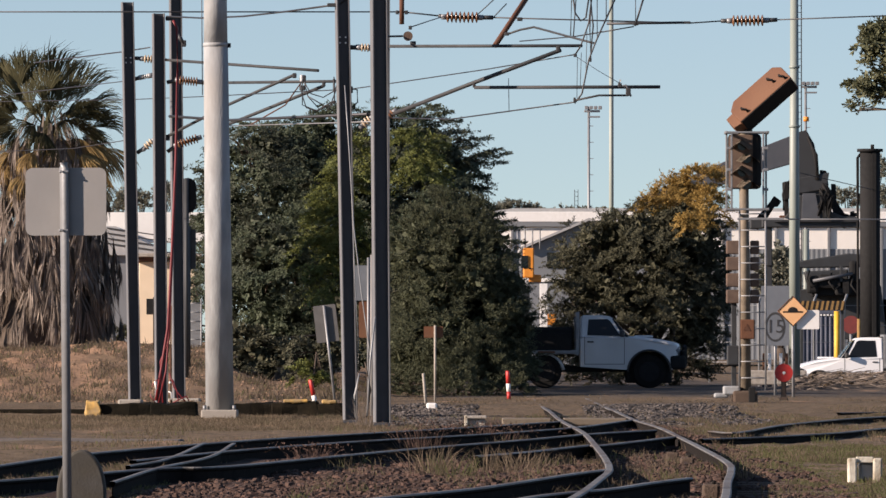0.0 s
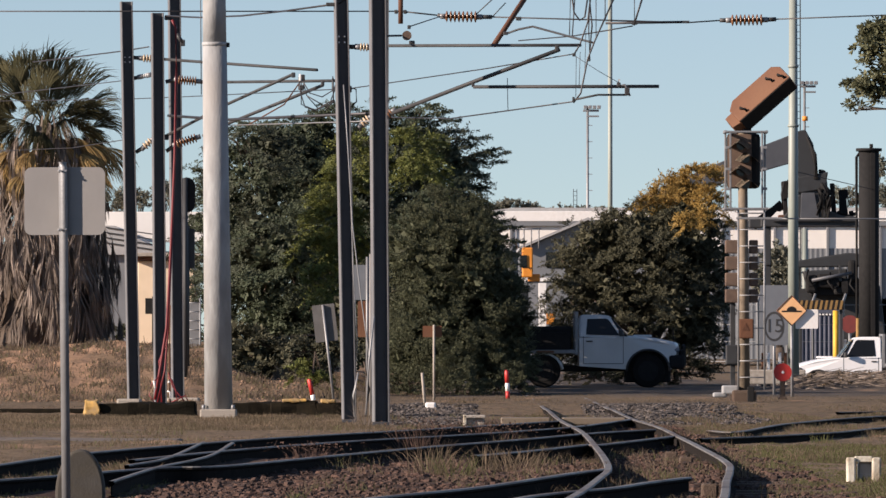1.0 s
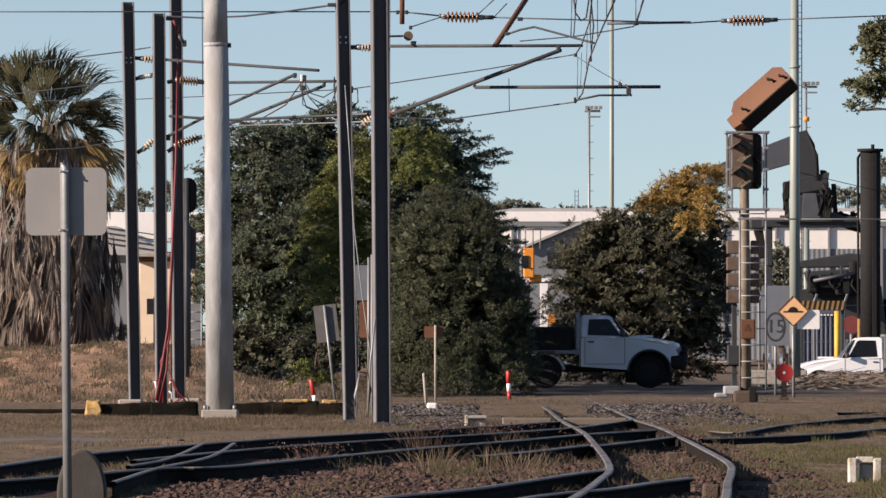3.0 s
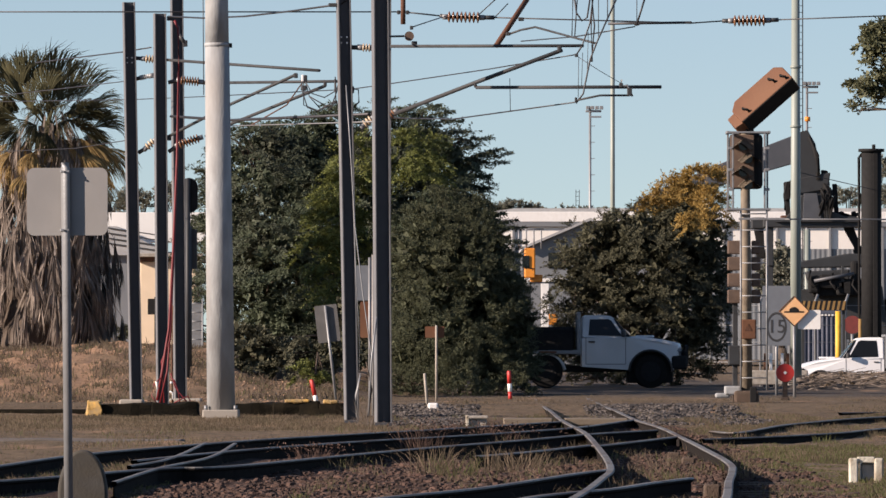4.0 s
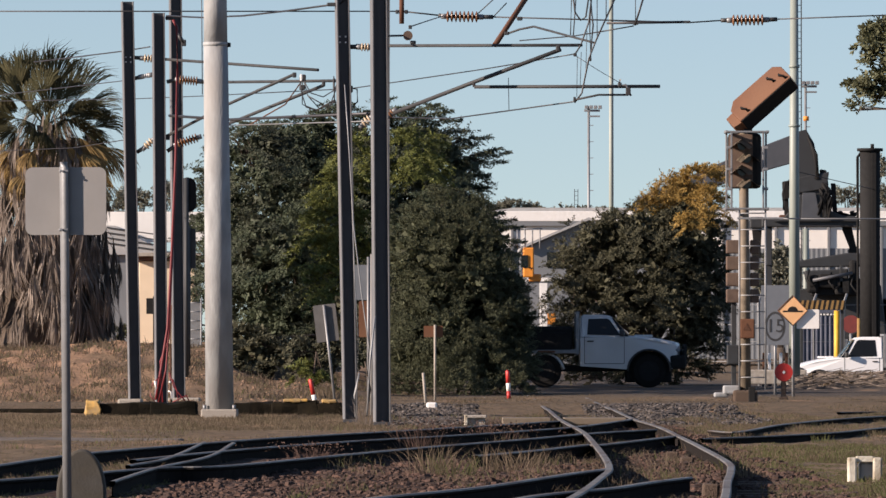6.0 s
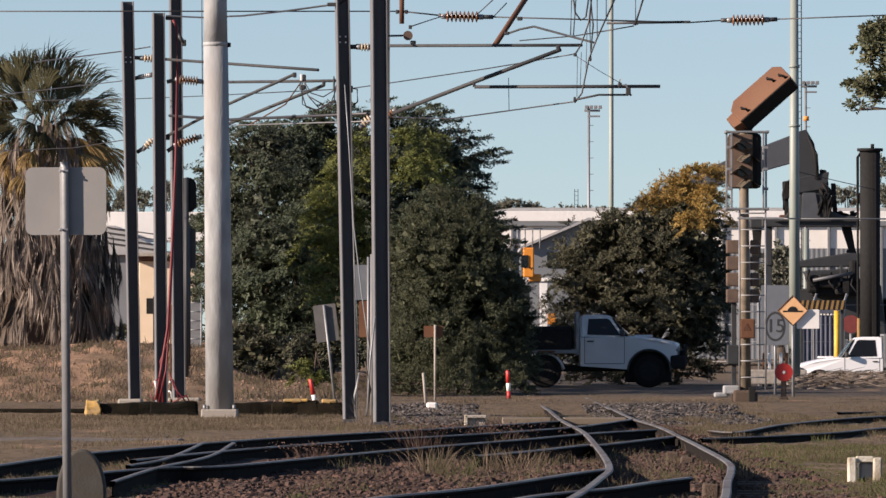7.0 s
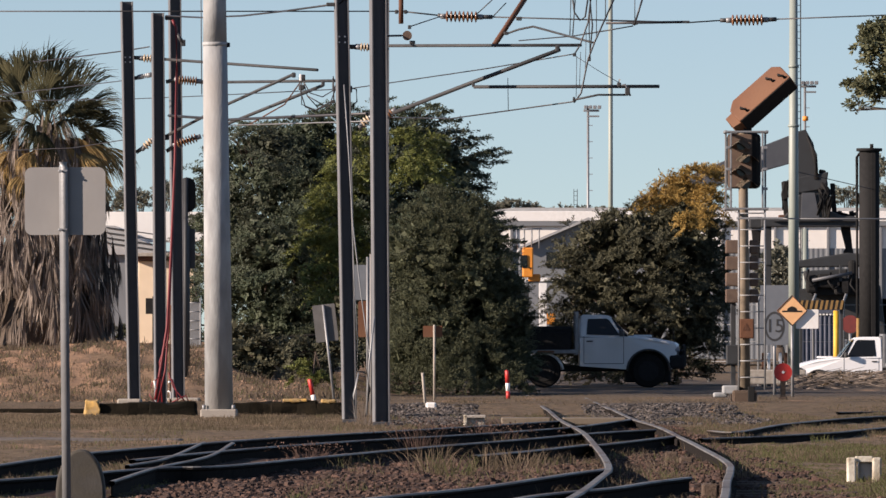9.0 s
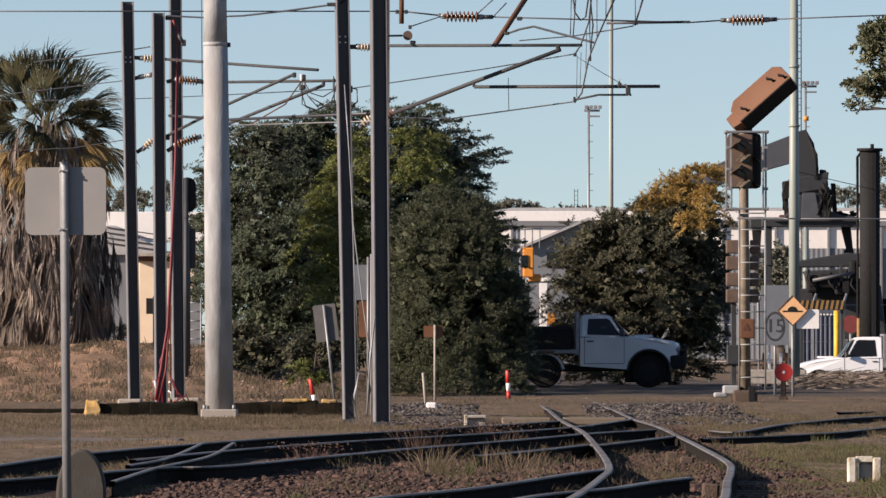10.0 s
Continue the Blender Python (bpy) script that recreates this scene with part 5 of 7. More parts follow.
tree("bank_bush", "low dull green bush behind the palm on the bank", (-11.781, 187.5, 1.04), [
    (-12.406, 187.5, 1.821, 1.094, 1.094, 0.859), (-11.312, 187.5, 1.431, 1.094, 1.094, 0.547), (-9.203, 187.5, 1.353, 0.625, 0.625, 0.438), (-10.219, 187.5, 1.353, 0.781, 0.781, 0.438)], 14000, "leaf_bush", 0.05, 19, leaf=0.09, reach=0.25)


def overhanging_branch():
    """Near foliage that reaches into view from a tree beyond the side of the picture."""
    rng = random.Random(21)
    t = thing("overhanging_tree", "leafy green branch end hanging into view", "tree")
    bl = [(6.86, 109.09, 5.90, 0.27, 0.3, 0.30), (7.1, 109.09, 6.05, 0.30, 0.3, 0.26), (7.08, 109.09, 5.58, 0.33, 0.33, 0.34), (6.72, 109.09, 5.08, 0.22, 0.25, 0.20), (7.0, 109.09, 5.20, 0.28, 0.3, 0.24),
          (6.70, 109.09, 4.83, 0.11, 0.12, 0.14), (7.08, 109.09, 5.02, 0.22, 0.25, 0.2), (7.55, 109.09, 5.6, 0.55, 0.6, 0.8)]
    part("trunk", limbs(rng, (9.691, 109.09, -0.1), bl, 0.05, 5.2), "bark", t)
    vs, fs = frond_cloud(21, bl, 9000, 0.085, 0.16, per=8, fronds=6, spread=0.9, out=0.6, rise=0.1, sag=0.4, shell=0.2, aspect=1.9, curl=0.6)
    quads("crown", vs, fs, "leaf_gum", t)


overhanging_branch()


def far_trees():
    rng = random.Random(31)
    for lab, bl in (("row of grey-green gums far behind the sheds", [(6.05, 600.0, 13.24, 1.3, 1.3, 0.7), (7.8, 600.0, 13.04, 1.2, 1.2, 0.6), (4.3, 600.0, 12.94, 1.5, 1.5, 0.6), (12.3, 600.0, 12.74, 3.0, 3.0, 0.5)]),
                    ("row of grey-green gums far behind the sheds", [(-27.95, 600.0, 14.29, 1.5, 1.5, 1.0), (-26.45, 600.0, 13.54, 1.5, 1.5, 1.25), (-29.2, 600.0, 13.29, 2.0, 2.0, 1.25), (-24.2, 600.0, 14.04, 2.0, 2.0, 1.5)]),
                    ("row of grey-green gums far behind the sheds", [(35.8, 600.0, 14.04, 1.5, 1.5, 0.9), (38.3, 600.0, 13.79, 2.0, 2.0, 1.1), (40.3, 600.0, 14.54, 2.0, 2.0, 1.25), (34.05, 600.0, 13.44, 1.0, 1.0, 0.5), (38.8, 600.0, 16.54, 0.6, 0.6, 1.25)]),
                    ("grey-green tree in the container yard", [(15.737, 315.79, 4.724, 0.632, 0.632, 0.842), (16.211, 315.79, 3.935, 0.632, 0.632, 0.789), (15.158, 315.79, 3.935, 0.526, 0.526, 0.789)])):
        t = thing("far_tree", lab, "tree", group="far trees")
        s = bl[0]
        part("trunk", limbs(rng, (s[0], s[1], 0), bl, 0.25), "bark", t)
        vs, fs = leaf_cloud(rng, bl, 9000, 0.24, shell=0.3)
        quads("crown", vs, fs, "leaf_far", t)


far_trees()

# ---- palm ----


def fan_leaf(rng, vs, fs, root, d, length, blade, n=40, droop=0.5, spread=2.2, turn=None, face=None):
    """A pleated fan at the end of a stalk: whole near the hub, split into long limp tips that the wind bends."""
    d = d.normalized()
    tip = root + d * length
    side = d.cross(Vector((0, 0, 1)))
    if side.length < 0.05:
        side = Vector((1, 0, 0))
    side.normalize()
    up = side.cross(d).normalized()
    w = 0.022
    i = len(vs)
    vs += [root - side * w, root + side * w, tip + side * w * 0.6, tip - side * w * 0.6]
    fs.append((i, i + 1, i + 2, i + 3))
    roll = rng.uniform(-0.9, 0.9) if turn is None else turn
    if face is not None:
        d = face.normalized()
        side = Vector((0, 1, 0))
        up = side.cross(d).normalized()
    side2 = side * math.cos(roll) + up * math.sin(roll)
    flat = d.cross(side2).normalized()
    cup = rng.uniform(0.1, 0.35)
    for k in range(n):
        a = spread * (k / (n - 1) - 0.5) + rng.uniform(-0.03, 0.03)
        bd = (d * math.cos(a) + side2 * math.sin(a) + flat * cup * abs(a)).normalized()
        L = blade * rng.uniform(0.85, 1.12) * (0.72 + 0.28 * math.cos(a))
        across = (side2 * math.cos(a) - d * math.sin(a)).normalized()
        pleat = flat * (0.35 if k % 2 else -0.35)
        half = spread / n * 0.80
        p1 = tip + bd * L * 0.38
        p2 = tip + bd * L * 0.68 + Vector((0, 0, -droop * 0.05 * L))
        p3 = p2 + (bd + Vector((0.10, 0, -droop * rng.uniform(0.35, 0.8)))).normalized() * L * 0.20
        p4 = p3 + (bd * 0.7 + Vector((rng.uniform(0.1, 0.6), rng.uniform(-0.2, 0.2), -0.2 - droop * rng.uniform(0.6, 1.6)))).normalized() * L * rng.uniform(0.18, 0.34)
        w1, w2 = (across + pleat) * L * 0.38 * half, (across + pleat) * L * 0.52 * half
        w3 = across * L * 0.010
        i = len(vs)
        vs += [tip, p1 - w1, p1 + w1, p2 - w2, p2 + w2, p3 - w3, p3 + w3, p4]
        fs += [(i, i + 1, i + 2), (i + 1, i + 3, i + 4, i + 2), (i + 3, i + 5, i + 6, i + 4), (i + 5, i + 7, i + 6)]


def palm():
    rng = random.Random(5)
    cx, cy = -8.962, 153.85
    t = thing("fan_palm", "fan palm with a shaggy skirt of dead brown leaves", "palm", (cx, cy, 0.75))
    zc = 6.014 - 0.75
    part("trunk", T([(0, 0, -0.2), (0.02, 0, 1.5), (0, 0, zc)], [0.40, 0.34, 0.26], 14), "bark", t)
    groups = []
    # fronds that show broadside: end of the stalk, way of the fan, blade length, spread, droop
    shown = [((-0.32, -0.5, 0.83), (-0.25, 0, 1), 1.05, 1.25, 0.35), ((0.13, -0.45, 0.85), (0.3, 0, 1), 1.1, 1.05, 0.3), ((0.25, -0.6, 0.62), (0.35, 0, 0.9), 0.75, 1.5, 0.7), ((0.62, -0.3, 0.60), (0.5, 0, 0.95), 1.1, 0.75, 0.4),
             ((0.82, -0.4, 0.42), (0.9, 0, 0.6), 0.95, 0.7, 0.9), ((1.0, -0.3, 0.05), (1, 0, 0.4), 0.9, 0.9, 1.3), ((-0.83, -0.3, 0.95), (-0.5, 0, 0.9), 0.9, 1.2, 0.4), ((-1.0, -0.4, 0.5), (-1, 0, 0.3), 0.95, 1.2, 1.0), ((-0.05, -0.7, 0.70), (-0.1, 0, 1), 0.8, 1.4, 0.6),
             ((-0.7, -0.5, 0.25), (-0.9, 0, 0.1), 0.85, 1.4, 1.2), ((0.45, -0.5, 0.25), (0.5, 0, 0.7), 0.6, 1.3, 1.2), ((-0.55, -0.65, 0.62), (-0.5, 0, 0.8), 0.85, 1.3, 0.7), ((0.75, 0.2, -0.15), (0.9, 0, -0.2), 0.75, 1.3, 1.5), ((-1.1, -0.2, 0.0), (-1, 0, -0.1), 0.85, 1.4, 1.4),
             ((0.0, 0.4, 0.95), (-0.05, 0, 1), 1.0, 1.2, 0.3), ((-0.5, 0.4, 0.95), (-0.4, 0, 1), 0.95, 1.2, 0.4), ((0.4, 0.4, 0.80), (0.4, 0, 1), 0.9, 0.9, 0.5),
             ((-0.65, -0.5, 0.80), (-0.3, 0, 1), 0.9, 1.2, 0.5), ((0.05, -0.6, 0.45), (0.1, 0, 1), 0.85, 1.5, 0.7), ((-0.35, -0.65, 0.42), (-0.3, 0, 1), 0.8, 1.4, 0.8), ((0.40, -0.45, 0.55), (0.45, 0, 0.9), 0.85, 1.0, 0.6), ((-0.95, -0.1, 0.75), (-0.8, 0, 0.7), 0.9, 1.2, 0.7), ((0.7, -0.2, 0.2), (0.9, 0, 0.35), 0.85, 1.0, 1.1)]
    for tip, way, blade, spread, droop in shown:
        vs, fs = [], []
        tip = Vector(tip)
        fan_leaf(rng, vs, fs, Vector((0, 0, 0)), tip, tip.length, blade, 40, droop, spread, rng.uniform(0.75, 2.3), Vector(way))
        ob = quads("frond", vs, fs, "palm", t)
        ob.matrix_basis = pose(0, 0, zc - 0.1)
        groups.append(ob)
    for i in range(40):
        az = rng.uniform(0, math.tau)
        el = rng.uniform(-0.5, 0.6)
        d = Vector((math.cos(az) * math.cos(el), math.sin(az) * math.cos(el), math.sin(el)))
        vs, fs = [], []
        fan_leaf(rng, vs, fs, Vector((0, 0, 0)), d, rng.uniform(0.6, 0.95), rng.uniform(0.6, 0.85), droop=rng.uniform(0.7, 1.5), spread=1.5)
        ob = quads("frond", vs, fs, "palm", t)
        ob.matrix_basis = pose(0, 0, zc + rng.uniform(-0.2, 0.1))
        groups.append(ob)
    # yellowing fronds that hang below
    vs, fs = [], []
    for i in range(46):
        az = rng.uniform(0, math.tau)
        el = rng.uniform(-1.2, -0.3)
        d = Vector((math.cos(az) * math.cos(el), math.sin(az) * math.cos(el), math.sin(el)))
        fan_leaf(rng, vs, fs, Vector((0, 0, zc - 0.25)), d, rng.uniform(0.7, 1.3), rng.uniform(0.6, 0.9), 26, rng.uniform(1.0, 1.8), 1.0)
    for px, py, pz, wx in ((1.0, -0.5, -0.30, 0.7), (0.75, -0.65, -0.2, 0.4), (1.3, -0.3, -0.40, 0.9), (0.5, -0.8, -0.35, 0.2), (0.95, -0.6, -0.55, 0.5), (-0.5, -0.8, -0.35, -0.2), (-0.9, -0.6, -0.3, -0.5), (-1.2, -0.4, -0.4, -0.7), (0.1, -0.9, -0.3, 0.0), (-0.2, -0.9, -0.45, 0.1)):
        tip = Vector((px, py, pz))
        fan_leaf(rng, vs, fs, Vector((0, 0, zc - 0.1)), tip, tip.length, 0.85, 26, 1.6, 0.9, 1.5, Vector((wx, 0, -0.6)))
    quads("drooping_frond", vs, fs, "yellowfrond", t, "yellowed drooping fronds")
    vs, fs = [], []
    top = zc - 0.7
    for i in range(330):
        # each dead leaf: a folded fan that hangs from the trunk
        k = rng.random() ** 0.9
        z = 0.75 + (top - 0.2) * k
        az = rng.uniform(0, math.tau)
        bulge = 0.85 + 0.30 * noise.noise((math.cos(az) * 1.6, math.sin(az) * 1.6, z * 0.8))
        r = (1.06 + 0.88 * (1 - k)) * bulge * rng.uniform(0.75, 1.15)
        o = Vector((math.cos(az), math.sin(az), 0))
        side = Vector((-o.y, o.x, 0))
        p = o * r + Vector((0, 0, z))
        fold = rng.uniform(0.06, 0.34)
        twist = rng.uniform(-0.25, 0.25)
        long = rng.uniform(0.7, 1.25)
        for b in range(30):
            u = (b / 29 - 0.5) * 2
            q = p + side * u * fold * 0.15 + Vector((0, 0, rng.gauss(0, 0.05)))
            dd = (Vector((0, 0, -1)) + side * (u * fold + twist) + o * rng.uniform(-0.06, 0.16)).normalized()
            e = q + dd * long * rng.uniform(0.6, 1.1)
            e.z = max(e.z, 0.03)
            m = q.lerp(e, 0.55) + o * rng.uniform(0.0, 0.07)
            w = (side * rng.uniform(0.5, 1) + o * rng.uniform(-0.8, 0.8)) * rng.uniform(0.008, 0.026)
            j = len(vs)
            vs += [q, m - w, m + w, e]
            fs += [(j, j + 1, j + 2), (j + 1, j + 3, j + 2)]
        # bare stalk
        tip = p + Vector((0, 0, 0.5)) - o * 0.35
        j = len(vs)
        vs += [p - side * 0.02, p + side * 0.02, tip + side * 0.02, tip - side * 0.02]
        fs.append((j, j + 1, j + 2, j + 3))
    quads("leaf_skirt", vs, fs, "deadpalm", t, "skirt of dead brown hanging leaves")
    # bark-coloured core added to block light and darken gaps in the skirt
    core = bmesh.new()
    rings = []
    for j in range(15):
        z = top * j / 14
        row = []
        for k in range(30):
            az = math.tau * k / 30
            o = Vector((math.cos(az), math.sin(az), 0))
            r = (1.30 - 0.62 * j / 14) * (0.9 + 0.35 * noise.noise((o.x * 1.8, o.y * 1.8, z * 1.1)))
            row.append(core.verts.new(o * r + Vector((0, 0, z))))
        rings.append(row)
    for r0, r1 in zip(rings, rings[1:]):
        for k in range(30):
            core.faces.new((r0[k], r0[(k + 1) % 30], r1[(k + 1) % 30], r1[k]))
    part("skirt_core", core, "bark", t, "dark filler core behind the hanging leaves")
    return groups


fronds = palm()

# ---- vehicles ----


def wheel(t, x, y, z, r, w=0.24, rims="galv"):
    wh = new("wheel")
    wh.parent = t
    wh.matrix_basis = pose(x, y, z)
    bm = bmesh.new()
    tube(bm, [(0, -w / 2, 0), (0, -w * 0.42, 0), (0, w * 0.42, 0), (0, w / 2, 0)], [r * 0.9, r, r, r * 0.9], 28)
    part("tyre", bm, "rubber", wh)
    bm = bmesh.new()
    tube(bm, [(0, -w / 2 - 0.012, 0), (0, -w / 2 + 0.02, 0)], [r * 0.6, r * 0.62], 22)
    for k in range(6):
        a = k * math.tau / 6
        box(bm, (math.cos(a) * r * 0.36, -w / 2 - 0.012, math.sin(a) * r * 0.36), (0.06, 0.02, 0.06), 0.01)
    part("rim", bm, rims, wh)


def utility_truck(name, label, loc, mirror=False, tray="tray", scale_len=1.0, bonnet=(1.20, 1.06), roof=1.80, rz=0, belt=1.21, bullbar=True, paint="carwhite", rims="galv", load=True, wr=0.37, axle=1.92):
    """A single cab utility, nose to +x, origin on the ground below the back of the cab."""
    t = thing(name, label, "utility truck", loc, rz=rz)
    W = 0.86
    k = scale_len
    nose, sill = 2.70 * k, 0.52
    wx = axle * k
    # body shell: side outlines at stations across, rounded at the shoulders and drawn in at the nose
    arch = [(wx + (wr + 0.12) * math.cos(radians(a)), wr + (wr + 0.13) * math.sin(radians(a))) for a in range(0, 181, 15)]
    low = [(0.0, sill)] + [(x, max(z, 0.44)) for x, z in arch[::-1]] + [(nose - 0.10, 0.50), (nose - 0.02, 0.58)]
    high = [(nose, 0.74), (nose, bonnet[1] - 0.10), (nose - 0.03, bonnet[1] - 0.02), (nose - 0.14 * k, bonnet[1] + 0.02), (nose - 0.62 * k, bonnet[1] * 0.45 + bonnet[0] * 0.55 + 0.015), (1.45 * k, bonnet[0]), (1.24 * k, bonnet[0] + 0.015), (1.16 * k, belt), (0.0, belt)]
    bm = bmesh.new()
    rings = []
    for f, drop, back in ((-1, 0.055, 0.10), (-0.975, 0.02, 0.07), (-0.90, 0.012, 0.07), (-0.70, 0.0, 0.03), (-0.35, -0.012, 0.0), (0.35, -0.012, 0.0), (0.70, 0.0, 0.03), (0.90, 0.012, 0.07), (0.975, 0.02, 0.07), (1, 0.055, 0.10)):
        ring = [bm.verts.new((x, f * W, z)) for x, z in low]
        for x, z in high:
            ahead = smooth(nose - 0.9 * k, nose, x)
            ring.append(bm.verts.new((x - back * ahead, f * W * (1 - 0.05 * ahead), z - drop * (1 if x > 1.2 * k else 0.3))))
        rings.append(ring)
    m = len(rings[0])
    fs = [bm.faces.new(rings[0]), bm.faces.new(rings[-1][::-1])]
    for r0, r1 in zip(rings, rings[1:]):
        for q in range(m):
            f = bm.faces.new((r0[q], r1[q], r1[(q + 1) % m], r0[(q + 1) % m]))
            f.smooth = True
            fs.append(f)
    bmesh.ops.recalc_face_normals(bm, faces=fs)
    part("body", bm, paint, t)
    # cab, tapered inwards to the roof
    cab = bmesh.new()
    lo = [(0.0, belt - 0.02), (1.36 * k, belt - 0.06), (0.84 * k, roof - 0.03), (0.62 * k, roof), (0.06, roof), (0.0, roof - 0.06)]
    rows = []
    for sy in (-1, 1):
        rows.append([cab.verts.new((x, sy * (W - 0.02 - 0.17 * max(0, (z - belt) / (roof - belt))), z)) for x, z in lo])
    n = len(lo)
    fs = [cab.faces.new(rows[0]), cab.faces.new(rows[1][::-1])] + [cab.faces.new((rows[0][i], rows[1][i], rows[1][(i + 1) % n], rows[0][(i + 1) % n])) for i in range(n)]
    bmesh.ops.recalc_face_normals(cab, faces=fs)
    bmesh.ops.bevel(cab, geom=cab.edges[:], offset=0.035, segments=2, affect='EDGES')
    part("cab", cab, paint, t)

    def side_pane(nm, pts, material, off=0.004):
        for sy in (-1, 1):
            b2 = bmesh.new()
            v = [b2.verts.new((x, sy * (W - 0.02 - 0.17 * max(0, (z - belt) / (roof - belt)) + off), z)) for x, z in pts]
            w = [b2.verts.new(p.co + Vector((0, -sy * 0.01, 0))) for p in v]
            m = len(v)
            ff = [b2.faces.new(v), b2.faces.new(w[::-1])] + [b2.faces.new((v[i], w[i], w[(i + 1) % m], v[(i + 1) % m])) for i in range(m)]
            bmesh.ops.recalc_face_normals(b2, faces=ff)
            part(nm, b2, material, t)
    side_pane("side_window", [(0.18 * k, belt + 0.06), (1.08 * k, belt + 0.04), (0.80 * k, roof - 0.13), (0.72 * k, roof - 0.09), (0.22 * k, roof - 0.10)], "glass")
    side_pane("windscreen_return", [(1.15 * k, belt + 0.03), (1.30 * k, belt + 0.01), (0.89 * k, roof - 0.08), (0.85 * k, roof - 0.08)], "glass")
    ws = bmesh.new()
    v = [ws.verts.new(p) for p in ((1.32 * k + 0.02, -0.72, belt + 0.02), (1.32 * k + 0.02, 0.72, belt + 0.02), (0.88 * k + 0.02, 0.60, roof - 0.08), (0.88 * k + 0.02, -0.60, roof - 0.08))]
    ws.faces.new(v)
    bmesh.ops.solidify(ws, geom=ws.faces[:], thickness=0.01)
    part("windscreen", ws, "glass", t)
    # door seam, handle, mirror
    for sy in (-1, 1):
        door = bmesh.new()
        for x0, z0, x1, z1 in ((0.10, sill + 0.06, 0.10, belt + 0.02), (1.18 * k, sill + 0.06, 1.18 * k, belt), (0.10, sill + 0.06, 1.18 * k, sill + 0.06)):
            box(door, ((x0 + x1) / 2, sy * (W + 0.001), (z0 + z1) / 2), (max(0.014, x1 - x0), 0.006, max(0.014, abs(z1 - z0))))
        part("door_seam", door, "plastic", t)
        part("door_handle", B((0.24, sy * (W + 0.015), belt - 0.10), (0.16, 0.03, 0.035), 0.01), "plastic", t, "black door handle")
        mi = B((1.12 * k, sy * (W + 0.12), belt + 0.10), (0.12, 0.2, 0.17), 0.04)
        part("door_mirror", mi, "plastic", t, "black door mirror")
        part("headlight", B((nose - 0.13, sy * 0.66, bonnet[1] - 0.17), (0.24, 0.32, 0.13), 0.05), "signgrey", t)
        part("side_reflector", B((-0.82, sy * 0.908, 0.87), (0.42, 0.012, 0.05), 0.004), "orange", t, "orange reflector strip")
        ring = bmesh.new()
        tube(ring, [(wx + (wr + 0.12) * math.cos(radians(a)), sy * (W + 0.01), wr + (wr + 0.12) * math.sin(radians(a))) for a in range(0, 181, 12)], 0.028, 6)
        part("wheel_arch_flare", ring, "plastic", t, "dark arch flare")
        wheel(t, wx, sy * 0.72, wr, wr, rims=rims)
        wheel(t, -0.95 * k, sy * 0.72, wr, wr, rims=rims)
    part("bumper", B((nose - 0.07, 0, 0.62), (0.40, 1.78, 0.34), 0.07), "black", t, "dark front bumper")
    if bullbar:
        part("bull_bar", B((nose + 0.10, 0, 0.72), (0.10, 1.66, 0.40), 0.04), "black", t, "black bull bar")
        for sy in (-1, 1):
            part("bar_hoop", T([(nose + 0.10, sy * 0.75, 0.85), (nose + 0.12, sy * 0.72, 1.0), (nose + 0.12, 0, 1.02)], 0.035, 8), "black", t)
    part("grille", B((nose - 0.01, 0, 0.86), (0.05, 0.85, 0.18), 0.02), "plastic", t)
    part("chassis", B((0.2, 0, 0.46), (4.4 * k, 0.9, 0.14), 0.02), "black", t)
    part("wheel_well", B((wx, 0, wr + 0.1), (2 * wr + 0.3, 1.30, 2 * wr - 0.05), 0.05), "black", t)
    part("tray_bed", B((-1.15 * k, 0, 0.87), (2.1 * k, 1.8, 0.10), 0.015), "galv", t, "metal tray")
    for sy in (-1, 1):
        part("headboard_post", B((-0.07, sy * 0.82, 1.30), (0.09, 0.07, 1.02), 0.01), "galv", t)
        part("mudguard", T([(-0.95 * k + 0.45 * math.cos(radians(a)), sy * 0.75, 0.36 + 0.45 * math.sin(radians(a))) for a in range(10, 171, 20)], 0.05, 6), paint, t)
    part("headboard_bar", B((-0.07, 0, 1.80), (0.09, 1.7, 0.07), 0.01), "galv", t)
    part("tray_side", B((-1.2 * k, -0.88, 1.12), (1.9 * k, 0.04, 0.42), 0.01), "black", t, "dark drop side")
    part("tray_side", B((-1.2 * k, 0.88, 1.12), (1.9 * k, 0.04, 0.42), 0.01), "black", t, "dark drop side")
    if load:
        part("tray_load", B((-1.1 * k, 0, 1.2), (1.8 * k, 1.5, 0.56), 0.06), "black", t, "dark covered load")
    part("bonnet_scoop", B((1.72 * k, 0.0, bonnet[0] + 0.005), (0.50 * k, 0.6, 0.06), 0.028), paint, t)
    part("aerial", T([(nose - 0.12, -0.55, 0.9), (nose - 0.16, -0.55, 1.45)], 0.012, 6), "black", t, "thin aerial")
    return t


# the shade on this utility is also put into its black rims
utility_truck("white_utility", "white single cab utility with a tray, parked in tree shade", (3.315, 164.38, -0.001), scale_len=0.897, bonnet=(1.24, 1.08), roof=1.76, belt=1.22, paint="shadewhite", rims="black", wr=0.40, axle=1.85)
utility_truck("white_pickup", "white single cab utility parked in the sun on the road", (13.60, 210.53, -0.469), scale_len=1.0, roof=1.745, bonnet=(1.11, 0.88), belt=1.085, rz=180, wr=0.30, axle=1.97, load=False, bullbar=False)

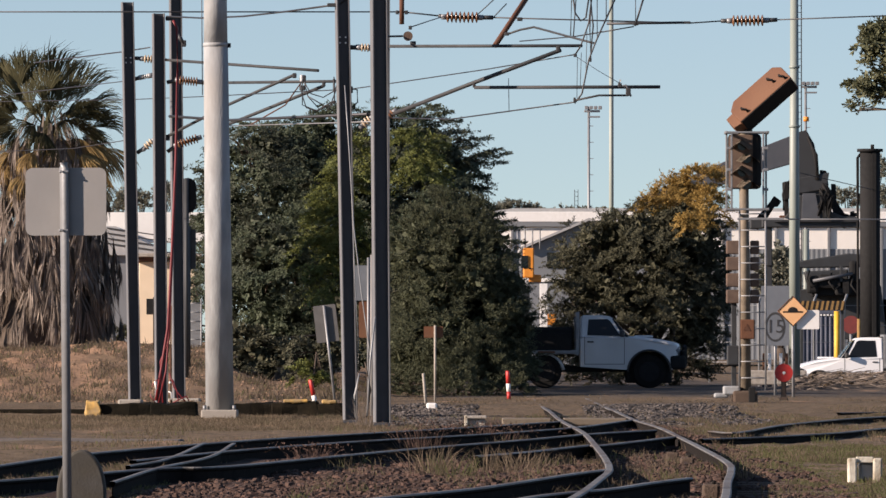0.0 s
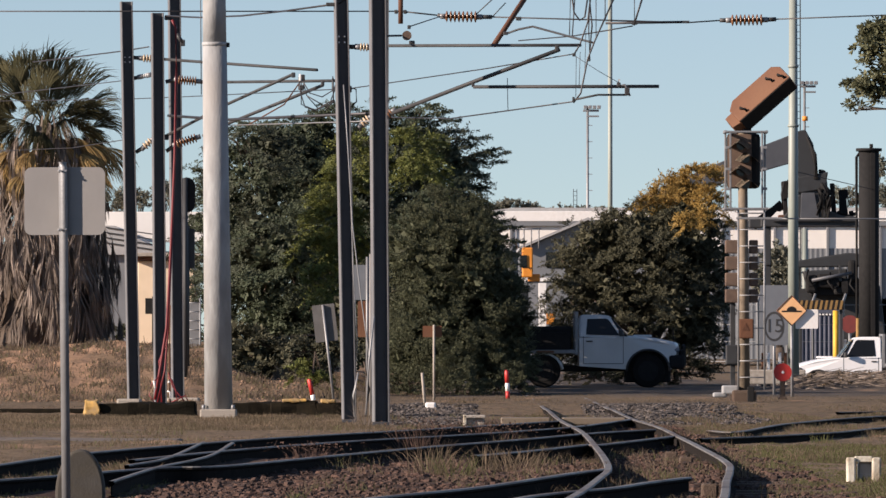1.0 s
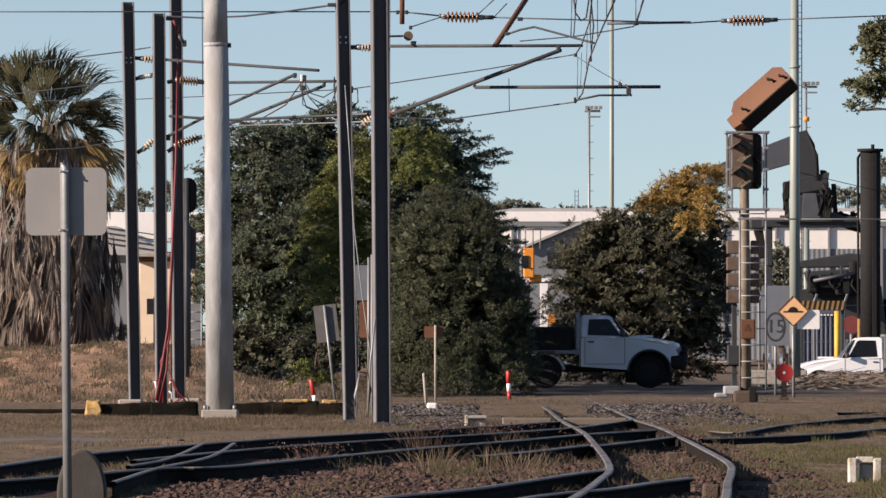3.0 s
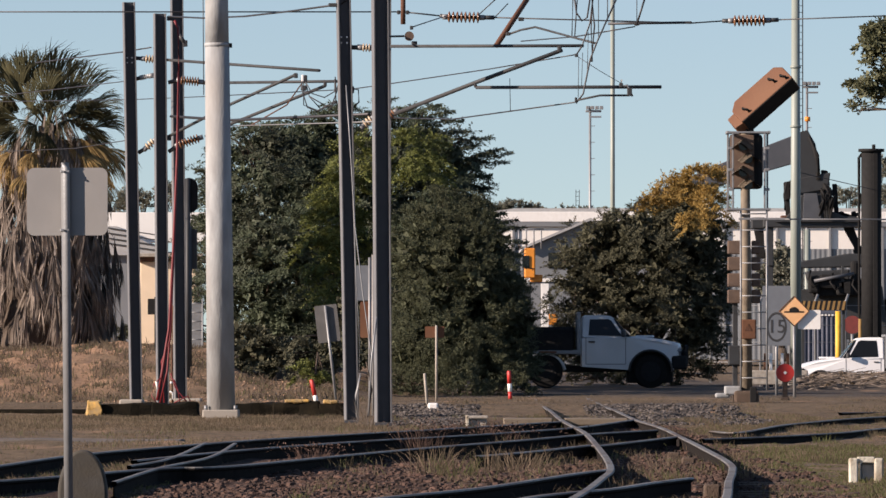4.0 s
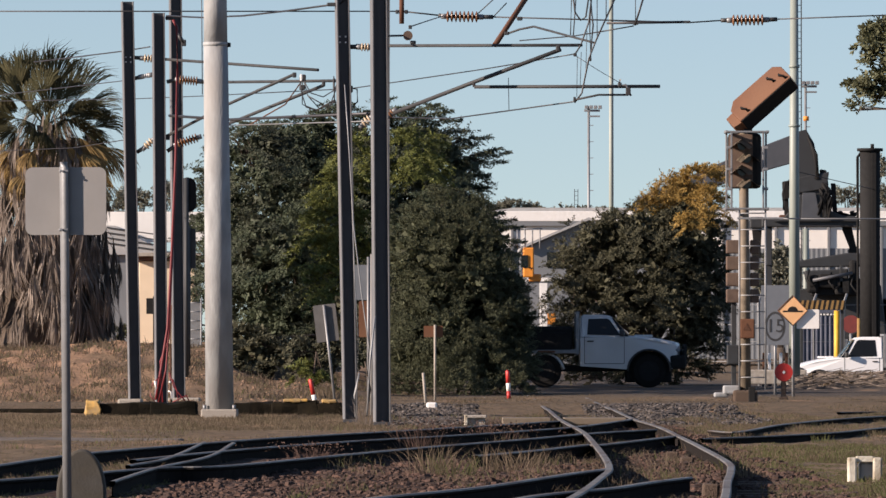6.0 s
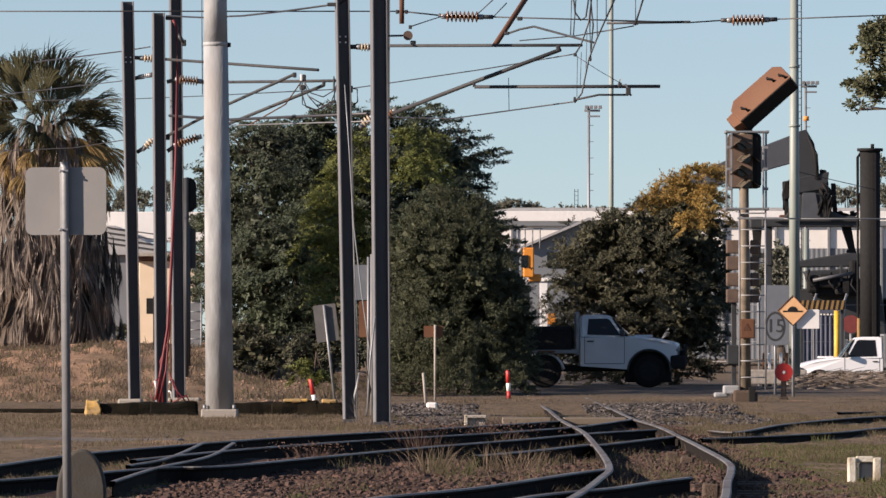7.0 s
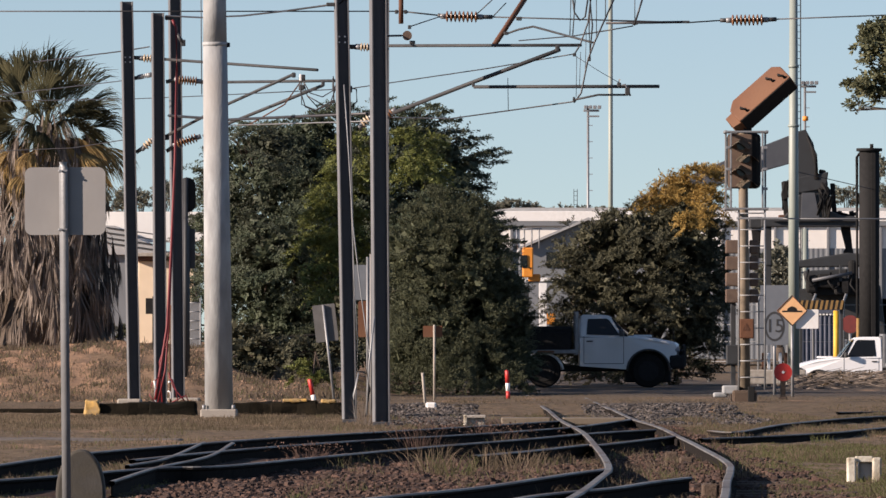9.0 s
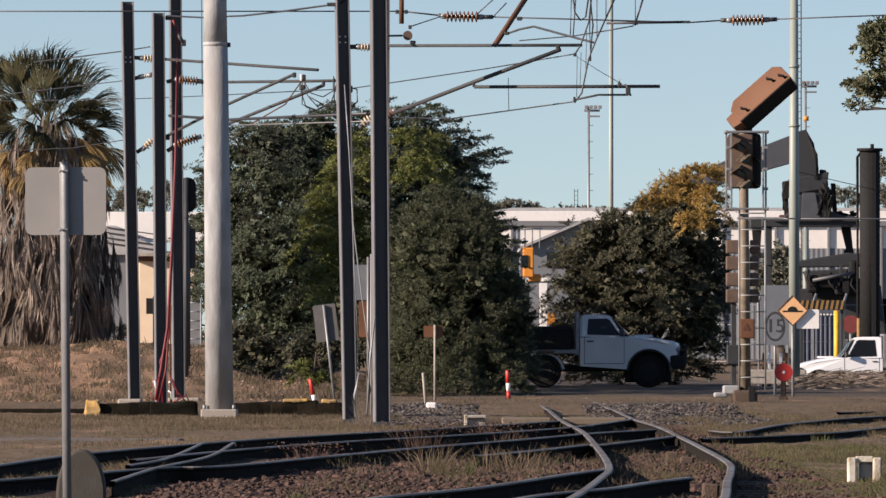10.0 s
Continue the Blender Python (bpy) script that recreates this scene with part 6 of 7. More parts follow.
# ---- sheds and yard ----


def corrugated(bm, x0, x1, z0, z1, y, pitch, depth):
    """A ribbed sheet that faces -y."""
    n = int((x1 - x0) / pitch * 4)
    lo, hi = [], []
    for i in range(n + 1):
        x = x0 + (x1 - x0) * i / n
        yy = y + (depth if (i // 2) % 2 else 0)
        lo.append(bm.verts.new((x, yy, z0)))
        hi.append(bm.verts.new((x, yy, z1)))
    for i in range(n):
        bm.faces.new((lo[i], lo[i + 1], hi[i + 1], hi[i]))
    return bm


def warehouse():
    y = 480.0
    t = thing("warehouse", "long white industrial warehouse with a low roof", "warehouse", (0, y, 0))
    xa, xb = 3.04, 36.64
    eave, top = 9.76, 10.48
    part("wall", B(((xa + xb) / 2, 15, eave / 2), (xb - xa, 30, eave), 0.0), "shedwhite", t)
    part("fascia", B(((xa + xb) / 2, -0.15, (eave + top) / 2), (xb - xa + 1, 0.3, top - eave), 0.03), "white", t)
    # grey strip carries the fascia's shadow as colour
    part("shadow_band", B(((xa + xb) / 2, -0.14, 9.6), (xb - xa, 0.26, 0.4), 0.05), "shedgrey", t, "grey strip painted for the shadow under the fascia")
    part("roof", prism(bmesh.new(), [(xa - 0.5, top - 0.1), (xb + 0.5, top - 0.1), (xb - 2, top + 0.25), (xa + 2, top + 0.25)], 0.05, 30), "roof", t)
    part("lower_wall", corrugated(bmesh.new(), xa, xb, 0, 7.84, -0.06, 0.35, 0.02), "shedgrey", t, "grey ribbed lower cladding")
    for i in range(9):
        x = xa + (xb - xa) * (i + 0.5) / 9
        part("downpipe", B((x, -0.12, eave / 2), (0.2, 0.14, eave), 0.03), "galv", t)
    for i in range(4):
        x = (666 + i * 45) / 25
        part("roller_door", B((x, -0.10, 2.2), (3.2, 0.08, 4.2), 0.02), "signgrey", t, "grey roller door")


warehouse()


def workshop():
    """The grey gabled workshop seen between the trees."""
    y = 352.94
    t = thing("workshop", "grey gabled workshop behind the trees", "building", (0, y, 0))
    x0, x1 = 4.441, 10.765
    eave = 6.099
    part("wall", prism(bmesh.new(), [(x0, 0), (x1, 0), (x1, eave), ((x0 + x1) / 2, eave + 1.4), (x0, eave)], 0, 14), "shedgrey", t)
    for sx in (-1, 1):
        xm = (x0 + x1) / 2
        xe = x0 - 0.4 if sx < 0 else x1 + 0.4
        part("roof", prism(bmesh.new(), [(xe, eave - 0.1), (xm, eave + 1.42), (xm, eave + 1.56), (xe, eave + 0.04)], -0.4, 14.4), "roof", t)
    part("window", B((5.912, -0.05, 5.452), (1.0, 0.08, 0.8), 0.02), "glass", t)
    part("pale_band", B((5.176, -0.06, 4.422), (2.4, 0.06, 0.2), 0.01), "white", t)


workshop()


def yellow_loader():
    t = thing("orange_lift_frame", "orange steel lifting frame in the yard", "lifting frame", (3.5, 272.73, 0))
    z = lambda y: (610 - y) / 44 + 1.04
    part("column", B((-0.15, 0, 1.6), (0.26, 0.5, 3.4), 0.03), "machine", t)
    part("head", B((-0.06, 0, z(465)), (0.44, 0.8, 1.2), 0.05), "liftorange", t)
    part("cab_window", B((-0.22, -0.42, z(463)), (0.28, 0.05, 0.5), 0.02), "glass", t)
    part("arm", B((0.2, 0, z(492)), (0.5, 0.4, 0.3), 0.05), "liftorange", t)
    for i in range(4):
        part("guard_rail", T([(-0.5 + i * 0.3, 0, z(440)), (-0.5 + i * 0.3, 0, z(405))], 0.03, 6), "galv", t)
    part("guard_top", T([(-0.5, 0, z(405)), (0.5, 0, z(405))], 0.03, 6), "galv", t)
    part("foot", B((0.85, 0, z(565)), (0.42, 0.6, 0.45), 0.06), "liftorange", t)


yellow_loader()
wb = thing("white_banner_post", "white upright board with dark faded marks", "sign", (3.248, 219.0, 0))
part("board", B((0, 0, 2.317), (0.255, 0.08, 1.42), 0.01), "white", wb)
part("post", B((0, 0.03, 0.5), (0.12, 0.1, 1.4), 0.01), "galv", wb)
for i in range(5):
    part("mark", B((-0.05 + 0.02 * (i % 2), -0.043, (1.04 + (85 - i * 9) / 54.8)), (0.06, 0.004, 0.05)), "plastic", wb)


def cream_hut():
    y = 181.82
    t = thing("cream_hut", "cream walled hut with a flat brown roof edge", "hut", (0, y, 0))
    x0, x1 = -8.152, -6.652
    top = 3.282
    part("wall", B(((x0 + x1) / 2, 2.5, top / 2), (x1 - x0, 5, top), 0.02), "cream", t)
    part("roof", B(((x0 + x1) / 2, 2.5, 3.373), (x1 - x0 + 0.3, 5.4, 0.16), 0.02), "rust", t)
    part("gutter", B(((x0 + x1) / 2, -0.25, 3.449), (x1 - x0 + 0.4, 0.12, 0.10), 0.02), "footing", t)


cream_hut()


def left_shed():
    y = 260.87
    t = thing("grey_shed", "grey iron shed with a sloping roof", "shed", (0, y, 0))
    x0, x1 = -14.435, -9.87
    part("wall", B(((x0 + x1) / 2, 4, 4.627 / 2), (x1 - x0, 8, 4.627), 0.0), "shedgrey", t)
    part("roof", prism(bmesh.new(), [(x0, 5.649), (-12.587, 5.605), (-10.739, 4.627), (-10.739, 4.475), (x0, 4.518)], -0.3, 8.3), "roof", t)
    part("ridge_wall", B((-12.478, 9, 5.714), (6, 1, 1.2), 0.02), "shedwhite", t)
    for i in range(4):
        part("roof_rib", prism(bmesh.new(), [(-12.913, (1.04 + (208 - 9 * i) / 46)), (-10.957, (1.04 + (195 - 9 * i) / 46)), (-10.957, (1.04 + (193 - 9 * i) / 46)), (-12.913, (1.04 + (206 - 9 * i) / 46))], -0.36, -0.31), "machine", t)


left_shed()
mb = pole_board("black_post_box", "small black box on a thin post beside a mast", "post box", -6.083, 142.86, 0.6, 2.052, 0.19, 0.333, -6.155, 1.85, "black", 0, 0.15, "black")
bs = pole_board("round_back_sign", "dark rounded back of a signal target behind a mast", "signal", -5.159, 136.36, 0.0, 4.392, 0.341, 0.705, -5.136, 4.051, "black", 0, 0.12, "machine", 0, 0.05, 0.48)
gs = pole_board("grey_case", "grey metal case on a post behind a mast", "case", -5.184, 137.93, 0.0, 3.454, 0.253, 0.805, -5.161, 2.994, "machine", 0, 0.2, "machine", 0, 0.05)


def steel_stair():
    t = thing("steel_ladder", "grey steel ladder and cage beside the hut", "ladder", (-5.487, 150.0, 0.0))
    z0, z1 = 0.665, 2.065
    for x in (-0.14, 0.14):
        part("ladder_rail", T([(x, 0, z0 - 0.4), (x, 0, z1)], 0.02, 6), "galv", t)
    for i in range(7):
        z = z0 + (z1 - z0) * (i + 0.5) / 7
        part("rung", T([(-0.14, 0, z), (0.14, 0, z)], 0.014, 6), "galv", t)
    part("back_panel", B((0, 0.2, (z0 + z1) / 2 - 0.1), (0.3, 0.05, z1 - z0), 0.01), "galv", t)


steel_stair()


def light_pole(name, label, x, y, ztop, r0, r1, material="poleblue", z0=0.0):
    t = thing(name, label, "light pole", (x, y, z0), group="yard light poles")
    part("shaft", T([(0, 0, 0), (0, 0, ztop - z0)], [r0, r1], 18), material, t)
    return t


lp = light_pole("light_pole", "thick pale steel lighting pole in the yard", 9.424, 181.82, 10.737, 0.159, 0.106)
part("collar", T([(0, 0, 8.464), (0, 0, 8.54)], 0.144, 18), "poleblue", lp)
part("collar", T([(0, 0, 6.873), (0, 0, 6.934)], 0.152, 18), "poleblue", lp)
part("base_plate", B((0, 0, 0.0), (0.45, 0.45, 0.3), 0.04), "footing", lp)
light_pole("pale_post", "pale green steel post behind the machine", 16.05, 300.0, 6.17, 0.15, 0.15)
light_pole("tall_light_pole", "tall slim white lighting pole far in the yard", 11.462, 461.54, 25.655, 0.165, 0.146, "poleblue")


def flood_mast(x, s_y, ztop, s, label):
    t = light_pole("floodlight_mast", label, x, s_y, ztop, 2.6 / s, 2.2 / s, "galv")
    h = ztop
    part("cross_arm", B((6 / s, 0, h - 8 / s), (28 / s, 0.2, 4 / s), 0.02), "galv", t)
    part("lower_arm", B((9 / s, 0, h - 18 / s), (22 / s, 0.2, 3 / s), 0.02), "galv", t)
    for i in range(4):
        part("floodlight", B(((-4 + i * 8) / s, -0.2, h - 2 / s), (6.5 / s, 0.4, 6 / s), 0.03), "galv", t)
    for i in range(int(h / 1.2)):
        part("mast_step", B((5 / s, 0, i * 1.2 + 0.4), (7 / s, 0.1, 1.2 / s), 0.0), "galv", t)


flood_mast(10.75, 500.0, 18.623, 24, "slim floodlight mast with four lamps far away")
flood_mast(22.929, 428.57, 17.647, 28, "slim floodlight mast with lamps behind the machine")


def lattice_mast(x, y, z0, z1, w, label):
    t = thing("lattice_mast", label, "mast", (x, y, 0), group="lattice masts")
    for sx in (-1, 1):
        for sy in (-1, 1):
            part("leg", B((sx * w / 2, sy * w / 2, (z0 + z1) / 2), (w * 0.16, w * 0.16, z1 - z0)), "machine", t)
    n = int((z1 - z0) / (w * 1.3))
    for i in range(n):
        z = z0 + (i + 0.5) * (z1 - z0) / n
        part("rung", B((0, -w / 2, z), (w, w * 0.12, w * 0.12)), "machine", t)


tagged(part("beacon", T([(22.964, 428.57, 15.183), (22.964, 428.57, 15.469)], 0.179, 12), "liftorange"), "small orange beacon on the floodlight mast", "beacon")
lattice_mast(15.75, 300.0, 0, 16.79, 0.225, "tall thin lattice mast behind the lighting pole")
lattice_mast(10.727, 545.45, 0, 13.54, 0.273, "thin lattice radio mast beyond the sheds")


def reach_stacker():
    """Container handler: boom rising to the rear, cab, mast and spreader."""
    cy = 285.71
    t = thing("container_handler", "dark grey container handling machine with a raised boom", "container handler", (15.619, cy, 0))

    def q(x, y, d=0.0):
        return Vector(((x - 1440) / 42, d, (610 - y) / 42 + 1.04))

    def slab(nm, pts, d0, d1, material, bevel=0.03, label=""):
        return part(nm, prism(bmesh.new(), [(q(x, y).x, q(x, y).z) for x, y in pts], d0, d1, bevel), material, t, label)
    slab("boom", [(1110, 372), (1130, 350), (1290, 282), (1404, 238), (1420, 240), (1416, 285), (1300, 318), (1150, 378)], -0.5, 0.5, "boom")
    slab("boom_head", [(1402, 236), (1426, 230), (1440, 255), (1448, 300), (1444, 330), (1404, 332), (1402, 290)], -0.6, 0.6, "machine")
    for i in range(6):
        part("hose", T([q(1428 + i * 1.5, 242 + i * 3, -0.65), q(1444, 275 + i * 4, -0.8), q(1447 - i, 318, -0.7)], 0.05, 6), "black", t)
    slab("turntable", [(1396, 318), (1466, 305), (1462, 335), (1400, 345)], -0.7, 0.7, "machine", 0.04)
    slab("winch", [(1450, 300), (1462, 302), (1466, 330), (1452, 330)], -0.5, -0.1, "black", 0.06)
    slab("lower_column", [(1414, 335), (1460, 335), (1472, 388), (1400, 388)], -0.6, 0.6, "machine", 0.04)
    for x0, x1 in ((1386, 1392), (1470, 1478)):
        slab("hydraulic_ram", [(x0, 325), (x0 + 8, 325), (x1 + 4, 385), (x1 - 4, 385)], -0.4, -0.1, "black", 0.03)
    slab("ram_head", [(1384, 322), (1396, 320), (1396, 352), (1386, 356)], -0.5, 0.0, "black", 0.05)
    slab("spreader", [(1348, 386), (1520, 386), (1520, 402), (1348, 402)], -0.5, 0.5, "machine", 0.04)
    slab("rust_edge", [(1380, 381), (1480, 381), (1480, 386), (1380, 386)], -0.52, 0.5, "rust", 0.01)
    slab("spreader_leg", [(1354, 402), (1366, 402), (1366, 470), (1356, 470)], -0.3, 0.3, "machine", 0.03)
    slab("arm", [(1412, 462), (1500, 448), (1530, 450), (1530, 472), (1412, 474)], -0.6, 0.6, "machine", 0.05)
    slab("engine", [(1430, 500), (1520, 492), (1524, 524), (1436, 524)], -0.8, 0.8, "black", 0.06)
    slab("engine_cover", [(1422, 480), (1500, 476), (1500, 500), (1428, 502)], -0.7, 0.4, "machine", 0.06)
    slab("body", [(1400, 512), (1560, 505), (1570, 600), (1400, 600)], 0.2, 2.0, "machine", 0.05)
    rng = random.Random(12)
    slab("base_skirt", [(1368, 393), (1384, 388), (1404, 366), (1414, 345), (1450, 345), (1464, 372), (1490, 382), (1516, 384), (1516, 393)], -0.66, -0.2, "machine", 0.03)
    slab("pale_plate", [(1419, 342), (1442, 342), (1450, 386), (1417, 386)], -0.72, -0.66, "boom", 0.01)
    for i in range(16):
        x, y = rng.uniform(1446, 1464), rng.uniform(322, 340)
        part("hose", T([q(x, y, -0.8), q(x + rng.uniform(4, 16), y + rng.uniform(6, 20), -1.0), q(x + rng.uniform(-4, 10), y + rng.uniform(30, 50), -0.8)], rng.uniform(0.03, 0.07), 6), "black", t)
    for i in range(10):
        x = rng.uniform(1470, 1512)
        part("top_fitting", B(q(x, rng.uniform(376, 385), -0.4), (rng.uniform(0.1, 0.4), 0.3, rng.uniform(0.06, 0.2)), 0.03, Matrix.Rotation(rng.uniform(-0.5, 0.5), 3, 'Y')), "black", t)
    part("hose", T([q(1389, 322, -0.6), q(1384, 345, -0.7), q(1386, 372, -0.6)], 0.05, 6), "black", t)
    for x, y, w, h in ((1436, 503, 0.5, 0.75), (1462, 498, 0.8, 0.6), (1490, 508, 0.7, 0.7), (1508, 480, 0.35, 0.9)):
        part("engine_fitting", B(q(x, y, -0.9), (w, 0.4, h), 0.12), "black", t)
    for i in (0, 3, 6):
        x, y = 1430 + i * 13, 478 + (i * 7) % 16
        part("hose", T([q(x, y, -1.1), q(x - 5, y + 16, -1.2), q(x + 4, y + 30, -1.2), q(x + 14, y + 24, -1.1)], 0.045, 6), "black", t)
    part("cross_rod", T([q(1436, 497, -1.2), q(1506, 484, -1.2)], 0.075, 10), "boom", t, "grey hydraulic rod")
    slab("arm_strut", [(1484, 470), (1489, 470), (1489, 510), (1484, 510)], -1.1, -0.9, "machine", 0.01)
    slab("side_panel", [(1355, 470), (1366, 470), (1366, 600), (1355, 600)], -0.2, 0.2, "machine", 0.02)
    for x in (1430, 1530):
        part("road_wheel", T([q(x, 618, -0.9), q(x, 618, -0.3)], 0.8, 24), "rubber", t)
    # side legs of the spreader, hinged at its ends
    legs = []
    for px, py in ((1341, 397), (1498, 395)):
        bm = prism(bmesh.new(), [(-0.15, -0.16), (0.25, -0.20), (1.05, -0.13), (1.15, -0.24), (1.42, -0.22), (1.42, 0.16), (1.05, 0.15), (0.25, 0.20), (-0.15, 0.16)], -0.16, 0.16, 0.03)
        leg = part("folding_leg", bm, "black", t, "black folding spreader leg")
        leg.matrix_basis = Matrix.Translation(q(px, py, 0.70))
        legs.append(leg)
    slab("spreader_end", [(1328, 384), (1352, 384), (1352, 404), (1328, 404)], 0.0, 0.95, "machine", 0.04)
    return legs


left_leg, right_leg = reach_stacker()


def mast_cylinder():
    t = thing("loader_mast", "thick black upright loader mast with a cap", "loader mast", (14.538, 230.77, 0))
    z0, z1 = 0.5, 7.617
    part("mast_tube", T([(0, 0, z0), (0, 0, z1)], 0.346, 20), "black", t)
    part("inner_rail", B((0.115, -0.346, (z0 + z1) / 2), (0.154, 0.06, z1 - z0), 0.01), "black", t)
    part("cap", T([(0, 0, z1), (0, 0, z1 + 0.10)], 0.442, 20), "black", t)
    part("cap_peg", T([(0.08, 0, z1 + 0.1), (0.08, 0, z1 + 0.25)], 0.06, 10), "black", t)
    part("side_pipe", T([(-0.423, 0, z0), (-0.423, 0, z1 - 0.2), (-0.308, 0, z1 - 0.05)], 0.05, 8), "black", t)
    part("foot", B((0, 0, 0.3), (1.6, 1.4, 0.7), 0.05), "black", t)


mast_cylinder()


def container():
    y = 240.0
    t = thing("shipping_container", "blue-grey ribbed shipping container with faded white lettering", "container", (13.22, y, 0))
    w, z0, z1 = 1.6, -0.4, 2.2
    part("body", B((0, 1.3, (z0 + z1) / 2), (w, 2.4, z1 - z0 - 0.02), 0.02), "contblue", t)
    part("ribbed_side", corrugated(bmesh.new(), -w / 2, w / 2, z0, z1 - 0.1, 0.03, 0.16, 0.05), "contblue", t)
    for z in (z0, z1):
        part("side_rail", B((0, 0.05, z), (w + 0.1, 0.12, 0.12), 0.01), "contblue", t)
    for sx in (-1, 1):
        part("corner_post", B((sx * w / 2, 0.05, (z0 + z1) / 2), (0.14, 0.14, z1 - z0), 0.01), "contblue", t)
    for i in range(6):
        part("lettering_bar", B(((2 + i * 6) / 50, 0.015, 2.12), (0.075, 0.02, 0.09)), "white", t, "white lettering bar")


container()


def striped_beam():
    t = thing("striped_beam", "yellow and black striped safety beam", "beam", (12.426, 222.22, 0))
    z = 2.336
    w = 1.481
    part("beam", B((0, 0, z), (w, 0.15, 0.30), 0.01), "black", t)
    n = 9
    for i in range(n):
        x = -w / 2 + (i + 0.5) * w / n
        part("stripe", prism(bmesh.new(), [(x - 0.07, z - 0.15), (x + 0.01, z - 0.15), (x + 0.07, z + 0.15), (x - 0.01, z + 0.15)], -0.080, -0.076), "dullyellow", t)
    for sx in (-1, 1):
        part("leg", B((sx * w * 0.45, 0.1, z / 2 - 0.2), (0.1, 0.1, z + 0.3), 0.01), "machine", t)


striped_beam()
yp = thing("yellow_post", "yellow steel guard post", "post", (12.673, 218.18, -0.4))
part("post_tube", T([(0, 0, 0), (0, 0, 2.131 + 0.4)], 0.091, 14), "yellow", yp)
yp2 = thing("yellow_post", "yellow steel guard post", "post", (13.63, 222.22, -0.4))
part("post_tube", T([(0, 0, 0), (0, 0, 1.9 + 0.4)], 0.06, 14), "dullyellow", yp2)
rd = thing("red_round_sign", "faded red round sign on a post, darkened for shade", "sign", (13.623, 226.42, -0.4))
part("disc", T([(0, -0.02, 1.719 + 0.4), (0, 0.02, 1.719 + 0.4)], 0.30, 26), "fadedred", rd)
part("post", T([(0, 0.06, 0), (0, 0.06, 1.719 + 0.4)], 0.05, 8), "galv", rd)


def fence():
    t = thing("wire_fence", "chain wire fence with bent steel posts", "fence", (0, 0, 0), kind="structure")
    for x in (1255, 1300, 1343, 1395, 1440, 1494, 1550):
        X = (x - 784) / 51
        part("fence_post", T([(X, 235.29, -0.5), (X, 235.29, 2.511), (X + 0.10, 235.29, 2.805)], 0.045, 8), "galv", t)
    for y in (540, 575, 605, 640):
        part("fence_wire", T([(8.941, 235.29, 1.04 + (610 - y) / 51), (15.608, 235.29, 1.04 + (610 - y) / 51)], 0.012, 5), "galv", t)


fence()


def barriers():
    rng = random.Random(3)
    for i in range(7):
        x = (1352 + i * 10 - 784) / 60
        t = thing("barrier_board", "small orange and white upright barrier board", "barrier", (x, 200.0, -0.2), "barrier boards")
        part("upright", B((0, 0, 0.62), (0.09, 0.04, 0.75), 0.01), "white" if i % 2 else "orange", t)
        part("foot", B((0, 0, 0.12), (0.12, 0.3, 0.3), 0.02), "machine", t)
    t = thing("low_wall", "low pale concrete edging beyond the road", "wall", (9.639, 196.72, -0.2))
    part("block", B((0, 0, 0.3), (1.803, 0.4, 0.42), 0.03), "footing", t)


barriers()

# ---- grass, stones, litter ----


def blades(name, rng, spots, n, h, material, label, lean=0.45, width=0.0042):
    """Single grass blades; spots gives a place for each."""
    vs, fs = [], []
    for _ in range(n):
        x, y, k = spots(rng)
        if k <= 0:
            continue
        z = ground_z(x, y) - 0.01
        L = h * rng.uniform(0.4, 1.2) * k
        a = rng.uniform(0, math.tau)
        dx, dy = math.cos(a), math.sin(a)
        ln = L * lean * rng.uniform(0.2, 1.4)
        w = width * rng.uniform(0.7, 1.5)
        i = len(vs)
        vs += [(x - w, y, z), (x + w, y, z), (x + dx * ln * 0.4 + w * 0.7, y + dy * ln * 0.4, z + L * 0.6), (x + dx * ln * 0.4 - w * 0.7, y + dy * ln * 0.4, z + L * 0.6), (x + dx * ln, y + dy * ln, z + L * 0.95)]
        fs += [(i, i + 1, i + 2, i + 3), (i + 3, i + 2, i + 4)]
    ob = quads(name, vs, fs, material)
    return tagged(ob, label, "grass", kind="stuff")


def patchy(x, y, f=0.5):
    return noise.noise((x * 0.9, y * 0.22, 11)) * 0.6 + noise.noise((x * 2.5, y * 0.8, 13)) * 0.4


def verge(rng):
    y = rng.uniform(50, 118)
    half = y / 12000 * 830
    x = rng.uniform(-half, half)
    centre = 1.5
    k = 0.3 + 1.5 * patchy(x, y)
    on_track = -1.6 - max(0, 95 - y) * 0.07 < x - centre < 1.6
    if on_track:
        k -= 1.05
    return x, y, max(0, k)


def near_right(rng):
    y = rng.uniform(43, 80)
    x = rng.uniform(2.9, y / 12000 * 830)
    return x, y, max(0, 0.45 + 1.5 * patchy(x, y))


def mast_strip(rng):
    y = rng.uniform(92, 111)
    x = rng.uniform(-7.5, -0.8)
    return x, y, 0.7 + 0.5 * patchy(x, y)


def bank(rng):
    y = rng.uniform(118, 150)
    x = rng.uniform(-10.5, 1.5)
    return x, y, max(0, 0.35 + patchy(x, y))


g_rng = random.Random(77)
blades("dry_grass", g_rng, verge, 58000, 0.07, "straw", "short dry straw grass between the tracks")
blades("dry_grass", g_rng, near_right, 26000, 0.07, "straw", "dry straw grass beside the track")
blades("green_grass", g_rng, near_right, 20000, 0.08, "grass", "patches of greener grass beside the track")
blades("dry_grass", g_rng, mast_strip, 22000, 0.09, "straw", "pale dry grass along the kerb")
blades("dry_grass", g_rng, bank, 6000, 0.11, "straw", "sparse dry grass on the earth bank")
blades("green_grass", g_rng, verge, 9000, 0.06, "grass", "thin green grass between the tracks")


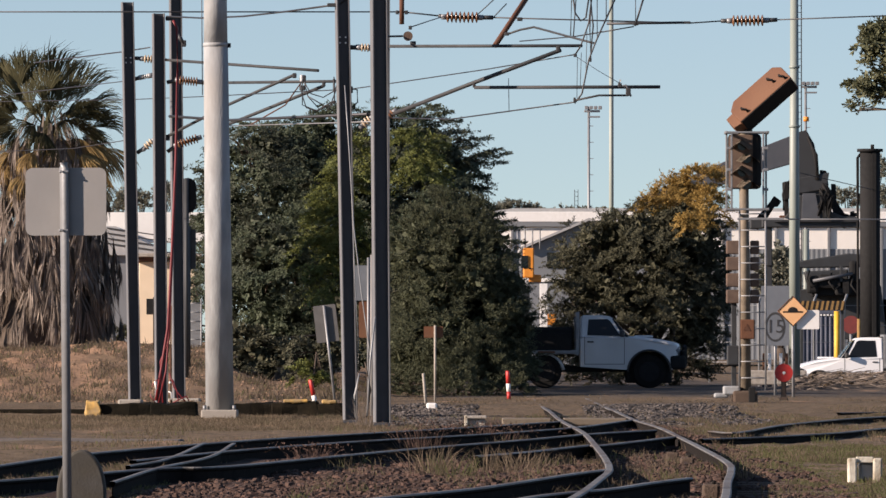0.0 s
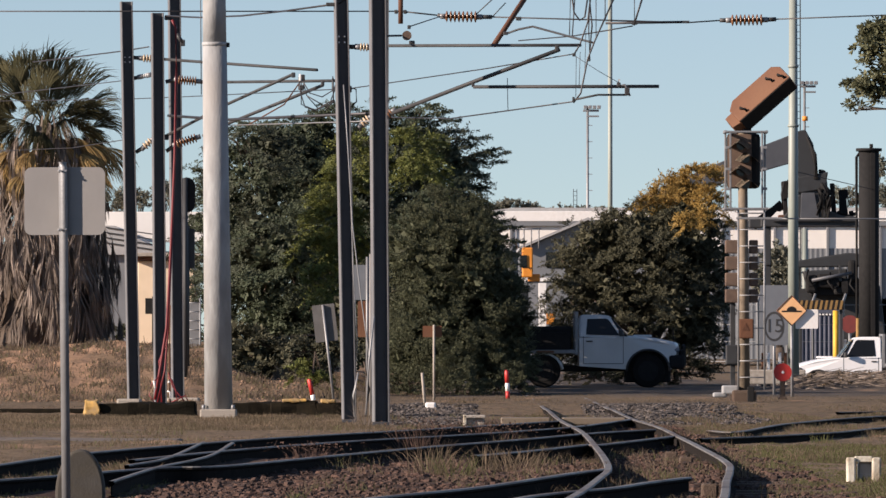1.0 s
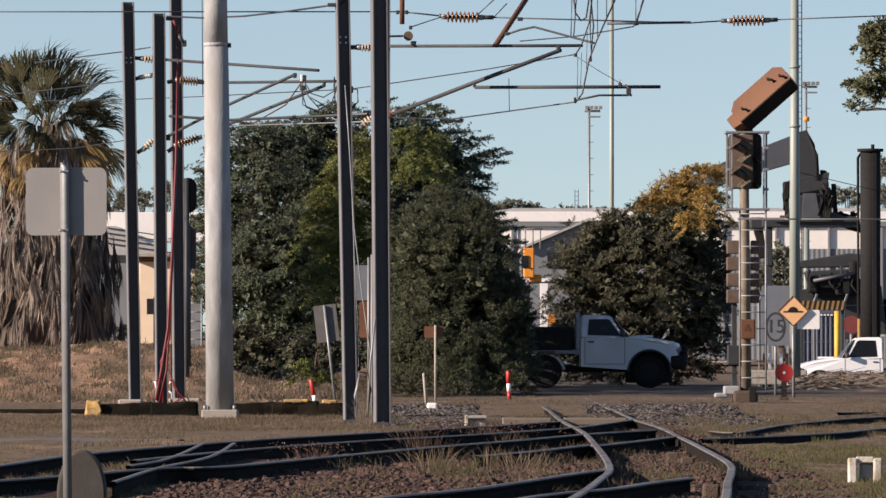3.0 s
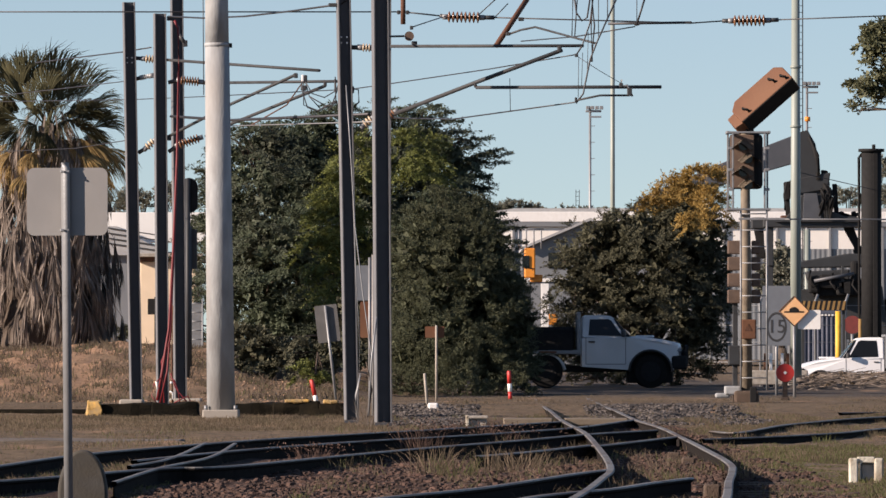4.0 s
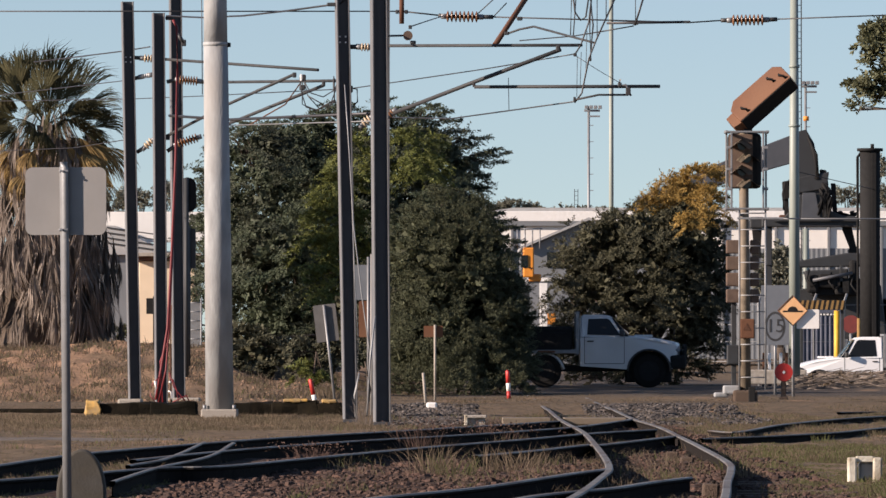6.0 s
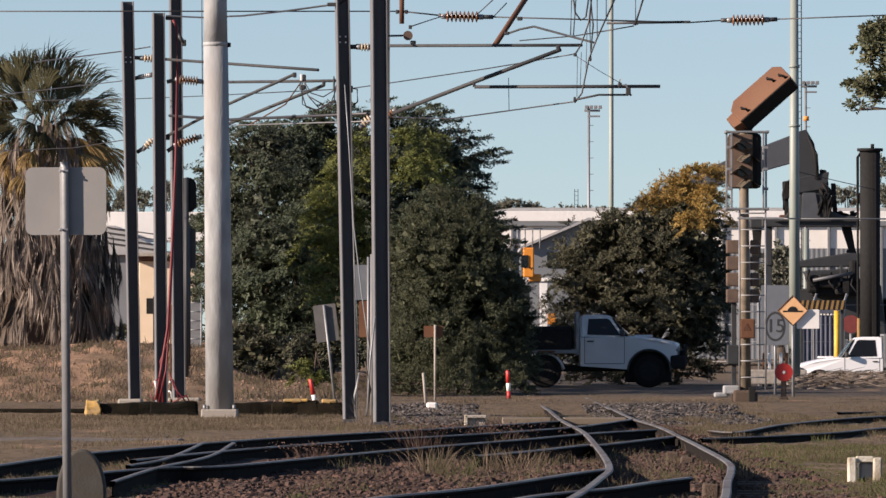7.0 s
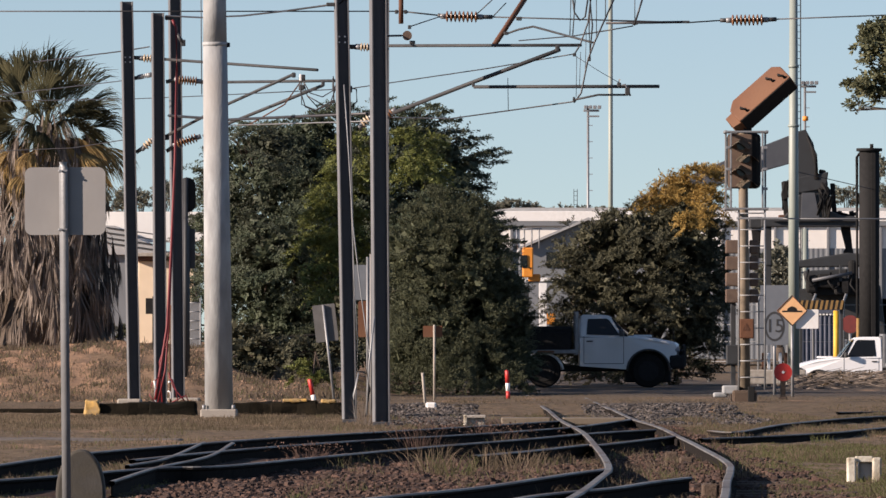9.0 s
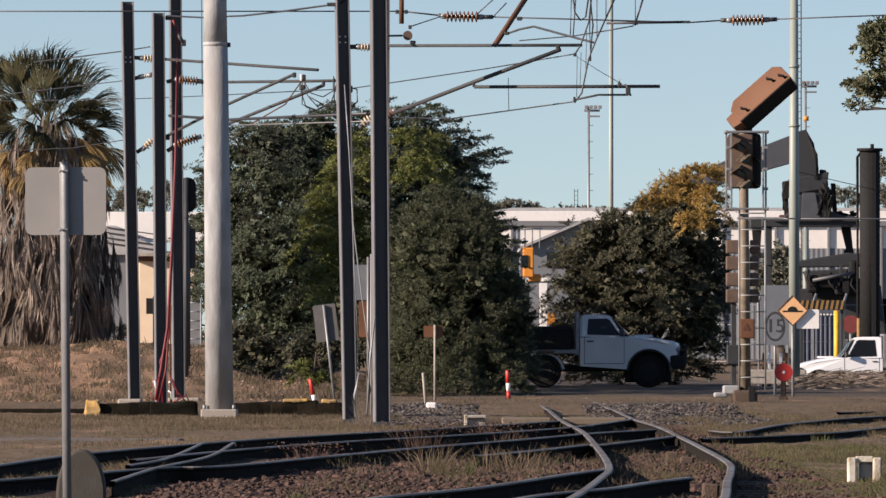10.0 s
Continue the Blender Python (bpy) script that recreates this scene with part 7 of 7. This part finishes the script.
def far_right(rng):
    y = rng.uniform(86, 113)
    x = rng.uniform(3.2, y * 0.067)
    return x, y, max(0, 0.5 + 1.6 * patchy(x, y))


def road_verge(rng):
    y = rng.uniform(113, 141)
    x = rng.uniform(-0.6, y * 0.067)
    return x, y, max(0, 0.35 + 1.3 * patchy(x, y))


def left_rails(rng):
    y = rng.uniform(50, 66)
    x = rng.uniform(-y * 0.067, -2.3)
    return x, y, max(0, 0.5 + 1.4 * patchy(x, y))


blades("dry_grass", g_rng, far_right, 16000, 0.085, "straw", "dry straw grass at the edge of the crossing")
blades("green_grass", g_rng, far_right, 5000, 0.07, "grass", "thin green grass at the edge of the crossing")
blades("dry_grass", g_rng, road_verge, 11000, 0.07, "straw", "sparse dry grass on the verge of the road")
blades("dry_grass", g_rng, left_rails, 4000, 0.085, "straw", "dry grass growing up round the rails")
blades("green_grass", g_rng, left_rails, 4000, 0.08, "grass", "dull green grass growing up round the rails")


clump_rng = random.Random(91)
CLUMPS = []
for _ in range(230):
    cy = clump_rng.uniform(44, 108)
    cx = clump_rng.choice((clump_rng.uniform(-cy * 0.066, cy * 0.066), clump_rng.uniform(1.0, 3.2), clump_rng.uniform(-1.0, 1.5)))
    CLUMPS.append((cx, cy, clump_rng.uniform(0.5, 1.3)))


def clumped(rng):
    x, y, k = rng.choice(CLUMPS)
    return x + rng.gauss(0, 0.10) * k, y + rng.gauss(0, 0.3), k


blades("dry_grass", g_rng, clumped, 7000, 0.12, "straw", "scattered clumps of dry grass in the ballast", 0.7, 0.0022)
blades("green_grass", g_rng, clumped, 2500, 0.10, "grass", "scattered clumps of green weed in the ballast", 0.7, 0.0028)


bank_rng = random.Random(93)
WEEDS = [(bank_rng.uniform(-10, -1.5), bank_rng.uniform(126, 148), bank_rng.uniform(0.5, 1.5)) for _ in range(170)]


def bank_weed(rng):
    x, y, k = rng.choice(WEEDS)
    return x + rng.gauss(0, 0.16) * k, y + rng.gauss(0, 0.4), k


blades("dry_grass", g_rng, bank_weed, 9500, 0.12, "straw", "brown clumps of dead weed on the earth bank", 0.7, 0.007)
blades("green_grass", g_rng, bank_weed, 1200, 0.10, "grass", "dull green clumps of weed on the earth bank", 0.7, 0.007)
blades("dead_weed", g_rng, bank_weed, 3200, 0.14, "bark", "dark brown dead weed on the earth bank", 0.7, 0.008)


def tuft(x, y, n, h, material, label, spread=0.35, seed=1, seeds=None):
    rng = random.Random(seed)
    t = thing("grass_tuft", label, "grass tuft", (x, y, ground_z(x, y)), "grass tufts")
    vs, fs = [], []
    for _ in range(n):
        a = rng.uniform(0, math.tau)
        r = spread * rng.random() ** 0.7 * 0.5
        p = Vector((math.cos(a) * r, math.sin(a) * r, 0))
        d = Vector((math.cos(a) * rng.uniform(0, 0.9) + rng.gauss(0, .15), math.sin(a) * rng.uniform(0, 0.6), 1)).normalized()
        L = h * rng.uniform(0.4, 1.1)
        w = 0.0020 * rng.uniform(0.7, 1.6)
        m, e = p + d * L * 0.6, p + d * L + Vector((d.x * 0.25 * L, 0, -0.12 * L))
        i = len(vs)
        vs += [p - Vector((w, 0, 0)), p + Vector((w, 0, 0)), m + Vector((w, 0, 0)), m - Vector((w, 0, 0)), e]
        fs += [(i, i + 1, i + 2, i + 3), (i + 3, i + 2, i + 4)]
    tagged(quads("tussock", vs, fs, material, t), kind="stuff")
    if seeds:
        vs, fs = [], []
        for _ in range(n * 3):
            p = Vector((rng.gauss(0, spread * 0.5), rng.gauss(0, spread * 0.3), h * rng.uniform(0.55, 1.05)))
            d = Vector((rng.gauss(0, 1), rng.gauss(0, 1), rng.gauss(0.5, 1))).normalized() * 0.03
            s = Vector((0.006, 0, 0.003))
            i = len(vs)
            vs += [p, p + d * 0.5 + s, p + d, p + d * 0.5 - s]
            fs.append((i, i + 1, i + 2, i + 3))
        tagged(quads("seed_heads", vs, fs, seeds, t, "reddish seed heads"), kind="stuff")
    return t


TL = "clump of long dry grass growing between the rails"
tuft(-0.095, 60.0, 80, 0.38, "straw", TL, 0.42, 1)
tuft(0.08, 60.0, 60, 0.30, "grass", "clump of green grass growing between the rails", 0.4, 2)
tuft(-0.275, 75.0, 60, 0.34, "redgrass", "clump of reddish seeding grass between the rails", 0.5, 3, "redgrass")
tuft(0.39, 61.54, 60, 0.30, "straw", TL, 0.55, 4)
tuft(0.621, 61.54, 60, 0.30, "straw", TL, 0.55, 5)
tuft(0.795, 63.16, 55, 0.24, "straw", TL, 0.5, 6)
tuft(0.64, 80.0, 60, 0.22, "redgrass", "clump of reddish seeding grass between the rails", 0.7, 7, "redgrass")
tuft(0.471, 85.71, 60, 0.20, "redgrass", "clump of reddish seeding grass between the rails", 0.6, 8, "redgrass")
tuft(1.386, 52.63, 60, 0.20, "straw", TL, 0.2, 9)
tuft(-1.337, 68.57, 60, 0.16, "redgrass", "clump of reddish seeding grass between the rails", 0.5, 10, "redgrass")
tuft(-2.72, 60.0, 90, 0.16, "straw", TL, 0.5, 11)
tuft(-1.079, 50.0, 22, 0.12, "grass", "small green weed in the ballast", 0.12, 12)
tuft(-2.153, 47.06, 40, 0.10, "grass", "small green weed in the ballast", 0.25, 13)
tuft(-1.12, 98.9, 50, 0.5, "deadpalm", "tangle of dry creeper at a mast foot", 0.32, 18)
tuft(-1.231, 102.56, 60, 0.45, "straw", "clump of dry creeper at a mast foot", 0.35, 14)
tuft(1.66, 61.0, 46, 0.17, "bark", "dry brown twigs lying between the rails", 0.4, 16)
tuft(2.05, 66.0, 40, 0.14, "bark", "dry brown twigs lying between the rails", 0.5, 17)
tuft(2.084, 63.16, 40, 0.12, "straw", TL, 0.5, 15)

for k, (gx, gs, gh, gm) in enumerate(((-3.847, 196, 0.13, "straw"), (-3.8, 190, 0.15, "straw"), (-3.758, 186, 0.12, "grass"), (-3.437, 215, 0.12, "straw"), (-3.418, 225, 0.12, "straw"),
                                     (-2.964, 192, 0.14, "straw"), (-2.784, 190, 0.14, "straw"), (-2.691, 165, 0.10, "straw"), (2.595, 195, 0.14, "grass"), (2.639, 205, 0.13, "straw"),
                                     (3.189, 190, 0.12, "grass"), (3.0, 172, 0.12, "straw"), (4.473, 150, 0.14, "grass"), (1.102, 205, 0.16, "straw"), (0.888, 215, 0.14, "straw"))):
    tuft(gx, 12000 / gs, 46, gh, gm, "small clump of dry grass beside the rails" if gm == "straw" else "small clump of green grass beside the rails", 0.32, 30 + k)


def stones(rng, n, spots, size, material, label):
    vs, fs = [], []
    for _ in range(n):
        x, y = spots(rng)
        z = ground_z(x, y)
        r = size * rng.uniform(0.5, 1.3)
        a = rng.uniform(0, math.tau)
        i = len(vs)
        sx, sy = rng.uniform(0.8, 1.4), rng.uniform(0.7, 1.2)
        for ring, lo, hi in ((1.0, -0.2, 0.15), (0.72, 0.35, 0.75)):
            for k in range(5):
                b = a + k * math.tau / 5 + rng.uniform(-.35, .35)
                q = r * ring * rng.uniform(0.75, 1.15)
                vs.append((x + math.cos(b) * q * sx, y + math.sin(b) * q * sy, z + rng.uniform(lo, hi) * r))
        fs += [(i + k, i + (k + 1) % 5, i + 5 + (k + 1) % 5, i + 5 + k) for k in range(5)] + [tuple(i + 5 + k for k in range(5))]
    ob = quads("ballast", vs, fs, material)
    tagged(ob, label, "ballast", kind="stuff")


def spot_track(rng):
    y = rng.uniform(42, 96)
    c = 2.1 - 0.045 * max(0, 50 - y)
    x = rng.uniform(-2.6 - max(0, 90 - y) * 0.05, 1.2) + c
    return x, y


def spot_grey(rng):
    y = rng.uniform(99, 118)
    return rng.choice((rng.uniform(-0.9, 0.6), rng.uniform(2.4, 5.0), rng.uniform(2.6, 4.4))), y


stones(random.Random(5), 26000, spot_track, 0.024, "redstone", "loose reddish ballast stones between the rails")
stones(random.Random(7), 9000, spot_track, 0.036, "redstone", "dark red-brown clods and ballast between the rails")
stones(random.Random(6), 8000, spot_grey, 0.042, "stone", "grey ballast stones beside the crossing")


def spot_bank(rng):
    return rng.uniform(-10.5, -2.5), rng.uniform(124, 150)


stones(random.Random(16), 2200, spot_bank, 0.035, "clod", "clods of dry orange earth on the bank")


strip = thing("concrete_strip", "pale worn concrete strip in the dry grass", "slab", (-4.648, 82.76, -0.155))
part("slab", rough_block((0, 0, -0.01), (2.897, 1.6, 0.10), random.Random(3), 0.04), "slab", strip)


def debris():
    """Heap of cut branches and earth before the far road."""
    rng = random.Random(9)
    t = thing("debris_heap", "low heap of cut branches and dry earth beside the road", "debris heap")
    bm = bmesh.new()
    for _ in range(900):
        x = rng.uniform(8.0, 12.0)
        y = rng.uniform(153, 163)
        z = ground_z(x, y) + rng.uniform(0.0, 0.22)
        a = rng.uniform(-0.5, 0.5)
        L = rng.uniform(0.2, 0.6)
        tube(bm, [(x, y, z), (x + math.cos(a) * L, y + rng.uniform(-.3, .3), z + math.sin(a) * L * 0.5)], [0.009, 0.004], 4)
    tagged(part("brushwood", bm, "deadpalm", t), kind="stuff")
    vs, fs = leaf_cloud(rng, [(9.4, 157, 0.14, 1.4, 3, 0.16), (11, 158, 0.14, 1.4, 3, 0.16)], 3500, 0.07)
    quads("dry_leaves", vs, fs, "straw", t)


debris()


def motions():
    """The spreader legs fold down; palm fronds stir in the light wind."""
    for leg, turns in ((left_leg, ((0, 53), (0.5, 48), (1.0, 39), (1.5, 20), (1.8, 3), (2.1, -26), (2.3, -50), (2.5, -63), (2.7, -72), (3.8, -83), (5.0, -88), (7.5, -90), (10, -90))),
                       (right_leg, ((0, 120), (0.5, 110), (1.0, 94), (1.5, 72), (2.1, 40), (2.7, 5), (3.2, -35), (3.8, -63), (4.5, -67), (5.0, -69), (6.8, -76), (8.0, -80), (10, -81)))):
        p = leg.matrix_basis.translation.copy()
        walk(leg, [(t, pose(p.x, p.y, p.z, 0, -a, 0)) for t, a in turns])
    rng = random.Random(40)
    for ob in fronds[:14]:
        p = ob.matrix_basis.translation.copy()
        a, ph = rng.uniform(0.4, 1.0), rng.uniform(0, 6.28)
        rows = []
        for k in range(21):
            t = k * 0.5
            s = a * math.sin(t * 1.5 + ph) + 0.4 * a * math.sin(t * 3.3 + 2 * ph)
            rows.append((t, pose(p.x, p.y, p.z, s, 0.8 * s, s)))
        walk(ob, rows)


motions()
